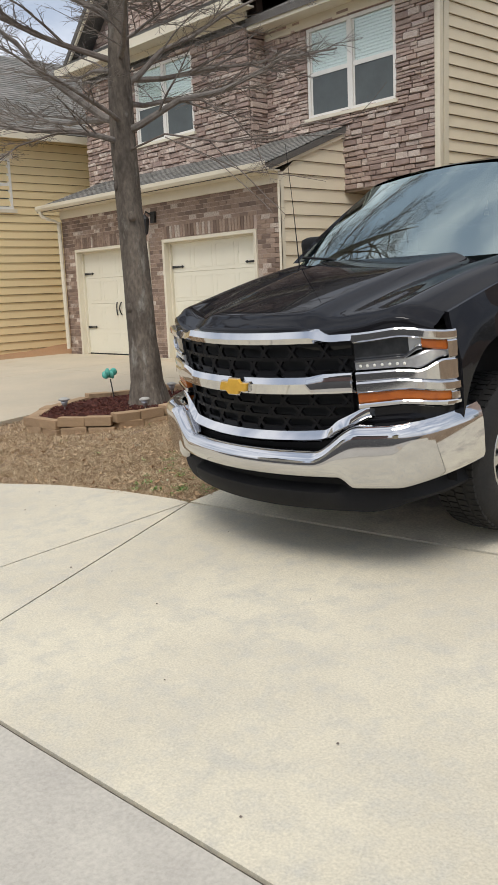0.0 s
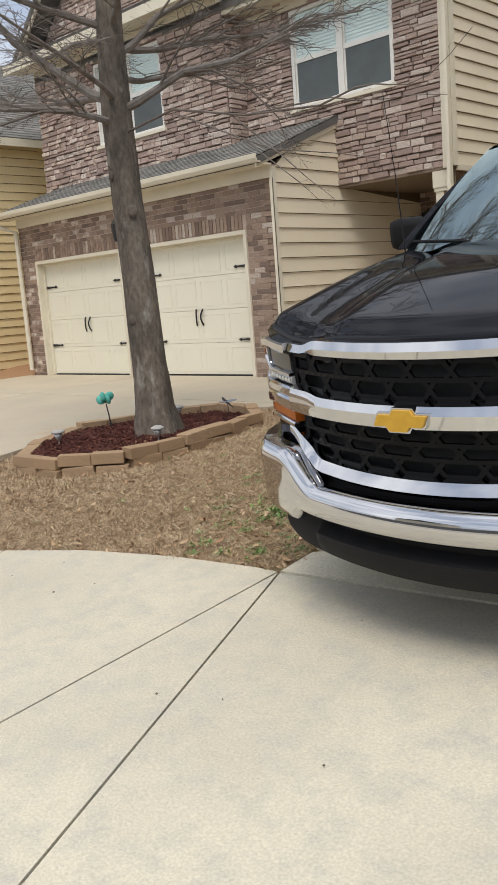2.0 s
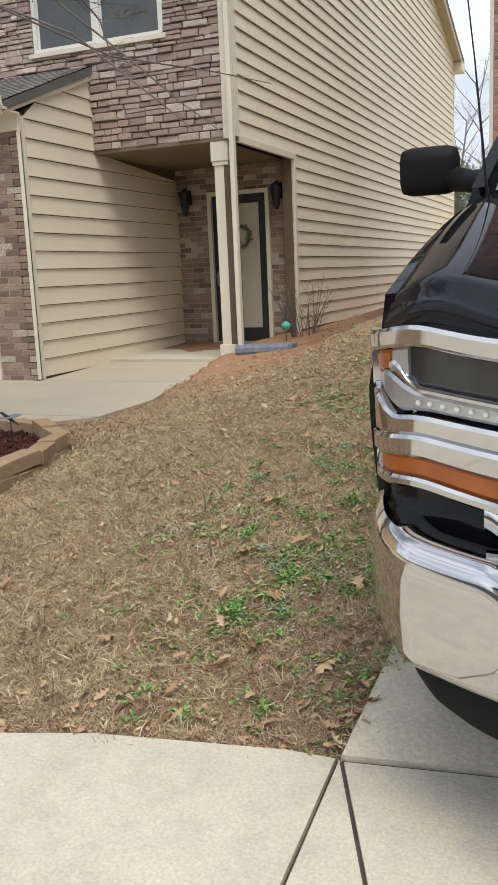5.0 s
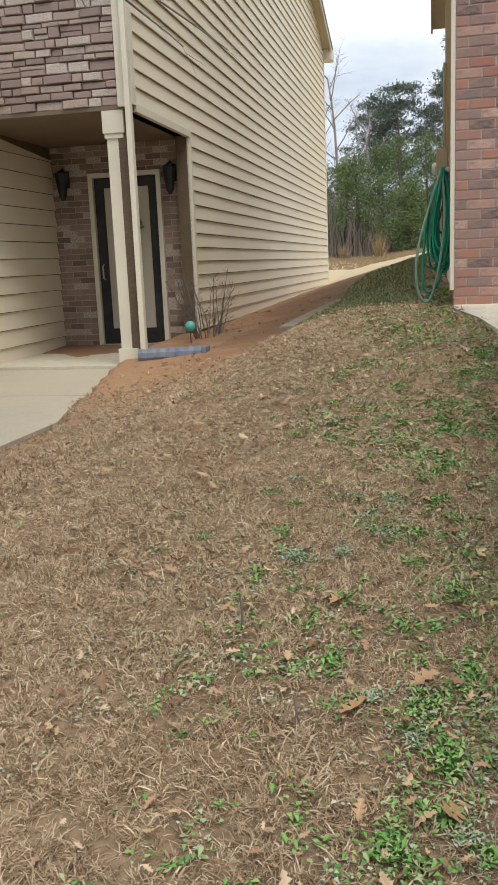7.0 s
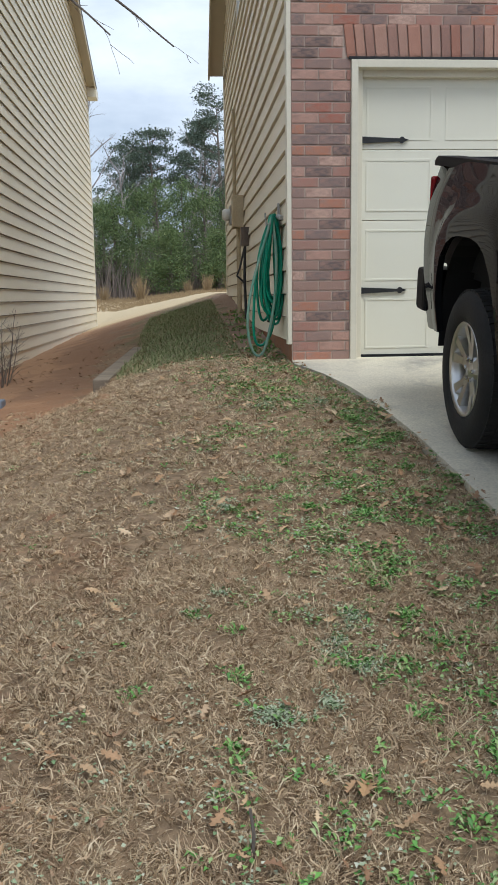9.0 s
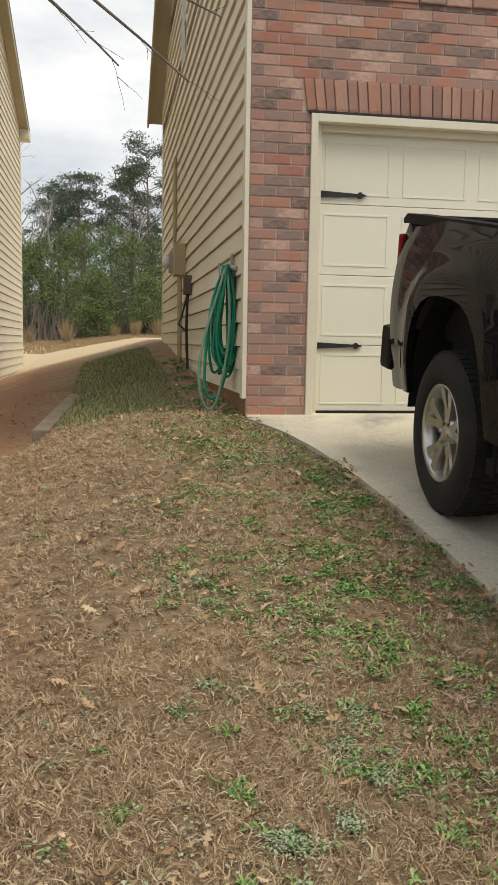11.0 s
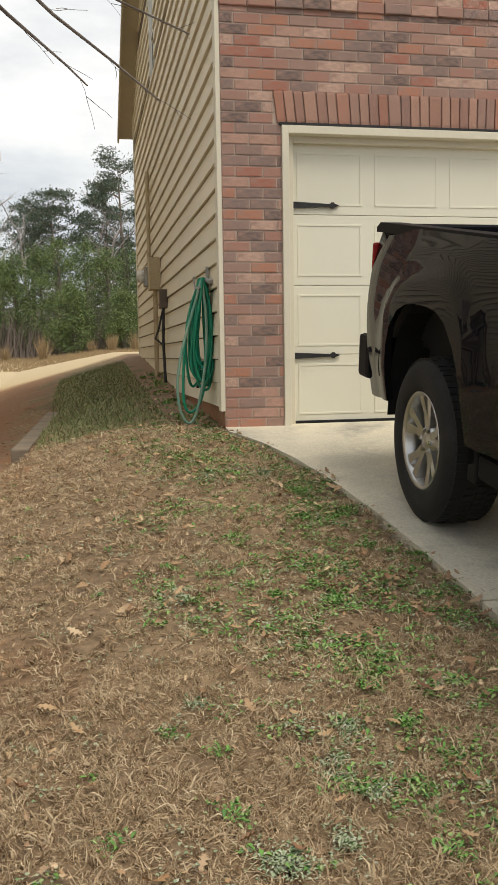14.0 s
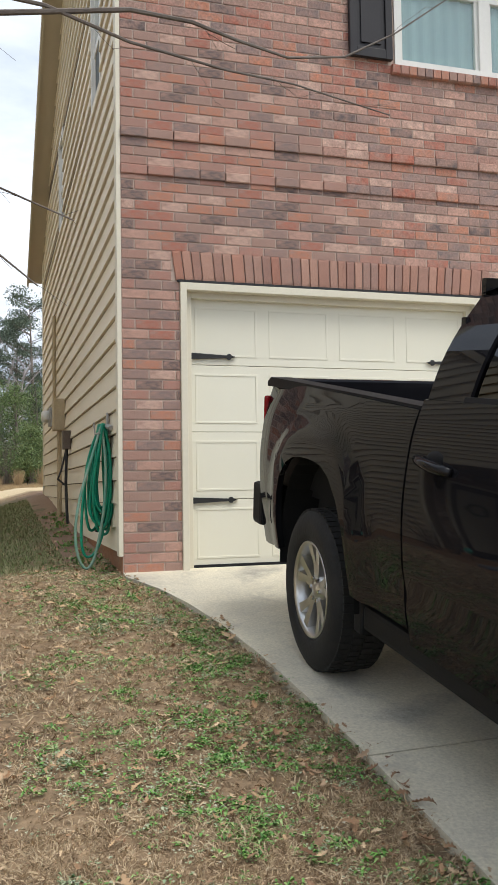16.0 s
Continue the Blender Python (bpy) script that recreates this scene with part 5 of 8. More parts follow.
M_SIDEGLASS = glass_mat("dark_glass", (0.03, 0.03, 0.032), 1.6)
for s in (-1, 1):
    cab_piece("rear_pillar", 1.045, 1.34, 1.06, 1.36, 0, 0.9, s, M_PAINT)
    cab_piece("centre_pillar", 1.97, 2.09, 1.98, 2.08, 0, 0.9, s, M_PAINT)
    cab_piece("front_pillar", 3.10, 3.235, 2.42, 2.56, 0, 1.0, s, M_PAINT)
    cab_piece("roof_rail", 1.045, 2.62, 1.06, 2.56, 0.86, 1.03, s, M_PAINT)
    cab_piece("belt_moulding", 1.32, 3.05, 1.32, 3.05, -0.02, 0.05, s, M_BLACKPL, -0.008, 0.03)
    cab_piece("rear_side_glass", 1.33, 1.98, 1.35, 1.99, 0.03, 0.88, s, M_SIDEGLASS, 0.014, 0.006)
    cab_piece("front_side_glass", 2.08, 3.08, 2.07, 2.42, 0.03, 0.88, s, M_SIDEGLASS, 0.014, 0.006)
bm = bmesh.new()
sheet(bm, [k / 12 for k in range(13)], [-1 + k / 8 for k in range(17)],
      lambda t, v: (3.40 - 0.20 * abs(v) ** 2.2 + (2.60 - 3.40 + 0.14 * abs(v) ** 2.2) * t, v * (0.875 - 0.165 * t), 1.375 - 0.01 * abs(v) + (1.862 - 1.375 - 0.045 * abs(v) ** 2) * t + 0.02 * math.sin(math.pi * t)))
bmesh.ops.recalc_face_normals(bm, faces=bm.faces)
part("windshield", bm, M_AUTOGLASS, truck, "reflective greenish windshield", True)
bm = bmesh.new()
sheet(bm, [1.05 + 1.55 * k / 20 for k in range(21)], [-0.71 + 1.42 * k / 20 for k in range(21)],
      lambda x, y: (1.05 + (x - 1.05) * (1.565 - 0.055 * (abs(y) / 0.71) ** 2.2) / 1.55, y, 1.872 - 0.055 * (abs(y) / 0.69) ** 2.5 - 0.012 * smoothstep(2.25, 2.6, x) - 0.02 * smoothstep(1.3, 1.05, x)))
bmesh.ops.recalc_face_normals(bm, faces=bm.faces)
part("roof", bm, M_PAINT, truck, "", True)
part("cab_back", boxes((1.045, 1.075, -0.90, 0.90, 0.80, 1.40), (1.05, 1.08, -0.70, 0.70, 1.68, 1.85), (1.05, 1.08, -0.78, -0.55, 1.40, 1.70), (1.05, 1.08, 0.55, 0.78, 1.40, 1.70)), M_PAINT, truck)
part("rear_glass", boxes((1.055, 1.065, -0.55, 0.55, 1.40, 1.68)), M_SIDEGLASS, truck)
part("dashboard", boxes((2.75, 3.26, -0.74, 0.74, 1.12, 1.31), bevel=0.05), M_DARKIN, truck)
part("cabin_floor", boxes((1.1, 3.1, -0.85, 0.85, 0.5, 0.75)), M_DARKIN, truck)
for s in (-1, 1):
    for sx in (2.05, 1.25):
        part("seat", boxes((sx, sx + 0.18, s * 0.38 - 0.27, s * 0.38 + 0.27, 0.8, 1.45), (sx, sx + 0.5, s * 0.38 - 0.27, s * 0.38 + 0.27, 0.75, 0.95), (sx + 0.01, sx + 0.12, s * 0.38 - 0.13, s * 0.38 + 0.13, 1.47, 1.64), bevel=0.04), M_DARKIN, truck)
# mirrors and aerial
for s in (-1, 1):
    mir = part("door_mirror", boxes((2.70, 2.82, s * 1.02, s * 1.235, 1.345, 1.515), bevel=0.045), M_BLACKPL, truck, smooth=True)
    part("mirror_glass", boxes((2.695, 2.702, s * 1.035, s * 1.22, 1.36, 1.50)), M_CHROME, mir)
    bm = bmesh.new()
    tube(bm, [(2.86, s * 0.88, 1.375), (2.82, s * 0.97, 1.385), (2.78, s * 1.05, 1.40)], [0.05, 0.04, 0.045], 8)
    part("mirror_arm", bm, M_BLACKPL, mir, smooth=True)
bm = bmesh.new()
tube(bm, [(3.22, -0.86, 1.33), (3.22, -0.86, 1.37), (3.17, -0.90, 1.75), (3.12, -0.95, 2.15)], [0.010, 0.005, 0.0024, 0.0018], 6)
part("antenna", bm, M_BLACKPL, truck)

# ---- front end
def front_x(y):
    return 4.60 - 0.36 * y * y


def sweep(name, ys, prof, material, label="", smooth=True, parent=None):
    """A bar along y; prof(y) gives its closed section as (x, z) points."""
    bm = bmesh.new()
    rings = [[bm.verts.new((x, y, z)) for x, z in prof(y)] for y in ys]
    n = len(rings[0])
    for a, b in zip(rings, rings[1:]):
        for k in range(n):
            bm.faces.new((a[k], a[(k + 1) % n], b[(k + 1) % n], b[k]))
    bm.faces.new(rings[0])
    bm.faces.new(rings[-1][::-1])
    bmesh.ops.recalc_face_normals(bm, faces=bm.faces)
    ob = part(name, bm, material, parent or truck, label, smooth)
    if smooth:
        ob.data.set_sharp_from_angle(angle=radians(38))
    return ob


def span(a, b, n):
    return [a + (b - a) * k / n for k in range(n + 1)]


grille = new("grille")
grille.parent = truck
YG = 0.64
def bar_top(y):
    a = abs(y)
    return 1.198 - 0.024 * smoothstep(0.44, 0.54, a)
sweep("upper_chrome_bar", span(-YG, YG, 40), lambda y: [(front_x(y) - 0.05, bar_top(y) + 0.004), (front_x(y) - 0.01, bar_top(y)), (front_x(y) + 0.004, bar_top(y) - 0.03), (front_x(y) - 0.008, 1.140), (front_x(y) - 0.05, 1.128)], M_CHROME, parent=grille)
sweep("middle_chrome_bar", span(-YG, YG, 40), lambda y: [(front_x(y) - 0.04, 0.992 + 0.016 * smoothstep(0.42, 0.52, abs(y))), (front_x(y) + 0.02, 0.984 + 0.014 * smoothstep(0.42, 0.52, abs(y))), (front_x(y) + 0.038, 0.955), (front_x(y) + 0.03, 0.905), (front_x(y) - 0.02, 0.890)], M_CHROME, parent=grille)
def u_low(y):
    """Lower edge of the trim: flat, then bent up to the lamps."""
    a = abs(y)
    return 0.664 + 0.012 * (a / 0.5) ** 2 + 0.096 * (smoothstep(0.47, 0.55, a) * 0.2 + 0.8 * max(0.0, min(1.0, (a - 0.51) / 0.185)))
sweep("lower_chrome_trim", span(-0.70, -0.46, 16) + span(-0.44, 0.44, 16) + span(0.46, 0.70, 16),
      lambda y: [(front_x(y) - 0.03, u_low(y) + 0.052 + 0.008 * smoothstep(0.48, 0.56, abs(y))), (front_x(y) + 0.012, u_low(y) + 0.048 + 0.008 * smoothstep(0.48, 0.56, abs(y))),
                 (front_x(y) + 0.024, u_low(y) + 0.034), (front_x(y) + 0.045 - 0.024 * smoothstep(0.52, 0.68, abs(y)), u_low(y) + 0.012), (front_x(y) + 0.03 - 0.02 * smoothstep(0.52, 0.68, abs(y)), u_low(y) - 0.004), (front_x(y) - 0.02, u_low(y) - 0.010)], M_CHROME, parent=grille)
# near-black sheet stands in for the deep shade behind the mesh
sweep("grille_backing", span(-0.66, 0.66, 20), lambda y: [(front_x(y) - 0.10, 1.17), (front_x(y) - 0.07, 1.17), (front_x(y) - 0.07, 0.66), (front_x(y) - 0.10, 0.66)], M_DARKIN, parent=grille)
def honeycomb(name, z0, z1, rows, ymax, cell):
    """Long hexagonal cells in offset rows."""
    bm = bmesh.new()
    h = (z1 - z0) / rows
    P = lambda y, z: (front_x(y) - 0.03, y, z)
    for r in range(rows):
        zc = z0 + (r + 0.5) * h
        k0 = -int(ymax / cell) - 1
        for k in range(k0, -k0 + 1):
            yc = (k + 0.5 * (r % 2)) * cell
            c = [(-0.5, 0), (-0.36, 0.5), (0.36, 0.5), (0.5, 0), (0.36, -0.5), (-0.36, -0.5)]
            pts = [(max(-ymax, min(ymax, yc + a * cell)), zc + b * h) for a, b in c]
            for p, q in zip(pts, pts[1:] + pts[:1]):
                if abs(p[0] - q[0]) + abs(p[1] - q[1]) > 0.01:
                    tube(bm, [P(*p), P(*q)], 0.0115, 4, False)
    part(name, bm, M_GRILLE, grille)
honeycomb("upper_mesh", 0.998, 1.128, 2, 0.63, 0.165)
honeycomb("lower_mesh", 0.722, 0.888, 3, 0.60, 0.165)
# plain badge: a gold cross-shaped plate on a bright rim
for nm, d, grow, m in (("badge_rim", 0.046, 0.007, M_CHROME), ("badge", 0.056, 0.0, M_GOLD)):
    bm = bmesh.new()
    w, hh, cw, ch = 0.108 + grow, 0.020 + grow, 0.045 + grow, 0.038 + grow
    out = [(-w, -hh), (-cw - 0.012, -hh), (-cw, -ch), (cw - 0.02, -ch), (cw - 0.008, -hh), (w - 0.02, -hh), (w, hh), (cw + 0.012, hh), (cw, ch), (-cw + 0.02, ch), (-cw + 0.008, hh), (-w + 0.02, hh)]
    prism(bm, [(front_x(0) + d - 0.03, p, 0.940 + q) for p, q in out], (0.03, 0, 0))
    part(nm, bm, m, grille)

BUMP = [(y, 4.70 - 0.30 * y * y) for y in span(0, 0.86, 18)] + [(0.90, 4.435), (0.94, 4.375), (0.972, 4.29), (0.992, 4.18), (1.0, 4.08), (0.998, 4.00)]
def bumper_top(a):
    return 0.634 + 0.122 * smoothstep(0.46, 0.70, a) + 0.006 * smoothstep(0.75, 1.0, a)
def bumper_mesh(rows, material, name, label=""):
    """rows(a): the section's offsets (inset along the outline's normal, z)."""
    bm = bmesh.new()
    path = [(-y, x) for y, x in BUMP[:0:-1]] + BUMP
    for turn in range(2):
        cut = [path[0]]
        for (ya, xa), (yb, xb) in zip(path, path[1:]):
            cut += [(ya * 0.75 + yb * 0.25, xa * 0.75 + xb * 0.25), (ya * 0.25 + yb * 0.75, xa * 0.25 + xb * 0.75)]
        path = cut + [path[-1]]
    rings = []
    for k, (y, x) in enumerate(path):
        (ya, xa), (yb, xb) = path[max(0, k - 1)], path[min(len(path) - 1, k + 1)]
        nrm = Vector((yb - ya, -(xb - xa), 0)).normalized()
        rings.append([bm.verts.new((x + nrm.x * d, y + nrm.y * d, z)) for d, z in rows(abs(y))])
    n = len(rings[0])
    for a, b in zip(rings, rings[1:]):
        for k in range(n):
            bm.faces.new((a[k], a[(k + 1) % n], b[(k + 1) % n], b[k]))
    bm.faces.new(rings[0])
    bm.faces.new(rings[-1][::-1])
    bmesh.ops.recalc_face_normals(bm, faces=bm.faces)
    ob = part(name, bm, material, truck, label, True)
    ob.data.set_sharp_from_angle(angle=radians(40))
    return ob
def bump_rows(a):
    t = bumper_top(a)
    sh = 0.05 + 0.03 * smoothstep(0.5, 0.7, a)
    lo = 0.502 - 0.05 * smoothstep(0.58, 0.66, a) + 0.02 * smoothstep(0.85, 1.0, a)
    mid = (t + lo) / 2
    return [(-0.10, t - 0.004), (-0.034 + 0.012 * smoothstep(0.86, 0.95, a), t + 0.002), (-0.018, t - 0.005), (-0.006, t - 0.018), (0.002, t - 0.36 * sh - 0.016), (0.007, t - sh), (0.008, mid - 0.01),
            (0.004, lo + 0.045), (-0.006, lo + 0.018), (-0.024, lo + 0.004), (-0.055, lo), (-0.10, lo + 0.02)]
bumper_mesh(bump_rows, M_CHROME, "front_bumper", "chrome front bumper with raised ends")
bumper_mesh(lambda a: [(-0.18, 0.54), (-0.09, 0.53), (-0.10, 0.45), (-0.035 - 0.05 * smoothstep(0.52, 0.6, a), 0.425), (-0.035 - 0.03 * smoothstep(0.52, 0.6, a), 0.39), (-0.07, 0.325 + 0.05 * smoothstep(0.7, 0.95, a)), (-0.11, 0.32 + 0.05 * smoothstep(0.7, 0.95, a)), (-0.18, 0.45)], M_BLACKPL, "air_dam", "black plastic air dam")
sweep("bumper_valance", span(-0.60, 0.60, 20), lambda y: [(front_x(y) - 0.09, 0.68), (front_x(y) - 0.015, 0.67), (front_x(y) - 0.015, 0.57), (front_x(y) - 0.09, 0.57)], M_BLACKPL)
# added near-black blocks that fill the nose and stand in for its shade
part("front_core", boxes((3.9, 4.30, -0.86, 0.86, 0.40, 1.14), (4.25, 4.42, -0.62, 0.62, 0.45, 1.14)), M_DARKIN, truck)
# headlamps: stacked strips that follow the nose and wrap round to the fender
HP = [(front_x(y) + 0.004, y) for y in (0.648, 0.70, 0.76, 0.82, 0.87)] + [(4.30, 0.915), (4.25, 0.95), (4.19, 0.972), (4.14, 0.982)]
def hp(f):
    """The lamp's outline at a fractional point, smoothed."""
    f = min(max(f, 0), len(HP) - 1)
    acc = Vector((0, 0))
    for d in (-0.7, -0.35, 0, 0.35, 0.7):
        q = min(max(f + d * min(1, f, len(HP) - 1 - f), 0), len(HP) - 1)
        i = min(int(q), len(HP) - 2)
        acc += Vector(HP[i]).lerp(Vector(HP[i + 1]), q - i)
    return acc.x / 5, acc.y / 5


def lamp_strip(name, k0, k1, zlo, zhi, d, material, s, parent, label=""):
    """From outline point k0 to k1; zlo and zhi as functions of 0..1 along the lamp."""
    bm = bmesh.new()
    rings = []
    for k in span(k0, k1, (k1 - k0) * 4):
        x, y = hp(k)
        (xa, ya), (xb, yb) = hp(k - 0.3), hp(k + 0.3)
        nrm = Vector((yb - ya, -(xb - xa), 0)).normalized()
        t = k / (len(HP) - 1)
        o, i = Vector((x, y, 0)) + nrm * d, Vector((x, y, 0)) - nrm * 0.05
        drop = 0.05 * smoothstep(0.35, 1.0, t)
        lo, hi = zlo(t) - drop, zhi(t) - drop
        e = min(0.008, (hi - lo) / 4)
        rings.append([bm.verts.new((q.x, s * q.y, z)) for q, z in ((o - nrm * 0.006, lo), (o, lo + e), (o, hi - e), (o - nrm * 0.006, hi), (i, hi), (i, lo))])
    for a, b in zip(rings, rings[1:]):
        for k in range(6):
            bm.faces.new((a[k], a[(k + 1) % 6], b[(k + 1) % 6], b[k]))
    bm.faces.new(rings[0])
    bm.faces.new(rings[-1][::-1])
    bmesh.ops.recalc_face_normals(bm, faces=bm.faces)
    ob = part(name, bm, material, parent, label, True)
    ob.data.set_sharp_from_angle(angle=radians(34))
    return ob
for s in (-1, 1):
    lamp = new("headlamp")
    lamp.parent = truck
    top = lambda t: 1.178 + 0.012 * smoothstep(0.05, 0.5, t)
    band = lambda t: 0.996 + 0.004 * t + 0.062 * smoothstep(0.55, 0.85, t)
    lamp_strip("brow", 0, 8, lambda t: top(t) - 0.044, top, 0.014, M_CHROME, s, lamp)
    lamp_strip("smoked_lens", 0, 4, lambda t: 1.052 + 0.012 * t, lambda t: top(t) - 0.044, -0.010, M_LAMPDARK, s, lamp)
    lamp_strip("lens_bezel", 0, 5, lambda t: 1.038 + 0.012 * t + 0.05 * smoothstep(0.42, 0.62, t), lambda t: 1.052 + 0.012 * t + 0.062 * smoothstep(0.42, 0.62, t), 0.005, M_CHROME, s, lamp)
    lamp_strip("lamp_divider", 4, 5, lambda t: 1.060 + 0.4 * max(0, t - 0.5), lambda t: top(t) - 0.044, -0.002, M_LED, s, lamp)
    lamp_strip("side_marker", 5, 7, lambda t: 1.105 - 0.02 * (t - 0.6), lambda t: top(t) - 0.046, 0.002, M_AMBER, s, lamp)
    lamp_strip("lamp_corner", 7, 8, lambda t: 1.06, lambda t: top(t) - 0.044, 0.012, M_CHROME, s, lamp)
    lamp_strip("led_strip", 0, 7, lambda t: band(t) + 0.006, lambda t: 1.038 + 0.012 * t + 0.055 * smoothstep(0.42, 0.75, t), -0.004, M_LED, s, lamp)
    for k in range(7):
        x, y = hp(0.4 + 0.52 * k)
        bm = bmesh.new()
        bmesh.ops.create_uvsphere(bm, u_segments=8, v_segments=5, radius=0.0075, matrix=Matrix.Translation((x - 0.004, s * y, 1.022 - 0.05 * smoothstep(0.35, 1.0, (0.4 + 0.52 * k) / 8))))
        part("led", bm, M_WHITEPVC, lamp, smooth=True)
    lamp_strip("chrome_band", 0, 8, lambda t: 0.950 + 0.01 * t, band, 0.012, M_CHROME, s, lamp)
    lamp_strip("chrome_band", 0, 8, lambda t: 0.898 + 0.014 * smoothstep(0.0, 0.9, t), lambda t: 0.950 + 0.01 * t, 0.017, M_CHROME, s, lamp)
    lamp_strip("turn_signal", 0, 7, lambda t: 0.846 + 0.026 * t, lambda t: 0.898 + 0.014 * smoothstep(0.0, 0.9, t), 0.004, M_AMBER, s, lamp)
    lamp_strip("lamp_corner", 7, 8, lambda t: 0.866, lambda t: 0.912, 0.012, M_CHROME, s, lamp)
    lamp_strip("lower_trim", 0, 8, lambda t: 0.822 + 0.024 * t, lambda t: 0.846 + 0.026 * t, 0.014, M_CHROME, s, lamp)
    lamp_strip("filler_panel", 0, 8, lambda t: 0.72 + 0.06 * smoothstep(0.35, 1.0, t), lambda t: 0.822 + 0.024 * t, -0.014, M_PAINT, s, lamp)

# ---- bed, tail and underside
part("bed_floor", boxes((-0.98, 1.02, -0.80, 0.80, 0.80, 0.86)), M_BLACKPL, truck)
for s in (-1, 1):
    part("bed_inner_wall", boxes((-0.98, 1.02, s * 0.78, s * 0.82, 0.84, 1.335)), M_BLACKPL, truck)
    part("bed_rail_cap", prism(bmesh.new(), [(-0.98, s * 0.785, 1.40), (-0.985, s * 0.785, 1.425), (-0.92, s * 0.785, 1.453), (1.02, s * 0.785, 1.361), (1.02, s * 0.785, 1.335)], (0, s * 0.125, 0)), M_BLACKPL, truck)
    part("tail_lamp", boxes((-1.035, -0.99, s * 0.80, s * 0.918, 1.03, 1.34), bevel=0.015), M_RED, truck, smooth=False)
part("bed_front_wall", boxes((0.99, 1.025, -0.80, 0.80, 0.84, 1.36)), M_BLACKPL, truck)
part("tailgate", boxes((-1.03, -0.965, -0.79, 0.79, 0.86, 1.448), bevel=0.015), M_PAINT, truck)
part("rear_bumper", boxes((-1.22, -1.02, -0.90, 0.90, 0.60, 0.76), (-1.19, -1.0, -0.93, -0.70, 0.54, 0.80), (-1.19, -1.0, 0.70, 0.93, 0.54, 0.80), bevel=0.03), M_BLACKPL, truck)
part("frame_rails", boxes((-1.0, 4.2, -0.58, -0.46, 0.48, 0.66), (-1.0, 4.2, 0.46, 0.58, 0.48, 0.66), (-0.98, 1.0, -0.75, 0.75, 0.66, 0.80), (0.6, 3.0, -0.75, 0.75, 0.40, 0.55)), M_DARKIN, truck)
for c in (0.0, WB_X):
    bm = bmesh.new()
    tube(bm, [(c, -0.72, 0.40), (c, 0.72, 0.40)], 0.06, 8)
    part("axle", bm, M_DARKIN, truck)


def lathe(bm, prof, n, s):
    """Round y; prof: (radius, y)."""
    rings = [[bm.verts.new((r * math.cos(2 * math.pi * k / n), s * y, r * math.sin(2 * math.pi * k / n))) for k in range(n)] for r, y in prof]
    for a, b in zip(rings, rings[1:]):
        for k in range(n):
            bm.faces.new((a[k], a[(k + 1) % n], b[(k + 1) % n], b[k]))
    bmesh.ops.recalc_face_normals(bm, faces=bm.faces)


def wheel(x, s):
    w = new("wheel")
    w.parent = truck
    w.location = (x, 0, 0.40)
    bm = bmesh.new()
    lathe(bm, [(0.238, 0.71), (0.30, 0.70), (0.37, 0.705), (0.396, 0.73), (0.402, 0.78), (0.402, 0.90), (0.396, 0.945), (0.375, 0.968), (0.33, 0.982), (0.275, 0.980), (0.240, 0.966), (0.236, 0.95)], 56, s)
    part("tyre", bm, M_TYRE, w, smooth=True)
    # tread blocks round the shoulder
    bm = bmesh.new()
    for k in range(64):
        a = 2 * math.pi * k / 64
        for y in (0.745, 0.805, 0.865, 0.925):
            off = 0.03 if y in (0.805, 0.925) else 0
            bmesh.ops.create_cube(bm, size=1, matrix=Matrix.Rotation(-(a + off), 4, "Y") @ Matrix.LocRotScale((0.4035 if y not in (0.745, 0.925) else 0.398, s * y, 0), None, (0.012, 0.05, 0.03)))
    part("tread", bm, M_TYRE, w)
    bm = bmesh.new()
    lathe(bm, [(0.238, 0.955), (0.243, 0.968), (0.236, 0.972), (0.222, 0.955), (0.212, 0.90), (0.206, 0.74)], 56, s)
    part("rim", bm, M_ALLOY, w, smooth=True)
    bm = bmesh.new()
    lathe(bm, [(0.206, 0.80), (0.10, 0.79), (0.0, 0.79)], 24, s)
    part("brake_disc", bm, M_DARKIN, w)
    for k in range(5):
        a = 2 * math.pi * k / 5 + 0.3
        bm = bmesh.new()
        for d in (-0.21, 0.21):
            v = []
            for (r, ang, y, wd) in ((0.055, d * 0.5, 0.935, 0.022), (0.13, d * 0.8, 0.938, 0.019), (0.222, d * 1.15, 0.955, 0.026)):
                c, t = a + ang, a + ang + math.pi / 2
                ctr = Vector((r * math.cos(c), s * y, r * math.sin(c)))
                tv = Vector((math.cos(t), 0, math.sin(t))) * wd
                dv = Vector((0, -s * 0.045, 0))
                v.append([bm.verts.new(q) for q in (ctr - tv, ctr + tv, ctr + tv * 1.2 + dv, ctr - tv * 1.2 + dv)])
            for p, q in zip(v, v[1:]):
                for m in range(4):
                    bm.faces.new((p[m], p[(m + 1) % 4], q[(m + 1) % 4], q[m]))
        bmesh.ops.recalc_face_normals(bm, faces=bm.faces)
        part("spoke", bm, M_ALLOY, w)
    bm = bmesh.new()
    lathe(bm, [(0.0, 0.945), (0.035, 0.944), (0.042, 0.935), (0.075, 0.930), (0.082, 0.90)], 24, s)
    part("hub", bm, M_ALLOY, w, smooth=True)
    for k in range(6):
        a = 2 * math.pi * k / 6
        bm = bmesh.new()
        tube(bm, [(0.058 * math.cos(a), s * 0.925, 0.058 * math.sin(a)), (0.058 * math.cos(a), s * 0.947, 0.058 * math.sin(a))], 0.011, 6)
        part("lug_nut", bm, M_CHROME, w)


for x in (0.0, WB_X):
    for s in (-1, 1):
        wheel(x, s)

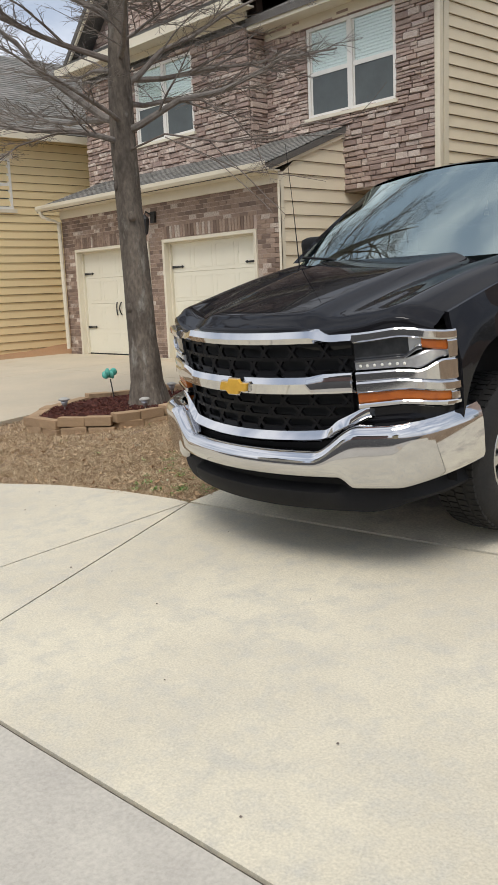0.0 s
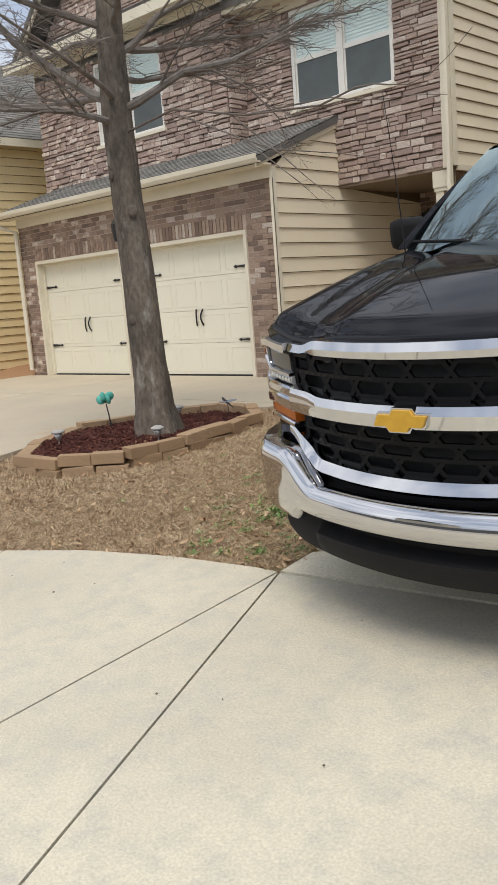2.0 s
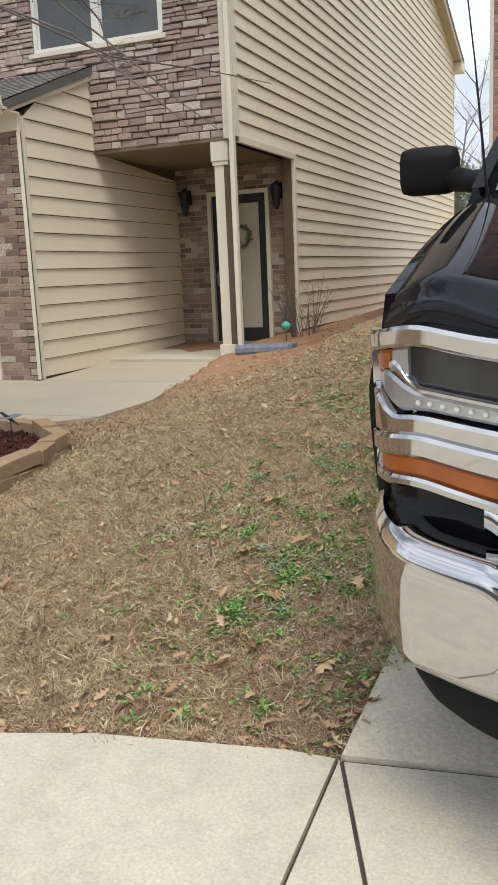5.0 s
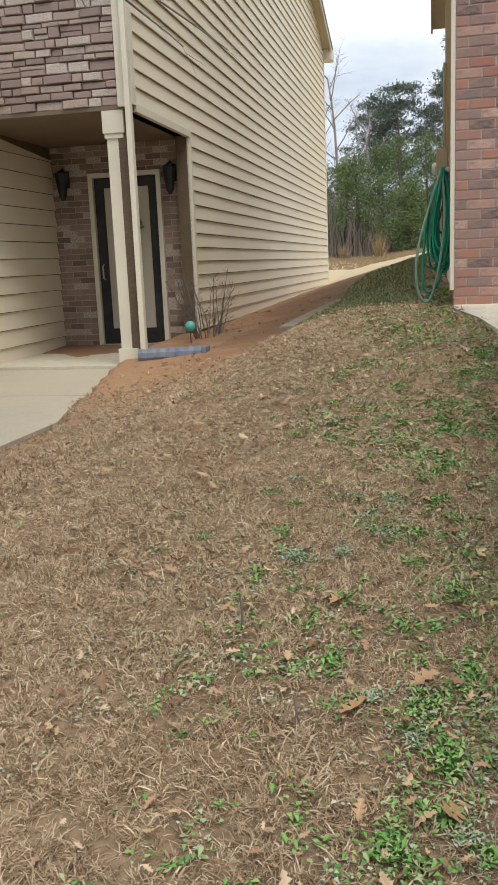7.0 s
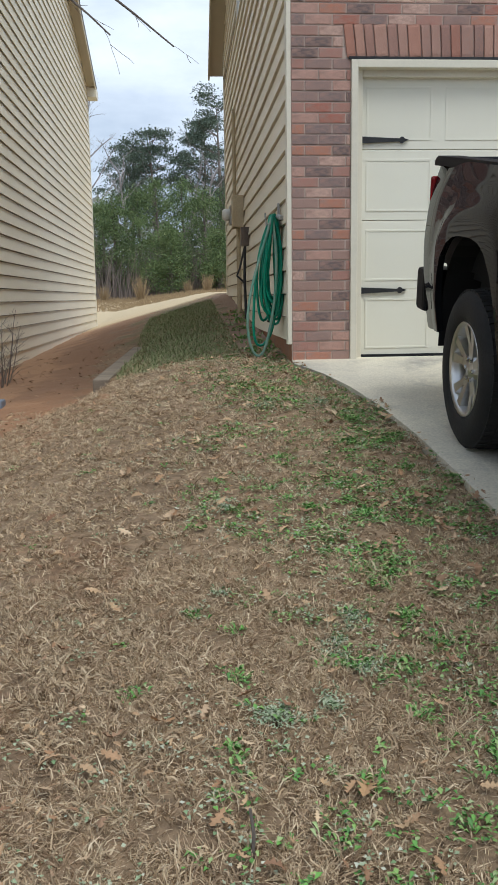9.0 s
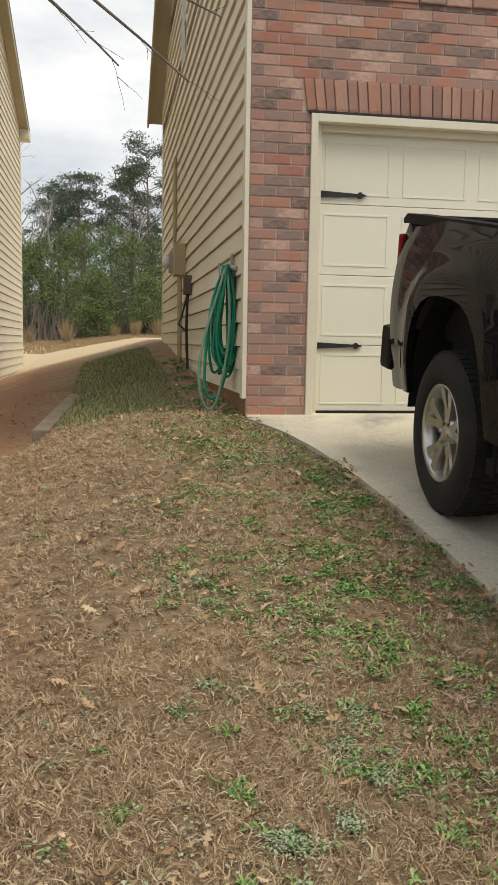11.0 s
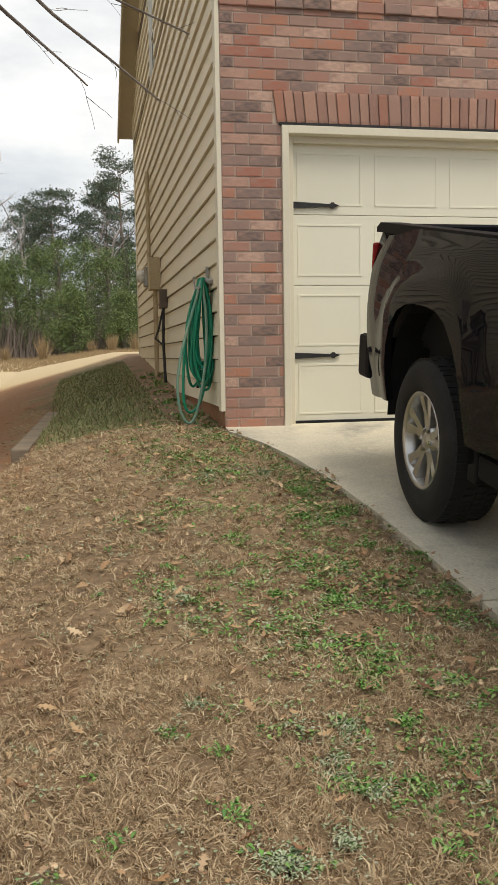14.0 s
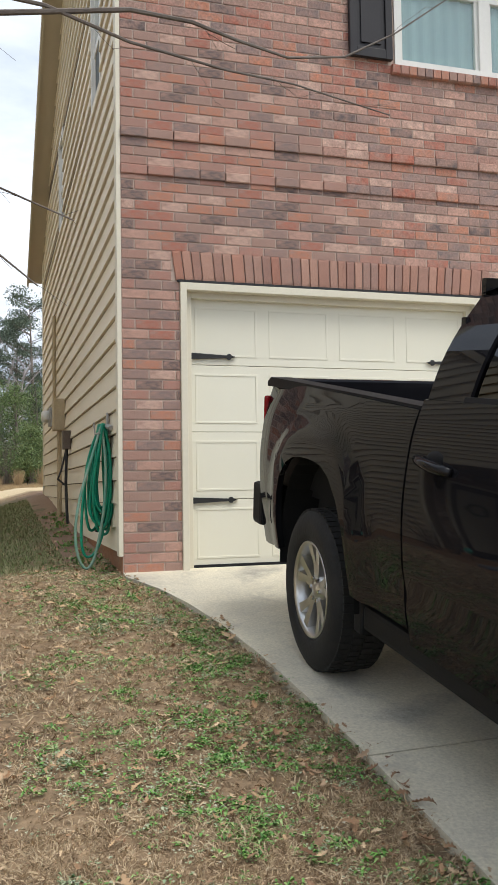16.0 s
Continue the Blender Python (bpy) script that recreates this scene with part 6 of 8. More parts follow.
# ================================================================ yard
GX, GY = np.array(gx), np.array(gy)
ZU = np.array([[ground_z(x, y) + 0.018 * noise.noise((x * 2.1, y * 2.1, 0)) + 0.012 * noise.noise((x * 7, y * 7, 3)) for y in gy] for x in gx])
PV = np.array([[paved(x, y) for y in gy] for x in gx])
rng = np.random.default_rng(7)


def heights(x, y):
    i = np.clip(np.searchsorted(GX, x) - 1, 0, len(GX) - 2)
    j = np.clip(np.searchsorted(GY, y) - 1, 0, len(GY) - 2)
    a, b = (x - GX[i]) / (GX[i + 1] - GX[i]), (y - GY[j]) / (GY[j + 1] - GY[j])
    z = ZU[i, j] * (1 - a) * (1 - b) + ZU[i + 1, j] * a * (1 - b) + ZU[i, j + 1] * (1 - a) * b + ZU[i + 1, j + 1] * a * b
    bare = PV[i, j] & PV[i + 1, j] & PV[i, j + 1] & PV[i + 1, j + 1]
    return z, bare


def tri_object(name, pts, faces, material, label, category, kind="stuff"):
    me = bpy.data.meshes.new(name)
    me.vertices.add(len(pts))
    me.vertices.foreach_set("co", pts.astype(np.float32).ravel())
    n = faces.shape[1]
    me.loops.add(faces.size)
    me.loops.foreach_set("vertex_index", faces.astype(np.int32).ravel())
    me.polygons.add(len(faces))
    me.polygons.foreach_set("loop_start", np.arange(0, faces.size, n, dtype=np.int32))
    me.update(calc_edges=True)
    me.materials.append(material)
    return tagged(new(name, me), label, category, "", kind)


# bed outline round the tree, kept free of grass
BED = [(-2.52, -3.42), (-2.32, -4.0), (-2.26, -4.6), (-2.32, -5.15), (-2.72, -5.52), (-3.25, -5.58), (-3.85, -5.0), (-4.12, -4.4), (-4.02, -3.5), (-3.6, -2.85), (-3.05, -2.95)]
def in_bed(x, y):
    c = np.zeros(len(x), bool)
    for (xa, ya), (xb, yb) in zip(BED, BED[1:] + BED[:1]):
        hit = ((ya > y) != (yb > y)) & (x < (xb - xa) * (y - ya) / (yb - ya + 1e-9) + xa)
        c ^= hit
    return c


def blades(name, count, x0, x1, y0, y1, size, width, material, label, thin):
    x, y = rng.uniform(x0, x1, count), rng.uniform(y0, y1, count)
    z, bare = heights(x, y)
    keep = ~bare & ~in_bed(x, y) & (rng.random(count) < thin(x, y))
    x, y, z = x[keep], y[keep], z[keep]
    n = len(x)
    clump = 0.40 + 1.35 * (0.5 + 0.5 * np.sin(x * 47 + 2.0 * np.sin(y * 31)) * np.sin(y * 43 + 2.2 * np.sin(x * 29))) * rng.random(n)
    ang = rng.uniform(0, 2 * np.pi, n)
    ln = size * clump * rng.uniform(0.6, 1.3, n)
    lean = rng.uniform(0.55, 1.55, n)
    tip = np.stack([x + np.cos(ang) * ln * np.sin(lean), y + np.sin(ang) * ln * np.sin(lean), z + ln * np.cos(lean) + 0.004], 1)
    side = np.stack([-np.sin(ang), np.cos(ang), np.zeros(n)], 1) * width * rng.uniform(0.6, 1.4, n)[:, None]
    base = np.stack([x, y, z - 0.006], 1)
    mid = (base + tip) / 2 + np.stack([np.zeros(n), np.zeros(n), 0.18 * ln], 1)
    pts = np.stack([base - side, base + side, mid + side * 0.8, tip, mid - side * 0.8], 1).reshape(-1, 3)
    k = np.arange(n)[:, None] * 5
    faces = k + np.array([[0, 1, 2, 4]])
    tips = k + np.array([[4, 2, 3]])
    allf = np.concatenate([np.concatenate([faces[:, [0, 1, 2]], faces[:, [0, 2, 3]], tips])])
    return tri_object(name, pts, allf, material, label, "grass")


sm = lambda a, b, v: np.clip((v - a) / (b - a), 0, 1)
lawn_thin = lambda x, y: np.where(y > 0.3, 0.5, 1.0) * (1 - 0.5 * sm(-2.4, -2.9, x) * sm(-3.2, -2.6, y)) * (1 - 0.8 * sm(-1.5, -1.75, x) * sm(0.0, 0.9, y)) * (1 - 0.15 * sm(-1.3, -2.0, x) * sm(-1.9, -0.8, y))
def lumps(x, y, f, seed):
    """Smooth irregular patches, 0 to 1."""
    return 0.5 + 0.25 * (np.sin(f * x + 2.1 * np.sin(0.7 * f * y + seed) + seed) * np.sin(0.9 * f * y + 1.8 * np.sin(0.8 * f * x + 2 * seed))
                         + np.sin(2.3 * f * y + 1.5 * np.sin(1.9 * f * x) + 3 * seed) * np.sin(2.1 * f * x + 1.7 * np.sin(2.6 * f * y + seed))) * 1.0


tone = lambda x, y: np.clip(0.5 + 1.5 * (0.25 * lumps(x, y, 6.0, 2.0) + 0.75 * lumps(x, y, 44.0, 0.4) - 0.5), 0, 1)


def turf(name, tufts, per, material, label, share, wide=0.0017, x0=-3.3, x1=0.56, y0=-6.85, y1=1.1):
    """Matted tufts: arched blades that lean out of a common root."""
    x, y = rng.uniform(x0, x1, tufts), rng.uniform(y0, y1, tufts)
    z, bare = heights(x, y)
    keep = ~bare & ~in_bed(x, y) & (rng.random(tufts) < lawn_thin(x, y) * share(x, y))
    x, y, z = x[keep], y[keep], z[keep]
    big = (0.40 + 1.05 * tone(x, y)) * rng.uniform(0.6, 1.35, len(x))
    tilt, toward = rng.uniform(0, 0.8, len(x)), rng.uniform(0, 2 * np.pi, len(x))
    rx, ry, rz, rb, rt, rw = (np.repeat(v, per) for v in (x, y, z, big, tilt, toward))
    n = len(rx)
    ang = rng.uniform(0, 2 * np.pi, n)
    ln = 0.040 * rb * rng.uniform(0.5, 1.35, n)
    lean = rng.uniform(0.35, 1.5, n)
    d = np.stack([np.cos(ang) * np.sin(lean) + rt * np.cos(rw), np.sin(ang) * np.sin(lean) + rt * np.sin(rw), np.cos(lean)], 1)
    d /= np.linalg.norm(d, axis=1)[:, None]
    root = np.stack([rx + rng.normal(0, 0.009, n) * rb, ry + rng.normal(0, 0.009, n) * rb, rz - 0.004], 1)
    mid = root + d * (ln * 0.55)[:, None]
    bend = np.stack([rng.normal(0, 0.5, n), rng.normal(0, 0.5, n), -rng.uniform(0.1, 1.3, n)], 1)
    tip = mid + (d + 0.8 * bend) * (ln * 0.5)[:, None]
    tip[:, 2] = np.maximum(tip[:, 2], rz + 0.002)
    side = np.cross(d, np.stack([rng.normal(0, 1, n), rng.normal(0, 1, n), rng.normal(0, 0.4, n)], 1))
    side *= (wide * rng.uniform(0.6, 1.5, n) / (np.linalg.norm(side, axis=1) + 1e-6))[:, None]
    pts = np.stack([root - side, root + side, mid + side * 0.9, tip, mid - side * 0.9], 1).reshape(-1, 3)
    k = np.arange(n)[:, None] * 5
    return tri_object(name, pts, np.concatenate([k + np.array([[0, 1, 2]]), k + np.array([[0, 2, 4]]), k + np.array([[4, 2, 3]])]), material, label, "grass")


M_STRAW = mat("pale_straw_grass", (0.6, 0.5, 0.35), None, 0.8, spread=((0.60, 0.465, 0.30), (0.48, 0.355, 0.22), (0.74, 0.615, 0.43), (0.40, 0.29, 0.175), (0.66, 0.53, 0.36)), by="island", grain=0)
M_THATCH = mat("brown_thatch", (0.3, 0.2, 0.13), None, 0.85, spread=((0.34, 0.24, 0.15), (0.24, 0.165, 0.10), (0.44, 0.32, 0.205), (0.19, 0.13, 0.08)), by="island", grain=0)
turf("lawn_grass", 16000, 16, M_STRAW, "matted tufts of pale dormant straw-coloured turf", lambda x, y: 0.04 + 1.3 * tone(x, y))
turf("lawn_grass", 12000, 15, M_BLADE, "matted tufts of dormant tan turf", lambda x, y: 0.35 + 0.9 * tone(x, y))
turf("lawn_thatch", 7000, 12, M_THATCH, "brown dead thatch between the turf tufts", lambda x, y: 1.15 - 0.8 * tone(x, y))
turf("near_grass", 7000, 18, M_STRAW, "thick tufts of pale dormant turf", lambda x, y: 0.04 + 1.3 * tone(x, y), 0.0012, -1.85, 0.5, -6.7, -3.4)
turf("near_grass", 5500, 16, M_BLADE, "thick tufts of dormant tan turf", lambda x, y: 0.35 + 0.9 * tone(x, y), 0.0012, -1.85, 0.5, -6.7, -3.4)
turf("near_thatch", 3500, 12, M_THATCH, "brown dead thatch under the turf", lambda x, y: 1.1 - 0.7 * tone(x, y), 0.0012, -1.85, 0.5, -6.7, -3.4)
blades("far_grass", 26000, -4.4, -2.2, -8.0, -2.2, 0.05, 0.003, M_BLADE, "matted dormant tan turf grass", lambda x, y: 0.9 + 0 * x)
blades("strip_grass", 40000, -1.42, -0.32, 0.9, 9.0, 0.046, 0.003, mat("olive_grass", (0.1, 0.1, 0.05), None, 0.8, spread=((0.20, 0.27, 0.11), (0.34, 0.31, 0.17), (0.16, 0.25, 0.09), (0.42, 0.36, 0.21)), by="island", grain=0), "rough olive winter grass between the houses", lambda x, y: 0.8 + 0 * x)


def leaf_quads(cx, cy, cz, count, rmin, rmax, width, rise, spread):
    """Rosettes of pointed leaves round the given centres."""
    n = len(cx)
    c = np.repeat(np.stack([cx, cy, cz], 1), count, 0)
    m = len(c)
    a = rng.uniform(0, 2 * np.pi, m)
    c = c + np.stack([rng.normal(0, spread, m), rng.normal(0, spread, m), np.zeros(m)], 1)
    r = rng.uniform(rmin, rmax, m)
    d = np.stack([np.cos(a), np.sin(a), np.zeros(m)], 1)
    s = np.stack([-np.sin(a), np.cos(a), np.zeros(m)], 1) * (width * r)[:, None]
    up = np.stack([np.zeros(m), np.zeros(m), r * rng.uniform(0.1, rise, m)], 1)
    p0 = c + np.array([0, 0, 0.004])
    p1 = c + d * (r * 0.55)[:, None] + up
    p2 = c + d * r[:, None] + up * rng.uniform(0.5, 1.1, m)[:, None]
    pts = np.stack([p0, p1 + s, p2, p1 - s], 1).reshape(-1, 3)
    k = np.arange(m)[:, None] * 4
    return pts, np.concatenate([k + np.array([[0, 1, 2]]), k + np.array([[0, 2, 3]])])


def scatter(n, fx):
    """Points on the lawn, thinned by a density."""
    x, y = rng.uniform(-2.6, 0.52, n * 8), rng.uniform(-6.5, 1.0, n * 8)
    z, bare = heights(x, y)
    patch = 0.5 + 0.5 * np.sin(3.1 * x + 4 * np.sin(1.7 * y)) * np.sin(2.7 * y + 3 * np.sin(2.3 * x))
    ok = ~bare & (rng.random(len(x)) < fx(x, y) * (0.15 + 1.2 * patch ** 2))
    return x[ok][:n], y[ok][:n], z[ok][:n] + 0.012


weedy = lambda x, y: (sm(-1.0, 0.0, x) ** 1.2 + 0.012) * (0.2 + 0.8 * sm(-6.2, -5.4, y))
x, y, z = scatter(1700, weedy)
pts, fc = leaf_quads(x, y, z, 12, 0.007, 0.024, 0.30, 0.9, 0.020)
tri_object("green_weeds", pts, fc, M_WEED, "small bright green weed rosettes in the turf", "weeds")
x, y, z = scatter(800, lambda x, y: sm(-1.4, -0.2, x) * 0.7 * sm(-6.3, -5.3, y))
pts, fc = leaf_quads(x, y, z, 14, 0.005, 0.016, 0.45, 0.9, 0.032)
tri_object("pale_weeds", pts, fc, M_PALE, "pale grey-green mat of tiny weeds", "weeds")


def weed_patches(name, patches, leaf, material, label, dense):
    """Irregular colonies of leafy rosettes: (x, y, radius)."""
    px, py = [], []
    for wx, wy, wr in patches:
        n = max(5, int(dense * (wr / 0.06) ** 2))
        a, r = rng.uniform(0, 2 * np.pi, n), wr * np.abs(rng.normal(0, 0.62, n))
        r *= 0.75 + 0.4 * np.sin(3 * a + wx * 40)
        px.append(wx + r * np.cos(a) * 1.15)
        py.append(wy + r * np.sin(a) * 1.5)
    px, py = np.concatenate(px), np.concatenate(py)
    z, bare = heights(px, py)
    px, py, z = px[~bare], py[~bare], z[~bare]
    p_, f_ = leaf_quads(px, py, z + 0.012, 10, leaf * 0.35, leaf, 0.25, 1.1, leaf * 0.8)
    tri_object(name, p_, f_, material, label, "weeds")


weed_patches("weed_colonies", [(-0.03, -0.63, .09), (-0.45, -0.76, .07), (0.16, -1.59, .13), (-0.34, -2.28, .08), (-0.06, -2.66, .07), (0.26, -2.47, .08), (-0.30, -2.98, .08), (-0.06, -3.04, .10), (-0.27, -3.31, .06),
                               (-0.13, -3.67, .08), (-0.12, -3.94, .09), (-0.81, -3.87, .04), (-0.68, -3.98, .04), (-0.04, -4.10, .07), (-0.38, -4.18, .08), (-0.19, -4.21, .08), (-0.68, -4.26, .06), (-0.99, -4.28, .04),
                               (-0.20, -4.45, .07), (0.32, -3.07, .09), (0.43, -2.66, .08), (0.02, -2.05, .09), (0.30, -1.95, .07)], 0.021, M_WEED, "leafy bright green weed colonies in the turf", 10)
weed_patches("weed_colonies", [(-0.61, -2.97, .04), (-0.20, -3.62, .07), (-0.71, -4.58, .04), (-0.40, -4.72, .06), (-0.49, -4.90, .05), (-0.40, -5.06, .07), (-0.21, -4.87, .06), (-0.05, -4.66, .09), (-0.03, -5.08, .08),
                               (-0.36, -5.29, .05), (-0.16, -5.26, .08), (-0.11, -5.46, .08), (-0.20, -5.72, .09), (-0.13, -5.64, .04), (-0.01, -5.71, .05), (0.16, -5.45, .08), (0.25, -4.85, .08), (0.28, -4.1, .08),
                               (0.30, -6.15, .05), (-0.30, -6.28, .05), (-0.12, -6.33, .05), (0.12, -6.25, .04)], 0.025, M_WEED, "leafy bright green weed colonies in the turf", 8)
weed_patches("pale_colonies", [(-0.34, -1.28, .09), (-0.66, -2.95, .06), (-0.30, -3.91, .07), (-0.60, -4.44, .09), (-0.45, -4.40, .06), (-0.72, -3.74, .04), (-0.30, -4.22, .06), (-0.29, -5.23, .05), (-0.38, -4.09, .07),
                               (-0.17, -5.38, .05), (-0.05, -5.67, .06), (0.05, -1.2, .08)], 0.017, M_PALE, "pale grey-green weed mats in the turf", 26)


def oak_leaf(size):
    """A lobed, curled leaf: outline points and faces."""
    half = [(0.0, 0.03), (0.14, 0.16), (0.24, 0.07), (0.38, 0.27), (0.50, 0.09), (0.64, 0.30), (0.76, 0.10), (0.88, 0.16), (1.0, 0.0)]
    curl, fold = random.uniform(-1.4, 2.2), random.uniform(-0.3, 0.8)
    v, f = [], []
    for u, w in half:
        lift = curl * (u - 0.5) ** 2 * 0.55
        for sgn in (-1, 0, 1):
            v.append(Vector((u - 0.5, sgn * w, lift + fold * abs(sgn) * w)) * size)
    for k in range(len(half) - 1):
        a = 3 * k
        f += [(a, a + 3, a + 4, a + 1), (a + 1, a + 4, a + 5, a + 2)]
    return v, f


M_LEAF_DARK = mat("dark_leaf_litter", (0.3, 0.2, 0.1), None, 0.75, spread=((0.26, 0.145, 0.08), (0.36, 0.225, 0.13), (0.17, 0.09, 0.05), (0.46, 0.32, 0.20)), by="island", grain=0.2)


def litter(name, places, smin, smax, label, material=M_LEAF_I):
    vs, fs = [], []
    for x, y, z in places:
        v, f = oak_leaf(random.uniform(smin, smax))
        m = Matrix.Translation((x, y, z + 0.018)) @ Euler((random.uniform(-.5, .5), random.uniform(-.5, .5), random.uniform(0, 6.3))).to_matrix().to_4x4()
        s = len(vs)
        vs += [m @ p for p in v]
        fs += [tuple(s + i for i in q) for q in f]
    return tagged(raw(name, vs, fs, material), label, "leaves", kind="stuff")


x, y, z = scatter(850, lambda x, y: 0.2 + 0.4 * sm(-1.0, 0.1, x))
litter("fallen_leaves", list(zip(x, y, z)), 0.02, 0.062, "curled brown oak leaves scattered on the lawn")
x, y, z = scatter(2600, lambda x, y: 0.55 + 0.3 * sm(-1.0, 0.1, x))
litter("leaf_bits", list(zip(x, y, z)), 0.012, 0.032, "small broken brown leaf bits among the turf")
x, y, z = scatter(130, lambda x, y: 1.6 * (np.exp(-((x + 0.55) / 0.09) ** 2 - ((y + 5.30) / 0.12) ** 2) + np.exp(-((x + 0.26) / 0.12) ** 2 - ((y + 5.55) / 0.16) ** 2) + np.exp(-((x + 0.73) / 0.07) ** 2 - ((y + 3.79) / 0.12) ** 2) + np.exp(-((x + 0.56) / 0.07) ** 2 - ((y + 4.04) / 0.1) ** 2)))
litter("leaf_cluster", list(zip(x, y, z + 0.012)), 0.04, 0.085, "clusters of curled tan oak leaves on the turf")
x, y, z = scatter(420, lambda x, y: (sm(-0.1, 0.2, x) * np.exp(-((y + 3.6) / 0.55) ** 2)) * 2.5)
litter("leaf_pile", list(zip(x, y, z + rng.uniform(0, 0.05, len(x)))), 0.035, 0.068, "drift of dark brown leaves at the driveway's edge", M_LEAF_DARK)
x = rng.uniform(-1.2, 0.45, 60)
y = np.interp(x, [p[0] for p in FRONT_EDGE], [p[1] for p in FRONT_EDGE]) + rng.uniform(0.0, 0.25, 60)
litter("edge_leaves", list(zip(x, y, heights(x, y)[0])), 0.03, 0.06, "small brown leaves along the pavement's edge")
# larger pale leaves that catch the eye
for lx, ly, ls in ((-0.08, -5.62, 0.11), (0.18, -5.42, 0.10), (-0.32, -5.3, 0.10), (-0.42, -4.75, 0.09), (0.24, -6.0, 0.11), (-0.15, -5.15, 0.09), (-0.9, -4.45, 0.08)):
    v, f = oak_leaf(ls)
    ob = raw("fallen_leaf", v, f, M_LEAF)
    ob.matrix_basis = Matrix.Translation((lx, ly, float(heights(np.array([lx]), np.array([ly]))[0][0]) + 0.03)) @ Euler((random.uniform(-.5, .5), random.uniform(-.4, .4), random.uniform(0, 6))).to_matrix().to_4x4()
    tagged(ob, "curled tan oak leaf lying on the turf", "leaf", "large fallen leaves")
# pale specks of grit on the concrete
vs, fs = [], []
for k in range(16):
    x, y = random.uniform(-1.0, 3.2), random.uniform(-8.4, -6.6)
    zg_ = drive_z(y) + 0.001
    s = len(vs)
    r = random.uniform(0.003, 0.007)
    vs += [(x - r, y - r * .7, zg_), (x + r, y - r, zg_), (x + r * .6, y + r, zg_), (x, y, zg_ + r)]
    fs += [(s, s + 1, s + 3), (s + 1, s + 2, s + 3), (s + 2, s, s + 3)]
tagged(raw("grit", vs, fs, M_TWIG), "dark specks of grit and leaf bits on concrete", "grit", kind="stuff")

# sticks that stand in the turf
for sx, sy, sh in ((-0.70, -4.90, 0.11), (-0.46, -5.36, 0.09)):
    z = float(heights(np.array([sx]), np.array([sy]))[0][0])
    bm = bmesh.new()
    tube(bm, [(sx, sy, z - 0.02), (sx + 0.003, sy, z + sh * 0.5), (sx - 0.004, sy + 0.004, z + sh)], [0.0045, 0.004, 0.0035], 6)
    solid("stick", bm, M_TWIG, "short dark stick standing in the turf", "stick", group="sticks")


# ---------------------------------------------------------------- tree in its bed
def limb(bm, p0, d, length, r0, r1, level, droop, twist, segs=5, sides=6):
    pts, p = [Vector(p0)], Vector(p0)
    d = Vector(d).normalized()
    for k in range(segs):
        d = (d + Vector((random.uniform(-1, 1), random.uniform(-1, 1), random.uniform(-1, 1))) * twist + Vector((0, 0, droop))).normalized()
        p = p + d * (length / segs)
        pts.append(p.copy())
    tube(bm, pts, [r0 + (r1 - r0) * k / segs for k in range(segs + 1)], sides, False)
    return pts


def branch(bm, pts, r, level, counts, scale):
    """Side shoots along a limb, and twigs on them."""
    n = counts[0]
    for k in range(n):
        t = 0.18 + 0.82 * (k + random.random()) / n
        i = min(int(t * (len(pts) - 1)), len(pts) - 2)
        p = pts[i].lerp(pts[i + 1], t * (len(pts) - 1) - i)
        ax = (pts[i + 1] - pts[i]).normalized()
        side = ax.cross(Vector((0, 0, 1)))
        side = side.normalized() if side.length > 0.01 else Vector((1, 0, 0))
        d = ax * 0.8 + side * random.choice((-1, 1)) * random.uniform(0.5, 1.0) + Vector((0, 0, random.uniform(-0.25, 0.45)))
        ln = scale * random.uniform(0.5, 1.1) * (1.15 - 0.6 * t)
        q = limb(bm, p, d, ln, r * 0.5 * (1.1 - 0.5 * t), min(0.0026, r * 0.25), level, -0.02, 0.16, 4, 4 if level == 0 else 3)
        if len(counts) > 1:
            branch(bm, q, max(min(0.004, r), r * 0.42), level + 1, counts[1:], scale * 0.45)


tree = thing("tree", "leafless tree with grey bark and spreading twigs in a mulch bed", "tree")
TX, TY = -3.02, -4.28
trunk_pts = [(TX + 0.05, TY, -0.80), (TX + 0.05, TY, -0.68), (TX + 0.03, TY, -0.45), (TX + 0.01, TY, 0.0), (TX - 0.02, TY, 0.7), (TX - 0.07, TY - 0.01, 1.4), (TX - 0.11, TY, 2.1), (TX - 0.10, TY, 2.8), (TX - 0.07, TY + 0.02, 3.6), (TX - 0.05, TY, 4.6), (TX, TY, 5.8), (TX + 0.03, TY, 7.2)]
bm = bmesh.new()
tube(bm, trunk_pts, [0.27, 0.215, 0.18, 0.158, 0.145, 0.138, 0.138, 0.118, 0.100, 0.08, 0.05, 0.015], 20)
for v in bm.verts:
    a = math.atan2(v.co.y - TY, v.co.x - TX)
    rr = 0.012 * noise.noise((v.co.x * 6, v.co.y * 6, v.co.z * 2.2))
    rr += (0.05 * math.cos(5 * a + 1) * smoothstep(-0.3, -0.75, v.co.z))
    v.co.x += math.cos(a) * rr
    v.co.y += math.sin(a) * rr
bmesh.ops.subdivide_edges(bm, edges=bm.edges[:], cuts=1, smooth=0.4)
for v in bm.verts:
    a = math.atan2(v.co.y - TY, v.co.x - TX)
    rr = 0.010 * noise.noise((v.co.x * 16, v.co.y * 16, v.co.z * 7))
    v.co.x += math.cos(a) * rr
    v.co.y += math.sin(a) * rr
part("trunk", bm, M_BARK, tree, smooth=True)
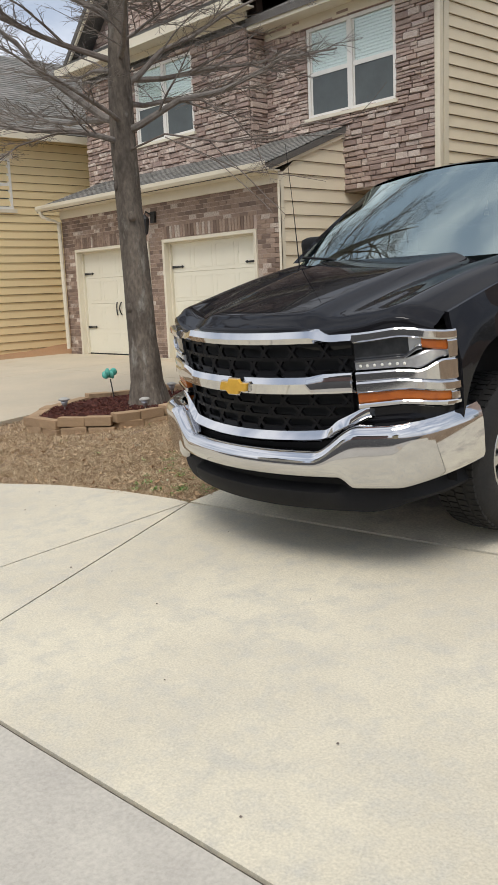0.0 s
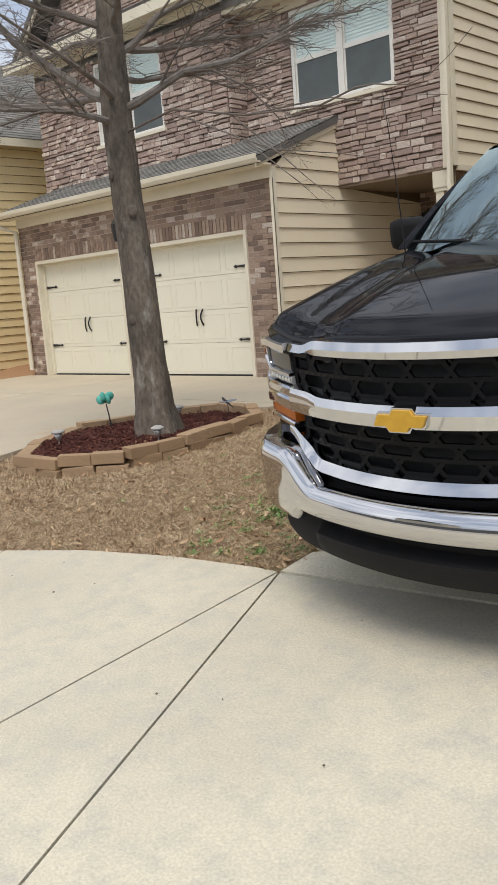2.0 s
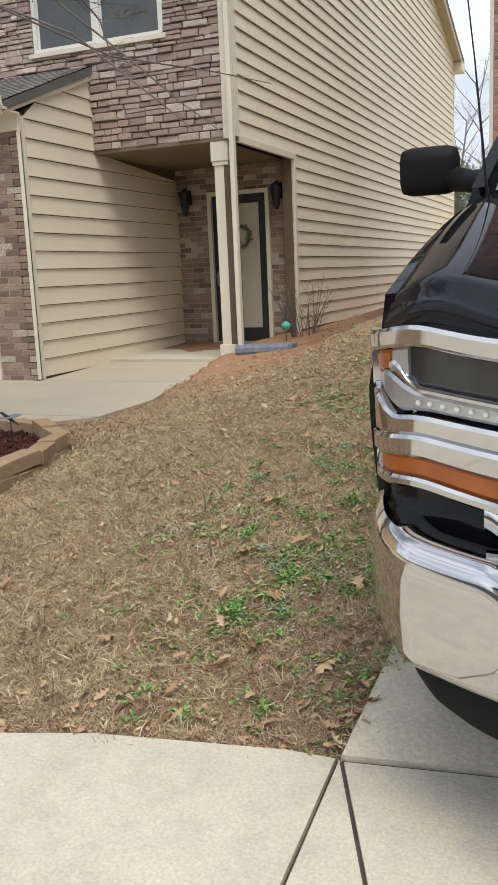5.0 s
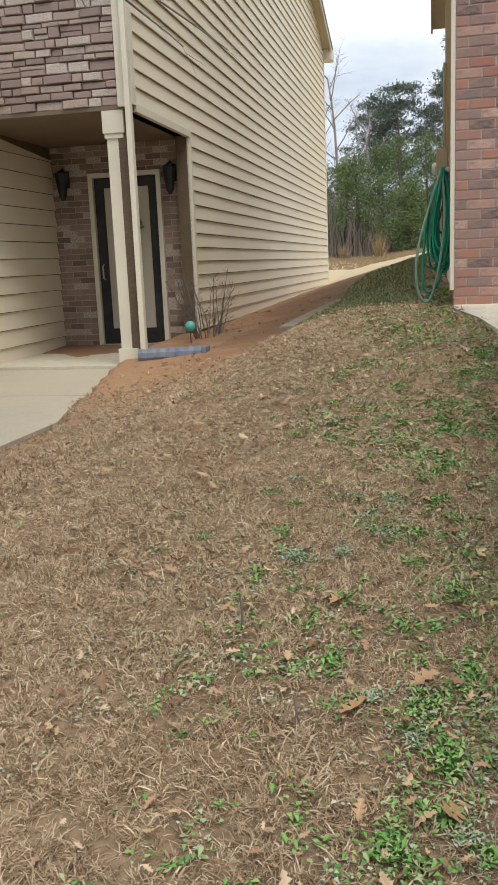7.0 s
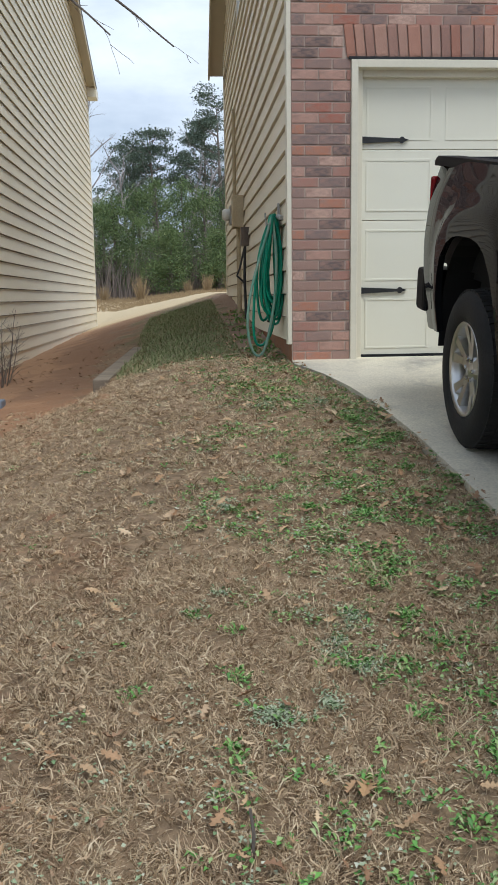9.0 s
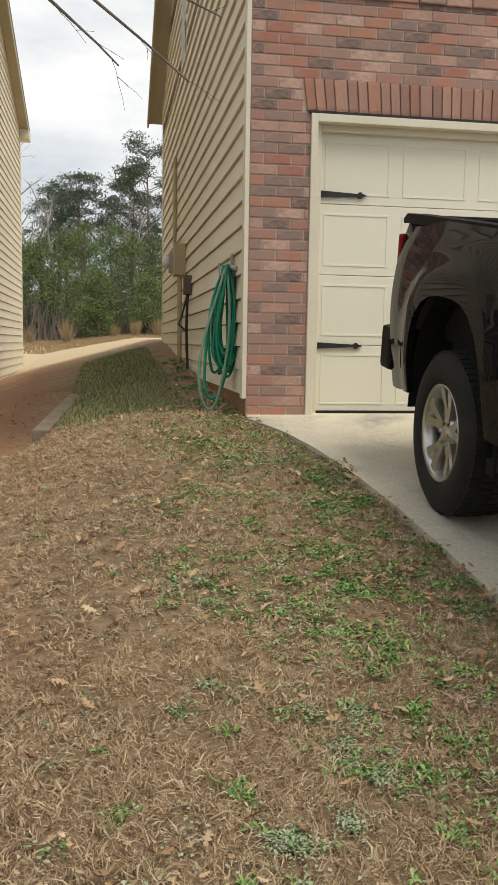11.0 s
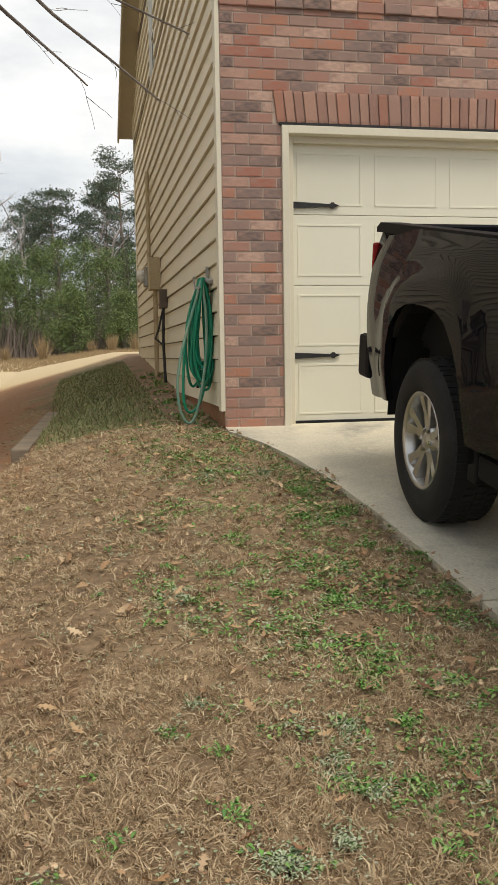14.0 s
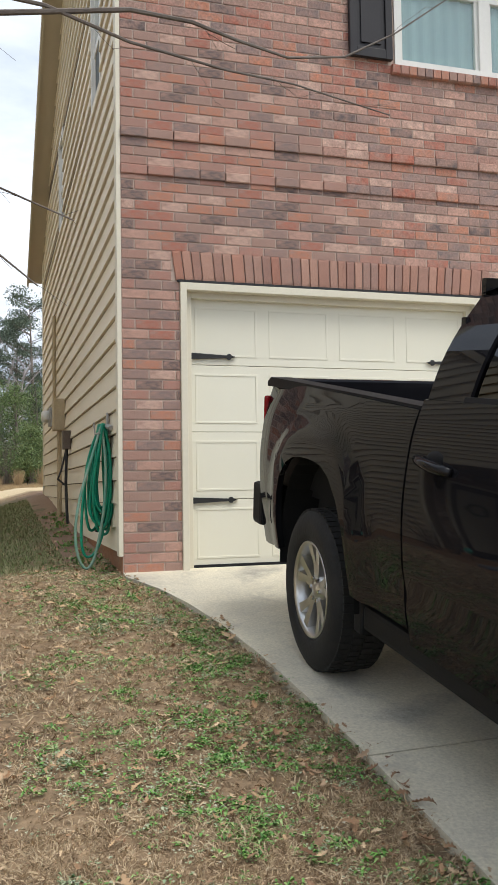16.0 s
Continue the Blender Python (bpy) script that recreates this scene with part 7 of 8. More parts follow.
# knots where lower limbs were cut
for kz, ka in ((1.05, 2.6), (0.35, -1.2), (1.3, -0.6), (0.6, 0.4), (1.62, -2.0)):
    bm = bmesh.new()
    bmesh.ops.create_uvsphere(bm, u_segments=10, v_segments=6, radius=1, matrix=Matrix.LocRotScale((TX - 0.04 + 0.15 * math.cos(ka), TY + 0.15 * math.sin(ka), kz), Euler((0, 0, ka)), (0.022, 0.045, 0.055)))
    part("knot", bm, M_BARK, tree, smooth=True)
random.seed(21)
for k in range(22):
    z = 2.1 + 0.19 * k + random.uniform(-0.05, 0.05)
    a = k * 2.399 + 0.7
    if z < 2.7 and math.cos(a) > 0.25:
        continue
    ln = 2.75 - 0.42 * max(0, z - 2.2) + random.uniform(-0.3, 0.3)
    el = 0.16 + 0.13 * max(0, z - 2) if k > 3 else random.uniform(0.02, 0.2)
    if math.cos(a) > 0.2 and z < 3.2:
        ln *= 0.45
    r = max(0.013, 0.044 - 0.006 * (z - 2)) * (0.5 if math.cos(a) > 0.2 and z < 3.4 else 0.9)
    bm = bmesh.new()
    ctr = Vector((TX - 0.1, TY, z))
    q = limb(bm, ctr, (math.cos(a), math.sin(a), el), ln, r, 0.006, 0, 0.012, 0.10, 9, 7)
    branch(bm, q, r, 0, (11, 8, 4) if z < 4 else (8, 5, 2), 0.95)
    part("limb", bm, M_GREYTWIG if k % 2 else M_TWIG, tree)
# main limbs of the lower crown: (across, up, back) from the fork
across, back = Vector((0.67, 0.74, 0)), Vector((-0.74, 0.67, 0))
for run, r in (([(0, 0, 0), (-.2, .08, .1), (-.47, .28, .15), (-.87, .59, .2), (-1.1, .9, .2), (-1.5, 1.2, .3), (-2.0, 1.5, .4)], 0.050),
               ([(0, -.1, 0), (.2, -.04, -.1), (.6, .18, -.1), (1.06, .26, -.1), (1.38, .41, 0), (1.7, .6, .1), (2.3, .7, .2)], 0.045),
               ([(0, .35, 0), (.2, .5, .1), (.43, .75, .2), (.75, .9, .3), (1.1, 1.1, .3), (1.5, 1.3, .4), (2.2, 1.6, .5)], 0.036),
               ([(0, -.2, 0), (-.2, -.16, -.2), (-.5, -.1, -.3), (-.9, -.13, -.5), (-1.4, .0, -.6), (-2.1, -.12, -.8)], 0.036),
               ([(0, .95, 0), (-.15, 1.1, 0), (-.5, 1.25, -.1), (-1.0, 1.6, -.2), (-1.6, 1.9, -.3)], 0.036),
               ([(.6, .18, -.1), (.85, .14, -.3), (1.15, -.05, -.4), (1.38, -.3, -.4), (1.46, -.58, -.4)], 0.014),
               ([(-.3, -.12, -.2), (-.6, -.16, -.5), (-.95, -.3, -.7), (-1.3, -.55, -.8)], 0.016),
               ([(0, .55, 0), (-.15, .62, .4), (-.4, .75, .9), (-.7, .8, 1.5), (-1.0, .9, 2.0)], 0.034),
               ([(0, .2, 0), (.2, .25, .4), (.5, .4, .9), (.9, .5, 1.3), (1.2, .7, 1.8)], 0.034),
               ([(0, .6, 0), (.1, .7, -.3), (.2, .95, -.8), (.5, 1.2, -1.3), (.7, 1.5, -1.8)], 0.034),
               ([(0, .0, 0), (-.1, .05, -.4), (-.4, .2, -.9), (-.6, .25, -1.4), (-1.0, .5, -1.7)], 0.030)):
    v = [Vector((TX - 0.1, TY, 2.27)) + across * a + back * d + Vector((0, 0, b)) for a, b, d in run]
    n = len(v)
    bm = bmesh.new()
    tube(bm, v, [r * (1 - 0.82 * k / (n - 1)) for k in range(n)], 8, False)
    branch(bm, v, r * 0.6, 0, (10, 7, 4), 1.0 if r > 0.02 else 0.5)
    part("limb", bm, M_GREYTWIG if r > 0.02 else M_TWIG, tree)
for pts in ([(TX - 0.05, TY, 1.98), (-2.3, -4.36, 2.03), (-1.6, -4.27, 1.86), (-0.914, -4.2, 1.80), (-0.594, -4.2, 1.855), (-0.431, -4.2, 1.846), (-0.309, -4.2, 1.814), (-0.166, -4.2, 1.785), (0.0, -4.2, 1.809), (0.156, -4.2, 1.898), (0.32, -4.2, 2.02)],
            [(-1.6, -4.27, 1.86), (-0.806, -4.2, 1.835), (-0.595, -4.2, 1.77), (-0.341, -4.2, 1.729), (-0.151, -4.2, 1.714), (0.132, -4.2, 1.66)],
            [(-2.3, -4.36, 2.0), (-1.6, -4.3, 1.68), (-1.154, -4.2, 1.298), (-1.095, -4.2, 1.249), (-1.035, -4.2, 1.199), (-0.986, -4.2, 1.153)],
            [(-1.75, -4.28, 1.9), (-1.3, -4.22, 1.52), (-1.057, -4.2, 1.304), (-0.923, -4.2, 1.205), (-0.825, -4.2, 1.127)],
            [(-2.2, -4.3, 1.95), (-1.5, -4.1, 1.6), (-1.0, -3.9, 1.5), (-0.7, -3.8, 1.42)]):
    bm = bmesh.new()
    v = [Vector(p) for p in pts]
    n = len(v)
    tube(bm, v, [(0.0095 if n > 8 else 0.005) * (1 - k / n) ** 1.4 + 0.0015 for k in range(n)], 6, False)
    branch(bm, v, 0.0022, 1, (4, 1), 0.22)
    part("limb", bm, M_TWIG, tree)

bed = thing("garden_bed", "mulched tree bed ringed with tan concrete edging blocks", "garden bed")
mul = bmesh.new()
c = Vector((sum(p[0] for p in BED) / len(BED), sum(p[1] for p in BED) / len(BED), 0))
ring = [mul.verts.new((p[0], p[1], -0.745)) for p in BED]
mid_r = [mul.verts.new((c.x + (p[0] - c.x) * 0.6, c.y + (p[1] - c.y) * 0.6, -0.715)) for p in BED]
ctr = mul.verts.new((c.x, c.y, -0.69))
for k in range(len(BED)):
    j = (k + 1) % len(BED)
    mul.faces.new((ring[k], ring[j], mid_r[j], mid_r[k]))
    mul.faces.new((mid_r[k], mid_r[j], ctr))
bmesh.ops.recalc_face_normals(mul, faces=mul.faces)
part("soil", mul, M_CLAY, bed)
x, y = rng.uniform(-4.2, -2.2, 9000), rng.uniform(-5.6, -2.8, 9000)
keep = in_bed(c.x + (x - c.x) * 1.06, c.y + (y - c.y) * 1.06)
x, y = x[keep], y[keep]
vs, fs = [], []
v8 = [Vector((a, b, d)) for a in (-.5, .5) for b in (-.5, .5) for d in (-.5, .5)]
f6 = [(0, 1, 3, 2), (4, 6, 7, 5), (0, 4, 5, 1), (2, 3, 7, 6), (0, 2, 6, 4), (1, 5, 7, 3)]
for a, b in zip(x, y):
    rr = math.hypot(a - c.x, b - c.y)
    m = Matrix.Translation((a, b, -0.727 + 0.035 * max(0, 1 - rr) + random.uniform(-0.01, 0.02))) @ Euler((random.uniform(-.7, .7), random.uniform(-.7, .7), random.uniform(0, 6.3))).to_matrix().to_4x4() @ Matrix.Diagonal((random.uniform(0.025, 0.07), random.uniform(0.008, 0.02), 0.008, 1))
    s = len(vs)
    vs += [m @ p for p in v8]
    fs += [tuple(s + i for i in q) for q in f6]
raw("mulch", vs, fs, M_MULCH, bed)["kind"] = "stuff"
# edging blocks: a double course, slightly out of line
unit = bmesh.new()
box(unit, -0.5, 0.5, -0.5, 0.5, 0, 1, 0.05)
ume = bpy.data.meshes.new("edging_block")
unit.to_mesh(ume)
unit.free()
ume.materials.append(M_BEDSTONE)
random.seed(5)
for (xa, ya), (xb, yb) in zip(BED, BED[1:] + BED[:1]):
    L = math.hypot(xb - xa, yb - ya)
    n = max(1, round(L / 0.30))
    for k in range(n):
        for row in (0, 1):
            t = (k + 0.5 + 0.12 * row) / n
            ob = new("edging_block", ume)
            ob.parent = bed
            gz = float(heights(np.array([xa]), np.array([ya]))[0][0])
            ob.matrix_basis = Matrix.Translation((xa + (xb - xa) * t, ya + (yb - ya) * t, gz - 0.03 + 0.092 * row + random.uniform(-0.008, 0.008))) @ Euler((random.uniform(-.05, .05), random.uniform(-.04, .04), math.atan2(yb - ya, xb - xa) + random.uniform(-.08, .08))).to_matrix().to_4x4() @ Matrix.Diagonal((L / n * 0.97, 0.125, 0.09, 1))


def solar_light(x, y, z):
    s = thing("solar_light", "small solar path light with a clear cone in mulch", "garden light", group="solar lights in the bed", at=(x, y, z))
    bm = bmesh.new()
    tube(bm, [(0, 0, -0.06), (0, 0, 0.08)], 0.006, 6)
    part("stake", bm, M_GREYBOX, s)
    bm = bmesh.new()
    tube(bm, [(0, 0, 0.05), (0, 0, 0.12)], [0.02, 0.045], 12)
    part("lens", bm, M_LED, s, smooth=True)
    bm = bmesh.new()
    tube(bm, [(0, 0, 0.12), (0, 0, 0.135), (0, 0, 0.15)], [0.062, 0.058, 0.03], 14)
    part("cap", bm, M_GREYBOX, s, smooth=True)
for p in ((-2.62, -4.58, -0.72), (-3.45, -5.05, -0.72), (-3.5, -3.55, -0.71)):
    solar_light(*p)
# dragonfly ornament
dg = thing("dragonfly_stake", "dark metal dragonfly ornament on a garden stake", "ornament", at=(-3.1, -3.22, -0.72))
bm = bmesh.new()
tube(bm, [(0, 0, -0.02), (0, 0, 0.14)], 0.004, 5)
part("stake", bm, M_IRON, dg)
bm = bmesh.new()
tube(bm, [(-0.10, 0.03, 0.19), (-0.02, 0.0, 0.16), (0.03, -0.01, 0.14), (0.09, -0.02, 0.11)], [0.012, 0.016, 0.009, 0.005], 7)
part("body", bm, M_IRON, dg)
for s in (-1, 1):
    for o in (0.0, 0.035):
        bm = prism(bmesh.new(), [(-0.03 + o, 0, 0.16), (-0.05 + o, s * 0.06, 0.165), (-0.03 + o, s * 0.115, 0.17), (0.0 + o, s * 0.10, 0.165), (-0.005 + o, 0, 0.155)], (0, 0, 0.004))
        part("wing", bm, M_BLUE, dg)
# teal flower stake
fs_ = thing("flower_stake", "teal glass flower ornament on a dark stake", "ornament", at=(-3.85, -4.15, -0.72))
bm = bmesh.new()
tube(bm, [(0, 0, 0), (-0.02, 0, 0.12), (-0.05, 0, 0.24)], 0.007, 6)
part("stem", bm, M_IRON, fs_)
for k in range(6):
    a = k * math.pi / 3
    bm = bmesh.new()
    bmesh.ops.create_uvsphere(bm, u_segments=8, v_segments=6, radius=1, matrix=Matrix.LocRotScale((-0.06 + 0.045 * math.cos(a), 0.045 * math.sin(a), 0.29 + 0.03 * (k % 2)), Euler((0.3, 0.4, a)), (0.045, 0.022, 0.05)))
    part("petal", bm, M_TEAL, fs_, smooth=True)

# ---------------------------------------------------------------- between the houses
def timber(pts, w, h, label):
    (xa, ya, za), (xb, yb, zb) = pts
    bm = bmesh.new()
    L = math.dist(pts[0], pts[1])
    box(bm, 0, L, -w / 2, w / 2, -h, 0, 0.012)
    ob = solid("landscape_timber", bm, M_TIMBER, label, "timber", group="landscape timbers")
    ob.matrix_basis = Matrix.Translation(pts[0]) @ Euler((0, -math.atan2(zb - za, math.hypot(xb - xa, yb - ya)), math.atan2(yb - ya, xb - xa))).to_matrix().to_4x4()
timber([(-1.54, 0.85, -0.185), (-1.37, 4.05, -0.085)], 0.14, 0.14, "weathered grey landscape timber holding the upper lawn")
timber([(-1.565, 0.80, -0.328), (-1.395, 4.0, -0.228)], 0.15, 0.14, "weathered grey landscape timber half sunk in clay")
timber([(-2.75, 3.45, -0.50), (-2.35, 3.75, -0.47)], 0.09, 0.07, "short brown edging timber by the shrub bed")
timber([(-3.32, 1.30, -0.645), (-2.5, 1.36, -0.60)], 0.05, 0.06, "thin brown edging board by the walk")

shrub = thing("shrub", "small leafless brown shrub beside the porch", "shrub")
random.seed(9)
for k in range(26):
    a = random.uniform(0, 6.3)
    bm = bmesh.new()
    q = limb(bm, (-2.92 + 0.1 * math.cos(a), 3.15 + 0.22 * math.sin(a), -0.56), (0.35 * math.cos(a), 0.5 * math.sin(a), 1), random.uniform(0.55, 1.0), 0.009, 0.002, 0, 0.0, 0.15, 5, 4)
    branch(bm, q, 0.005, 1, (6, 2), 0.25)
    part("stem", bm, M_TWIG, shrub)
orb = thing("globe_stake", "mint-green glass globe on a thin stake", "ornament", at=(-2.98, 2.55, -0.55))
bm = bmesh.new()
tube(bm, [(0, 0, -0.02), (0, 0, 0.22)], 0.005, 6)
part("stake", bm, M_IRON, orb)
bm = bmesh.new()
bmesh.ops.create_uvsphere(bm, u_segments=16, v_segments=10, radius=0.062, matrix=Matrix.Translation((0, 0, 0.27)))
part("globe", bm, M_TEAL, orb, smooth=True)

# garden hose on its hanger
hose = thing("garden_hose", "coiled green garden hose hanging on a wall hanger", "hose")
random.seed(4)
def loop(y, top, bottom, left, right, lean):
    pts = []
    for k in range(33):
        a = 2 * math.pi * k / 32
        s = math.sin(a)
        zz = (top + bottom) / 2 + (top - bottom) / 2 * math.cos(a)
        belly = (0.5 - 0.5 * math.cos(a)) ** 0.7
        mid_x = -0.085 + (left + right) / 2 * belly
        half = 0.028 + (right - left) / 2 * belly
        pts.append((mid_x + half * s + 0.01 * math.sin(3 * a + y * 40), y + lean * belly + 0.012 * math.cos(2 * a + lean * 90), zz))
    return pts
hose_rows = [(0.50, 1.13, 0.10, -0.20, -0.02, -0.04, M_HOSE), (0.53, 1.14, 0.30, -0.15, 0.00, 0.02, M_HOSE), (0.42, 1.12, 0.02, -0.25, -0.05, -0.07, M_HOSE_PALE)]
hose_rows += [(random.uniform(0.41, 0.61), random.uniform(1.10, 1.15), random.uniform(0.26, 0.50), random.uniform(-0.11, -0.03), random.uniform(0.01, 0.06), random.uniform(-0.05, 0.05), M_HOSE) for k in range(13)]
for y, t, b, l, r, ln, m in hose_rows:
    bm = bmesh.new()
    tube(bm, loop(y, t, b, l, r, ln), 0.0115, 7, False)
    part("hose_loop", bm, m, hose, smooth=True)
hg = thing("hose_hanger", "grey metal hose hanger fixed to tan siding", "hose hanger")
part("back_plate", boxes((-0.035, -0.018, 0.60, 0.66, 0.82, 1.24), bevel=0.004), M_GREYBOX, hg)
bm = bmesh.new()
tube(bm, [(-0.03, 0.36, 1.10), (-0.05, 0.42, 1.115), (-0.055, 0.5, 1.12), (-0.05, 0.6, 1.115), (-0.03, 0.66, 1.10)], 0.02, 8)
tube(bm, [(-0.12, 0.38, 1.06), (-0.14, 0.5, 1.06), (-0.12, 0.64, 1.06)], 0.008, 6)
tube(bm, [(-0.03, 0.5, 1.06), (-0.14, 0.5, 1.06), (-0.15, 0.5, 1.15)], 0.008, 6)
part("cradle", bm, M_GREYBOX, hg)
tap = thing("outdoor_tap", "dark brass outdoor tap low on the wall", "tap")
bm = bmesh.new()
tube(bm, [(-0.01, 0.72, 0.34), (-0.09, 0.72, 0.34), (-0.11, 0.72, 0.28)], 0.014, 7)
part("spout", bm, M_IRON, tap)
bm = bmesh.new()
tube(bm, [(-0.06, 0.72, 0.35), (-0.06, 0.72, 0.40)], [0.006, 0.03], 8)
part("wheel_handle", bm, M_IRON, tap)

# meter, boxes and conduit on the side wall
mt = thing("electric_meter", "grey utility meter on tan siding", "meter")
part("meter_base", boxes((-0.13, -0.015, 6.0, 6.3, 1.52, 1.78), bevel=0.01), M_GREYBOX, mt)
bm = bmesh.new()
tube(bm, [(-0.12, 6.15, 1.66), (-0.20, 6.15, 1.66), (-0.23, 6.15, 1.66)], [0.085, 0.085, 0.06], 16)
part("meter_dome", bm, M_WHITEPVC, mt, smooth=True)
bm = bmesh.new()
tube(bm, [(-0.05, 6.15, 1.78), (-0.05, 6.15, 3.1)], 0.025, 8)
part("riser", bm, M_TANBOX, mt)
ub = thing("utility_box", "tan painted utility box on tan siding", "utility box")
part("box_body", boxes((-0.16, -0.015, 4.78, 5.06, 1.38, 1.78), bevel=0.01), M_TANBOX, ub)
bm = bmesh.new()
tube(bm, [(-0.08, 4.92, 1.38), (-0.08, 4.92, 0.15)], 0.03, 8)
part("conduit", bm, M_TANBOX, ub)
M_BROWNBOX = mat("brown_box", (0.16, 0.12, 0.09), (0.11, 0.085, 0.065), 0.6, 5, 60)
u2 = thing("disconnect_box", "small dark brown cable box on tan siding", "utility box")
part("box_body", boxes((-0.11, -0.015, 3.97, 4.12, 1.10, 1.32), bevel=0.01), M_BROWNBOX, u2)
bm = bmesh.new()
tube(bm, [(-0.06, 4.05, 1.10), (-0.07, 4.05, 0.7), (-0.05, 4.06, 0.1)], 0.018, 7)
tube(bm, [(-0.06, 4.10, 1.10), (-0.12, 4.12, 0.85), (-0.16, 4.1, 0.75), (-0.08, 4.1, 0.68)], 0.012, 6)
part("cable", bm, M_IRON, u2)
spots = [(random.uniform(-2.9, -1.62), random.uniform(0.1, 5.5)) for k in range(260)]
litter("clay_litter", [(a, b, float(heights(np.array([a]), np.array([b]))[0][0])) for a, b in spots], 0.02, 0.06, "brown leaf bits and bark scattered on red clay", M_LEAF_DARK)
# low weeds along the footing
x, y = rng.uniform(-0.28, -0.03, 70), rng.uniform(0.15, 5.5, 70)
pts, fc = leaf_quads(x, y, heights(x, y)[0] + 0.01, 12, 0.012, 0.042, 0.22, 1.2, 0.03)
tri_object("footing_weeds", pts, fc, M_WEED, "dark green weeds along the house footing", "weeds")
litter("footing_leaves", [(a, b, float(heights(np.array([a]), np.array([b]))[0][0])) for a, b in [(random.uniform(-0.5, -0.05), random.uniform(0.2, 6)) for k in range(120)]], 0.03, 0.07, "brown leaf litter along the footing")

# ================================================================ woods behind the houses
def needle_crown(name, parent, centres, radii, count, size, material, tier=0.7):
    """Many small needle clumps round the given limb ends."""
    c = np.repeat(np.array(centres), count, 0)
    r = np.repeat(np.array(radii), count)
    m = len(c)
    p = c + rng.normal(0, 1, (m, 3)) * (r * 0.55)[:, None] * np.array([1, 1, tier])
    a, b = rng.normal(0, 1, (m, 3)), rng.normal(0, 1, (m, 3))
    a *= (size * rng.uniform(0.6, 1.4, m) / np.linalg.norm(a, axis=1))[:, None]
    b *= (size * 0.5 * rng.uniform(0.6, 1.4, m) / np.linalg.norm(b, axis=1))[:, None]
    pts = np.stack([p - a, p + b, p + a, p - b * 0.6], 1).reshape(-1, 3)
    k = np.arange(m)[:, None] * 4
    ob = tri_object(name, pts, np.concatenate([k + np.array([[0, 1, 2]]), k + np.array([[0, 2, 3]])]), material, "", "", "")
    ob.parent = parent
    return ob


def young_pine(x, y, h, w):
    z0 = ground_z(x, y)
    t = thing("pine_tree", "young dense green pine at the edge of the woods", "tree", group="young pines")
    bm = bmesh.new()
    tube(bm, [(x, y, z0 - 0.2), (x + 0.1, y, z0 + h * 0.5), (x, y, z0 + h)], [0.12, 0.07, 0.02], 6)
    cs, rs = [], []
    for k in range(70):
        f = random.uniform(0.10, 1.0)
        rad = w * (1.08 - f) ** 0.7 * random.uniform(0.35, 1.0)
        a = random.uniform(0, 6.3)
        cs.append((x + rad * math.cos(a), y + rad * math.sin(a), z0 + h * f))
        rs.append(0.42)
        if k % 3 == 0:
            tube(bm, [(x, y, z0 + h * f * 0.93), cs[-1]], [0.025, 0.008], 4, False)
    part("trunk", bm, M_TWIG, t)
    needle_crown("crown", t, cs, rs, 120, 0.062, M_TREEGREEN)


def tall_pine(x, y, h, w, first):
    z0 = ground_z(x, y)
    t = thing("pine_tree", "tall dark pine with an open layered crown", "tree", group="tall pines")
    bm = bmesh.new()
    lean = random.uniform(-0.4, 0.4)
    tube(bm, [(x, y, z0 - 0.2), (x + lean * 0.5, y, z0 + h * 0.5), (x + lean, y, z0 + h * 0.97)], [0.17, 0.11, 0.012], 7)
    cs, rs = [], []
    for k in range(46):
        f = first + (1 - first) * (k / 45) + random.uniform(-0.02, 0.02)
        g_ = (f - first) / (1 - first)
        rad = w * (0.55 + 0.6 * math.sin(math.pi * min(1, g_ * 0.85 + 0.12))) * random.uniform(0.25, 1.0)
        a = random.uniform(0, 6.3)
        e = (x + lean * f + rad * math.cos(a), y + rad * math.sin(a), z0 + h * f + 0.25 * rad)
        tube(bm, [(x + lean * f, y, z0 + h * f - 0.2 * rad), e], [0.035, 0.01], 4, False)
        for q in range(2):
            cs.append((e[0] + random.uniform(-.4, .4), e[1] + random.uniform(-.4, .4), e[2] + random.uniform(-.1, .25)))
            rs.append(random.uniform(0.4, 0.65))
    part("trunk", bm, M_TWIG, t)
    needle_crown("crown", t, cs, rs, 105, 0.085, M_PINEHAZE, 0.38)


M_GREYWOOD = mat("grey_bare_wood", (0.36, 0.33, 0.32), (0.27, 0.245, 0.24), 0.9, 3, 30, 0.2)
def bare_tree(x, y, h, spread):
    z0 = ground_z(x, y)
    t = thing("bare_tree", "leafless grey deciduous tree at the wood's edge", "tree", group="bare trees")
    bm = bmesh.new()
    q = limb(bm, (x, y, z0 - 0.2), (random.uniform(-.08, .08), 0, 1), h * 0.8, 0.14, 0.04, 0, 0.01, 0.06, 8, 6)
    part("trunk", bm, M_GREYWOOD, t)
    bm = bmesh.new()
    for k in range(13):
        f = 0.35 + 0.65 * k / 12
        i = min(int(f * 8), 7)
        p = q[i].lerp(q[i + 1], f * 8 - i)
        a = k * 2.4
        s = limb(bm, p, (math.cos(a), math.sin(a), 1.1), spread * random.uniform(0.7, 1.1), 0.05, 0.014, 0, 0.02, 0.13, 6, 4)
        branch(bm, s, 0.026, 1, (6, 4), spread * 0.5)
    part("crown", bm, M_GREYWOOD, t)


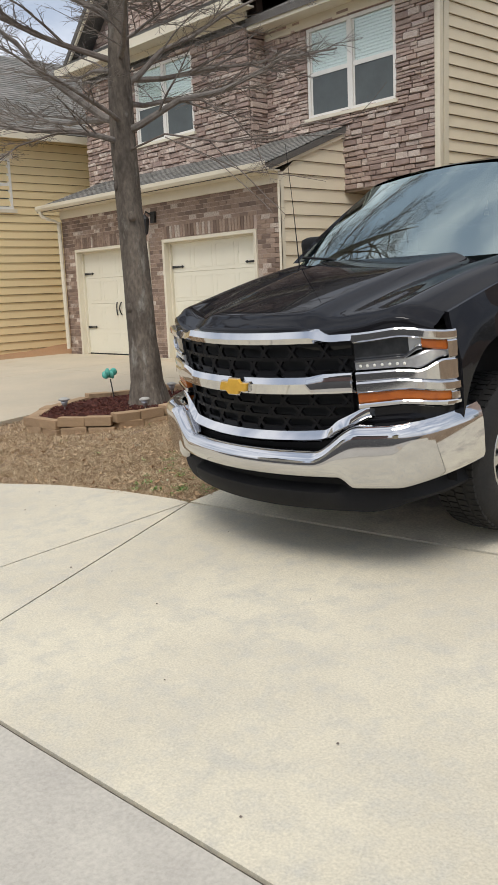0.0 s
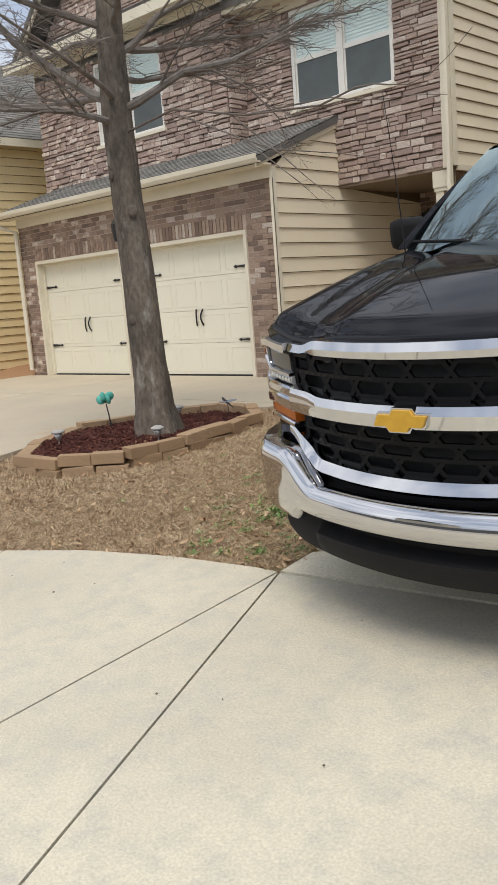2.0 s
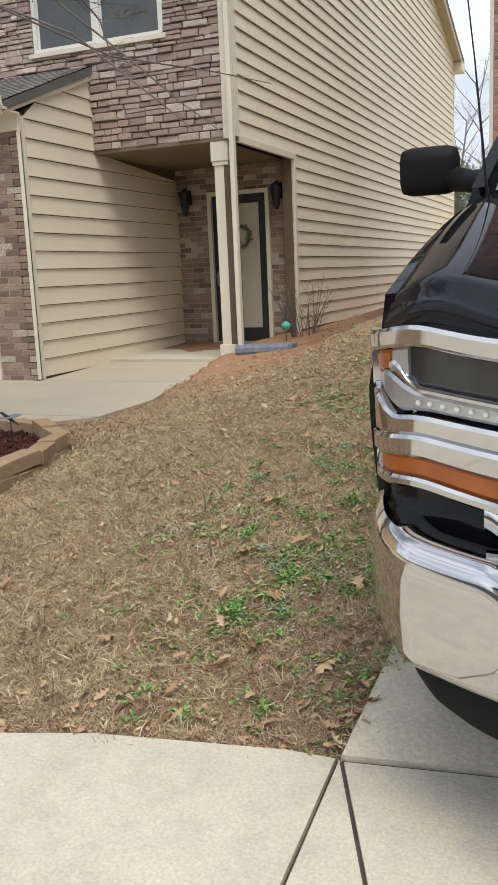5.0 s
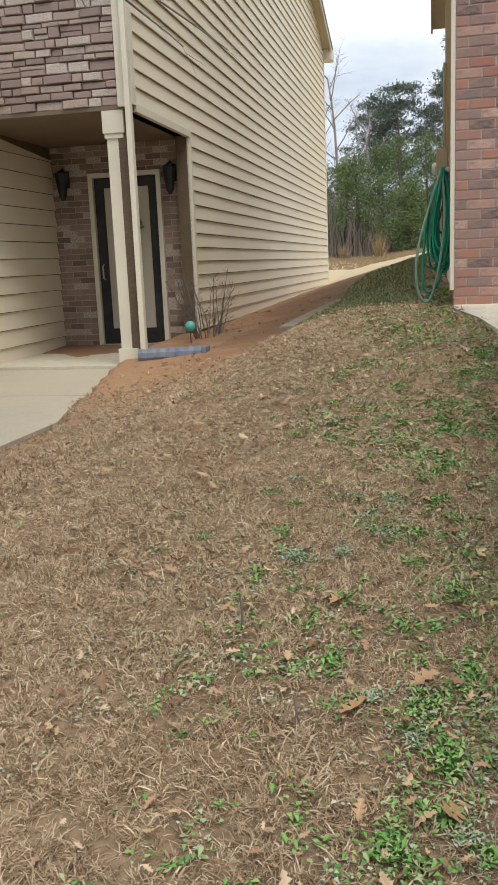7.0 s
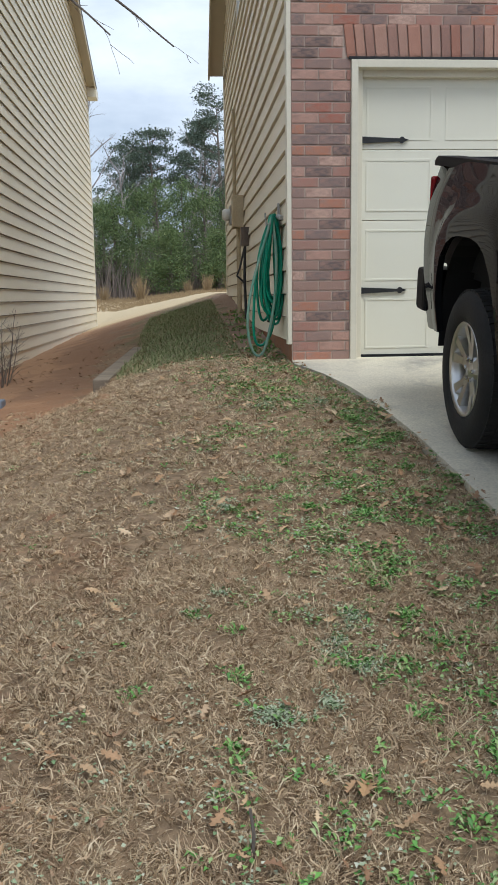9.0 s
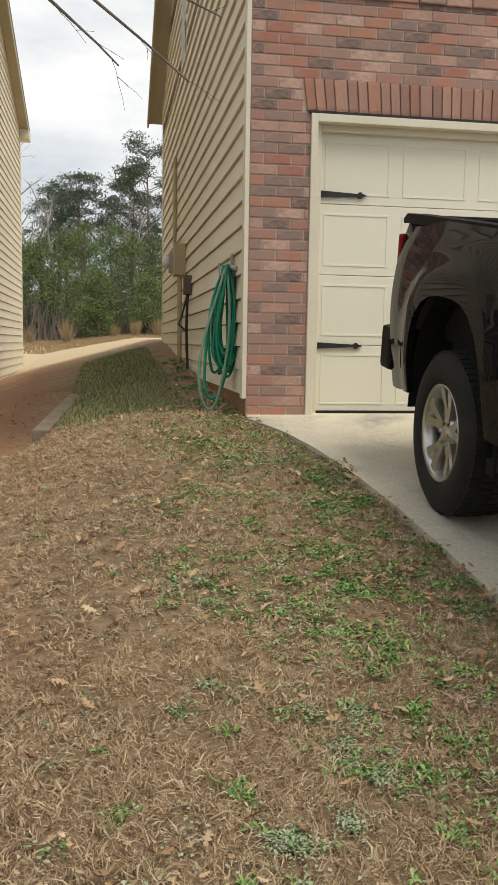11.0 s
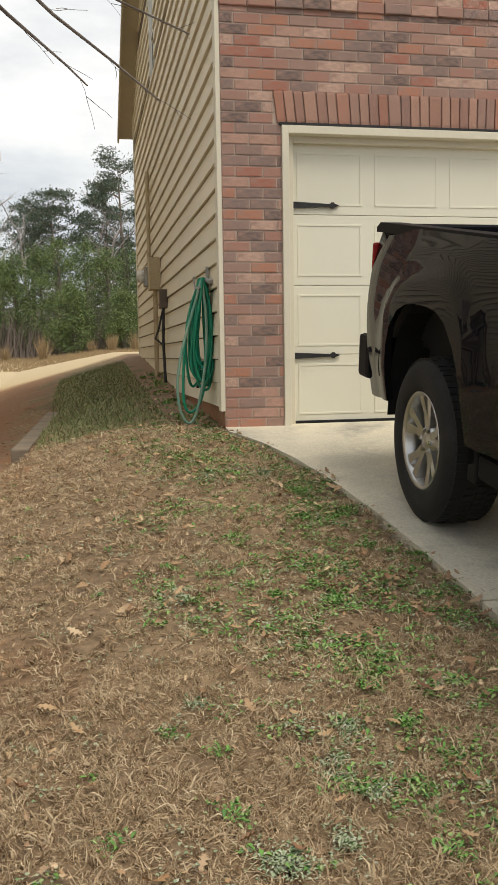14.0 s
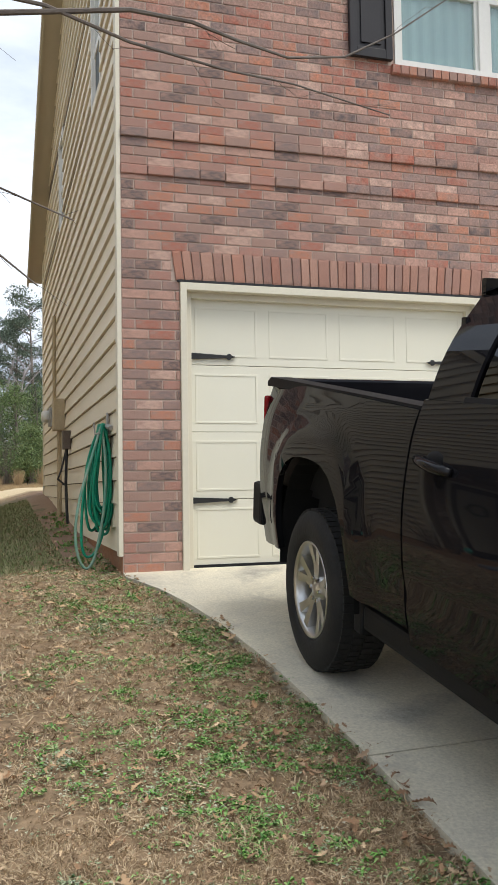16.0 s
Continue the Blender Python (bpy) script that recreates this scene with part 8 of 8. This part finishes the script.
random.seed(33)
for x, y, h, w in ((-7.6, 39, 4.6, 1.5), (-6.2, 37, 5.0, 1.6), (-5.0, 40, 4.8, 1.5), (-4.1, 36, 4.9, 1.6), (-3.0, 38, 5.3, 1.7), (-2.0, 35, 5.2, 1.7), (-0.8, 37, 5.4, 1.7), (0.2, 35, 4.6, 1.6), (1.3, 38, 5.0, 1.6), (2.4, 36, 4.4, 1.5), (3.6, 38, 5.0, 1.6), (-1.4, 33, 3.0, 1.1), (0.8, 32.5, 2.6, 1.0), (5.0, 37, 5.0, 1.6)):
    young_pine(x, y, h, w)
for x, y, h, w, f in ((1.7, 46, 11.2, 2.0, 0.30), (-2.2, 47, 9.4, 1.9, 0.45), (3.6, 48, 11.6, 2.1, 0.4), (0.6, 50, 10.4, 1.7, 0.5), (-4.0, 50, 9.2, 1.7, 0.55)):
    tall_pine(x, y, h, w, f)
for x, y, h, s in ((-5.6, 44, 12.5, 2.6), (-7.4, 46, 10.5, 2.4), (-3.6, 45, 9.0, 2.0), (-1.0, 46, 9.6, 2.0), (0.6, 44, 8.6, 1.8), (-9.0, 43, 9.5, 2.4), (2.8, 44, 9.0, 1.9)):
    bare_tree(x, y, h, s)
# brown thicket of stems and brush at the foot of the woods
n = 5200
x, y = rng.uniform(-11, 7, n), rng.uniform(33, 43, n)
z = heights(x, y)[0]
hh = rng.uniform(0.4, 2.6, n) * (1 + 0.9 * sm(-4, -7, x))
dx, dy = rng.normal(0, 0.14, n) * hh, rng.normal(0, 0.14, n) * hh
w = rng.uniform(0.010, 0.03, n)
pts = np.stack([np.stack([x - w, y, z], 1), np.stack([x + w, y, z], 1), np.stack([x + dx, y + dy, z + hh], 1)], 1).reshape(-1, 3)
tri_object("thicket", pts, np.arange(3 * n).reshape(-1, 3), M_BROWNWOOD, "brown leafless thicket below the pines", "thicket")
# far woods that close the horizon
n = 26000
x, y = rng.uniform(-60, 60, n), rng.uniform(54, 72, n)
z = heights(x, y)[0] + rng.random(n) ** 1.4 * (6.0 + 1.6 * np.sin(x * 0.5) + np.sin(x * 1.7))
s = rng.uniform(0.15, 0.5, n)
a = rng.uniform(0, 6.3, n)
pts = np.stack([np.stack([x - s * np.cos(a), y, z - s * np.sin(a)], 1), np.stack([x + s * np.cos(a) * .3, y + .2, z + s], 1), np.stack([x + s * np.cos(a), y - .1, z + s * np.sin(a)], 1)], 1).reshape(-1, 3)
tri_object("far_woods", pts, np.arange(3 * n).reshape(-1, 3), mat("far_foliage", (0.08, 0.09, 0.06), None, 0.9, spread=((0.20, 0.20, 0.18), (0.15, 0.17, 0.12), (0.27, 0.255, 0.24)), by="island", grain=0), "hazy mixed woods along the horizon", "woods")
# wreath on the storm door
wreath = thing("wreath", "small green and brown wreath hanging on the storm door", "wreath")
ring = [(-4.16 + 0.15 * math.cos(a), 3.91, 0.98 + 0.15 * math.sin(a)) for a in (2 * math.pi * k / 24 for k in range(25))]
part("hoop", tube(bmesh.new(), ring, 0.012, 6, False), M_TWIG, wreath)
needle_crown("greenery", wreath, ring[:-1], [0.045] * 24, 26, 0.022, M_TREEGREEN)
# tufts of tall dry grass on the bank
for gx_, gy_, s in ((-2.6, 30.5, 1.0), (0.2, 30.0, 0.7), (1.2, 31, 0.8), (-4.2, 31.5, 0.7), (-0.6, 32, 0.6)):
    n = 160
    gz_ = ground_z(gx_, gy_)
    a = rng.uniform(0, 6.3, n)
    r = rng.uniform(0, 0.35 * s, n)
    hh = rng.uniform(0.5, 1.15, n) * s
    bx, by = r * np.cos(a) * 0.4, r * np.sin(a) * 0.4
    pts = np.stack([np.stack([bx - 0.012, by, 0 * a], 1), np.stack([bx + 0.012, by, 0 * a], 1), np.stack([bx + r * 1.2 * np.cos(a), by + r * 1.2 * np.sin(a), hh], 1)], 1).reshape(-1, 3)
    ob = tri_object("grass_tuft", pts, np.arange(3 * n).reshape(-1, 3), M_SAGE, "tall tuft of dry straw grass on the bank", "grass tuft", "")
    ob["group"] = "dry grass tufts"
    ob.location = (gx_, gy_, gz_)
# rough grass on the back bank
n = 16000
x, y = rng.uniform(-8, 4, n), rng.uniform(24, 34, n)
z = heights(x, y)[0]
hh = rng.uniform(0.05, 0.22, n) * (0.4 + 0.8 * sm(29, 33, y))
pts = np.stack([np.stack([x - .015, y, z], 1), np.stack([x + .015, y, z], 1), np.stack([x + rng.normal(0, .06, n), y, z + hh], 1)], 1).reshape(-1, 3)
tri_object("bank_grass", pts, np.arange(3 * n).reshape(-1, 3), M_SAGE, "dry straw grass on the bank behind", "grass")
# invented houses across the road, out of view, added only to fill reflections
for hx, hy, c1 in ((-14, -34, M_SIDING), (4, -38, M_BRICK), (22, -33, M_SIDING_Y)):
    hs = thing("house", "plain two-storey house added out of view for reflections", "house", group="houses across the road")
    part("walls", boxes((hx - 5, hx + 5, hy - 8, hy, -1.2, 5.0)), c1, hs)
    part("roof", prism(bmesh.new(), [(hx - 5.5, hy + 0.4, 4.9), (hx + 5.5, hy + 0.4, 4.9), (hx, hy + 0.4, 8.2)], (0, -8.8, 0)), M_ROOF, hs)
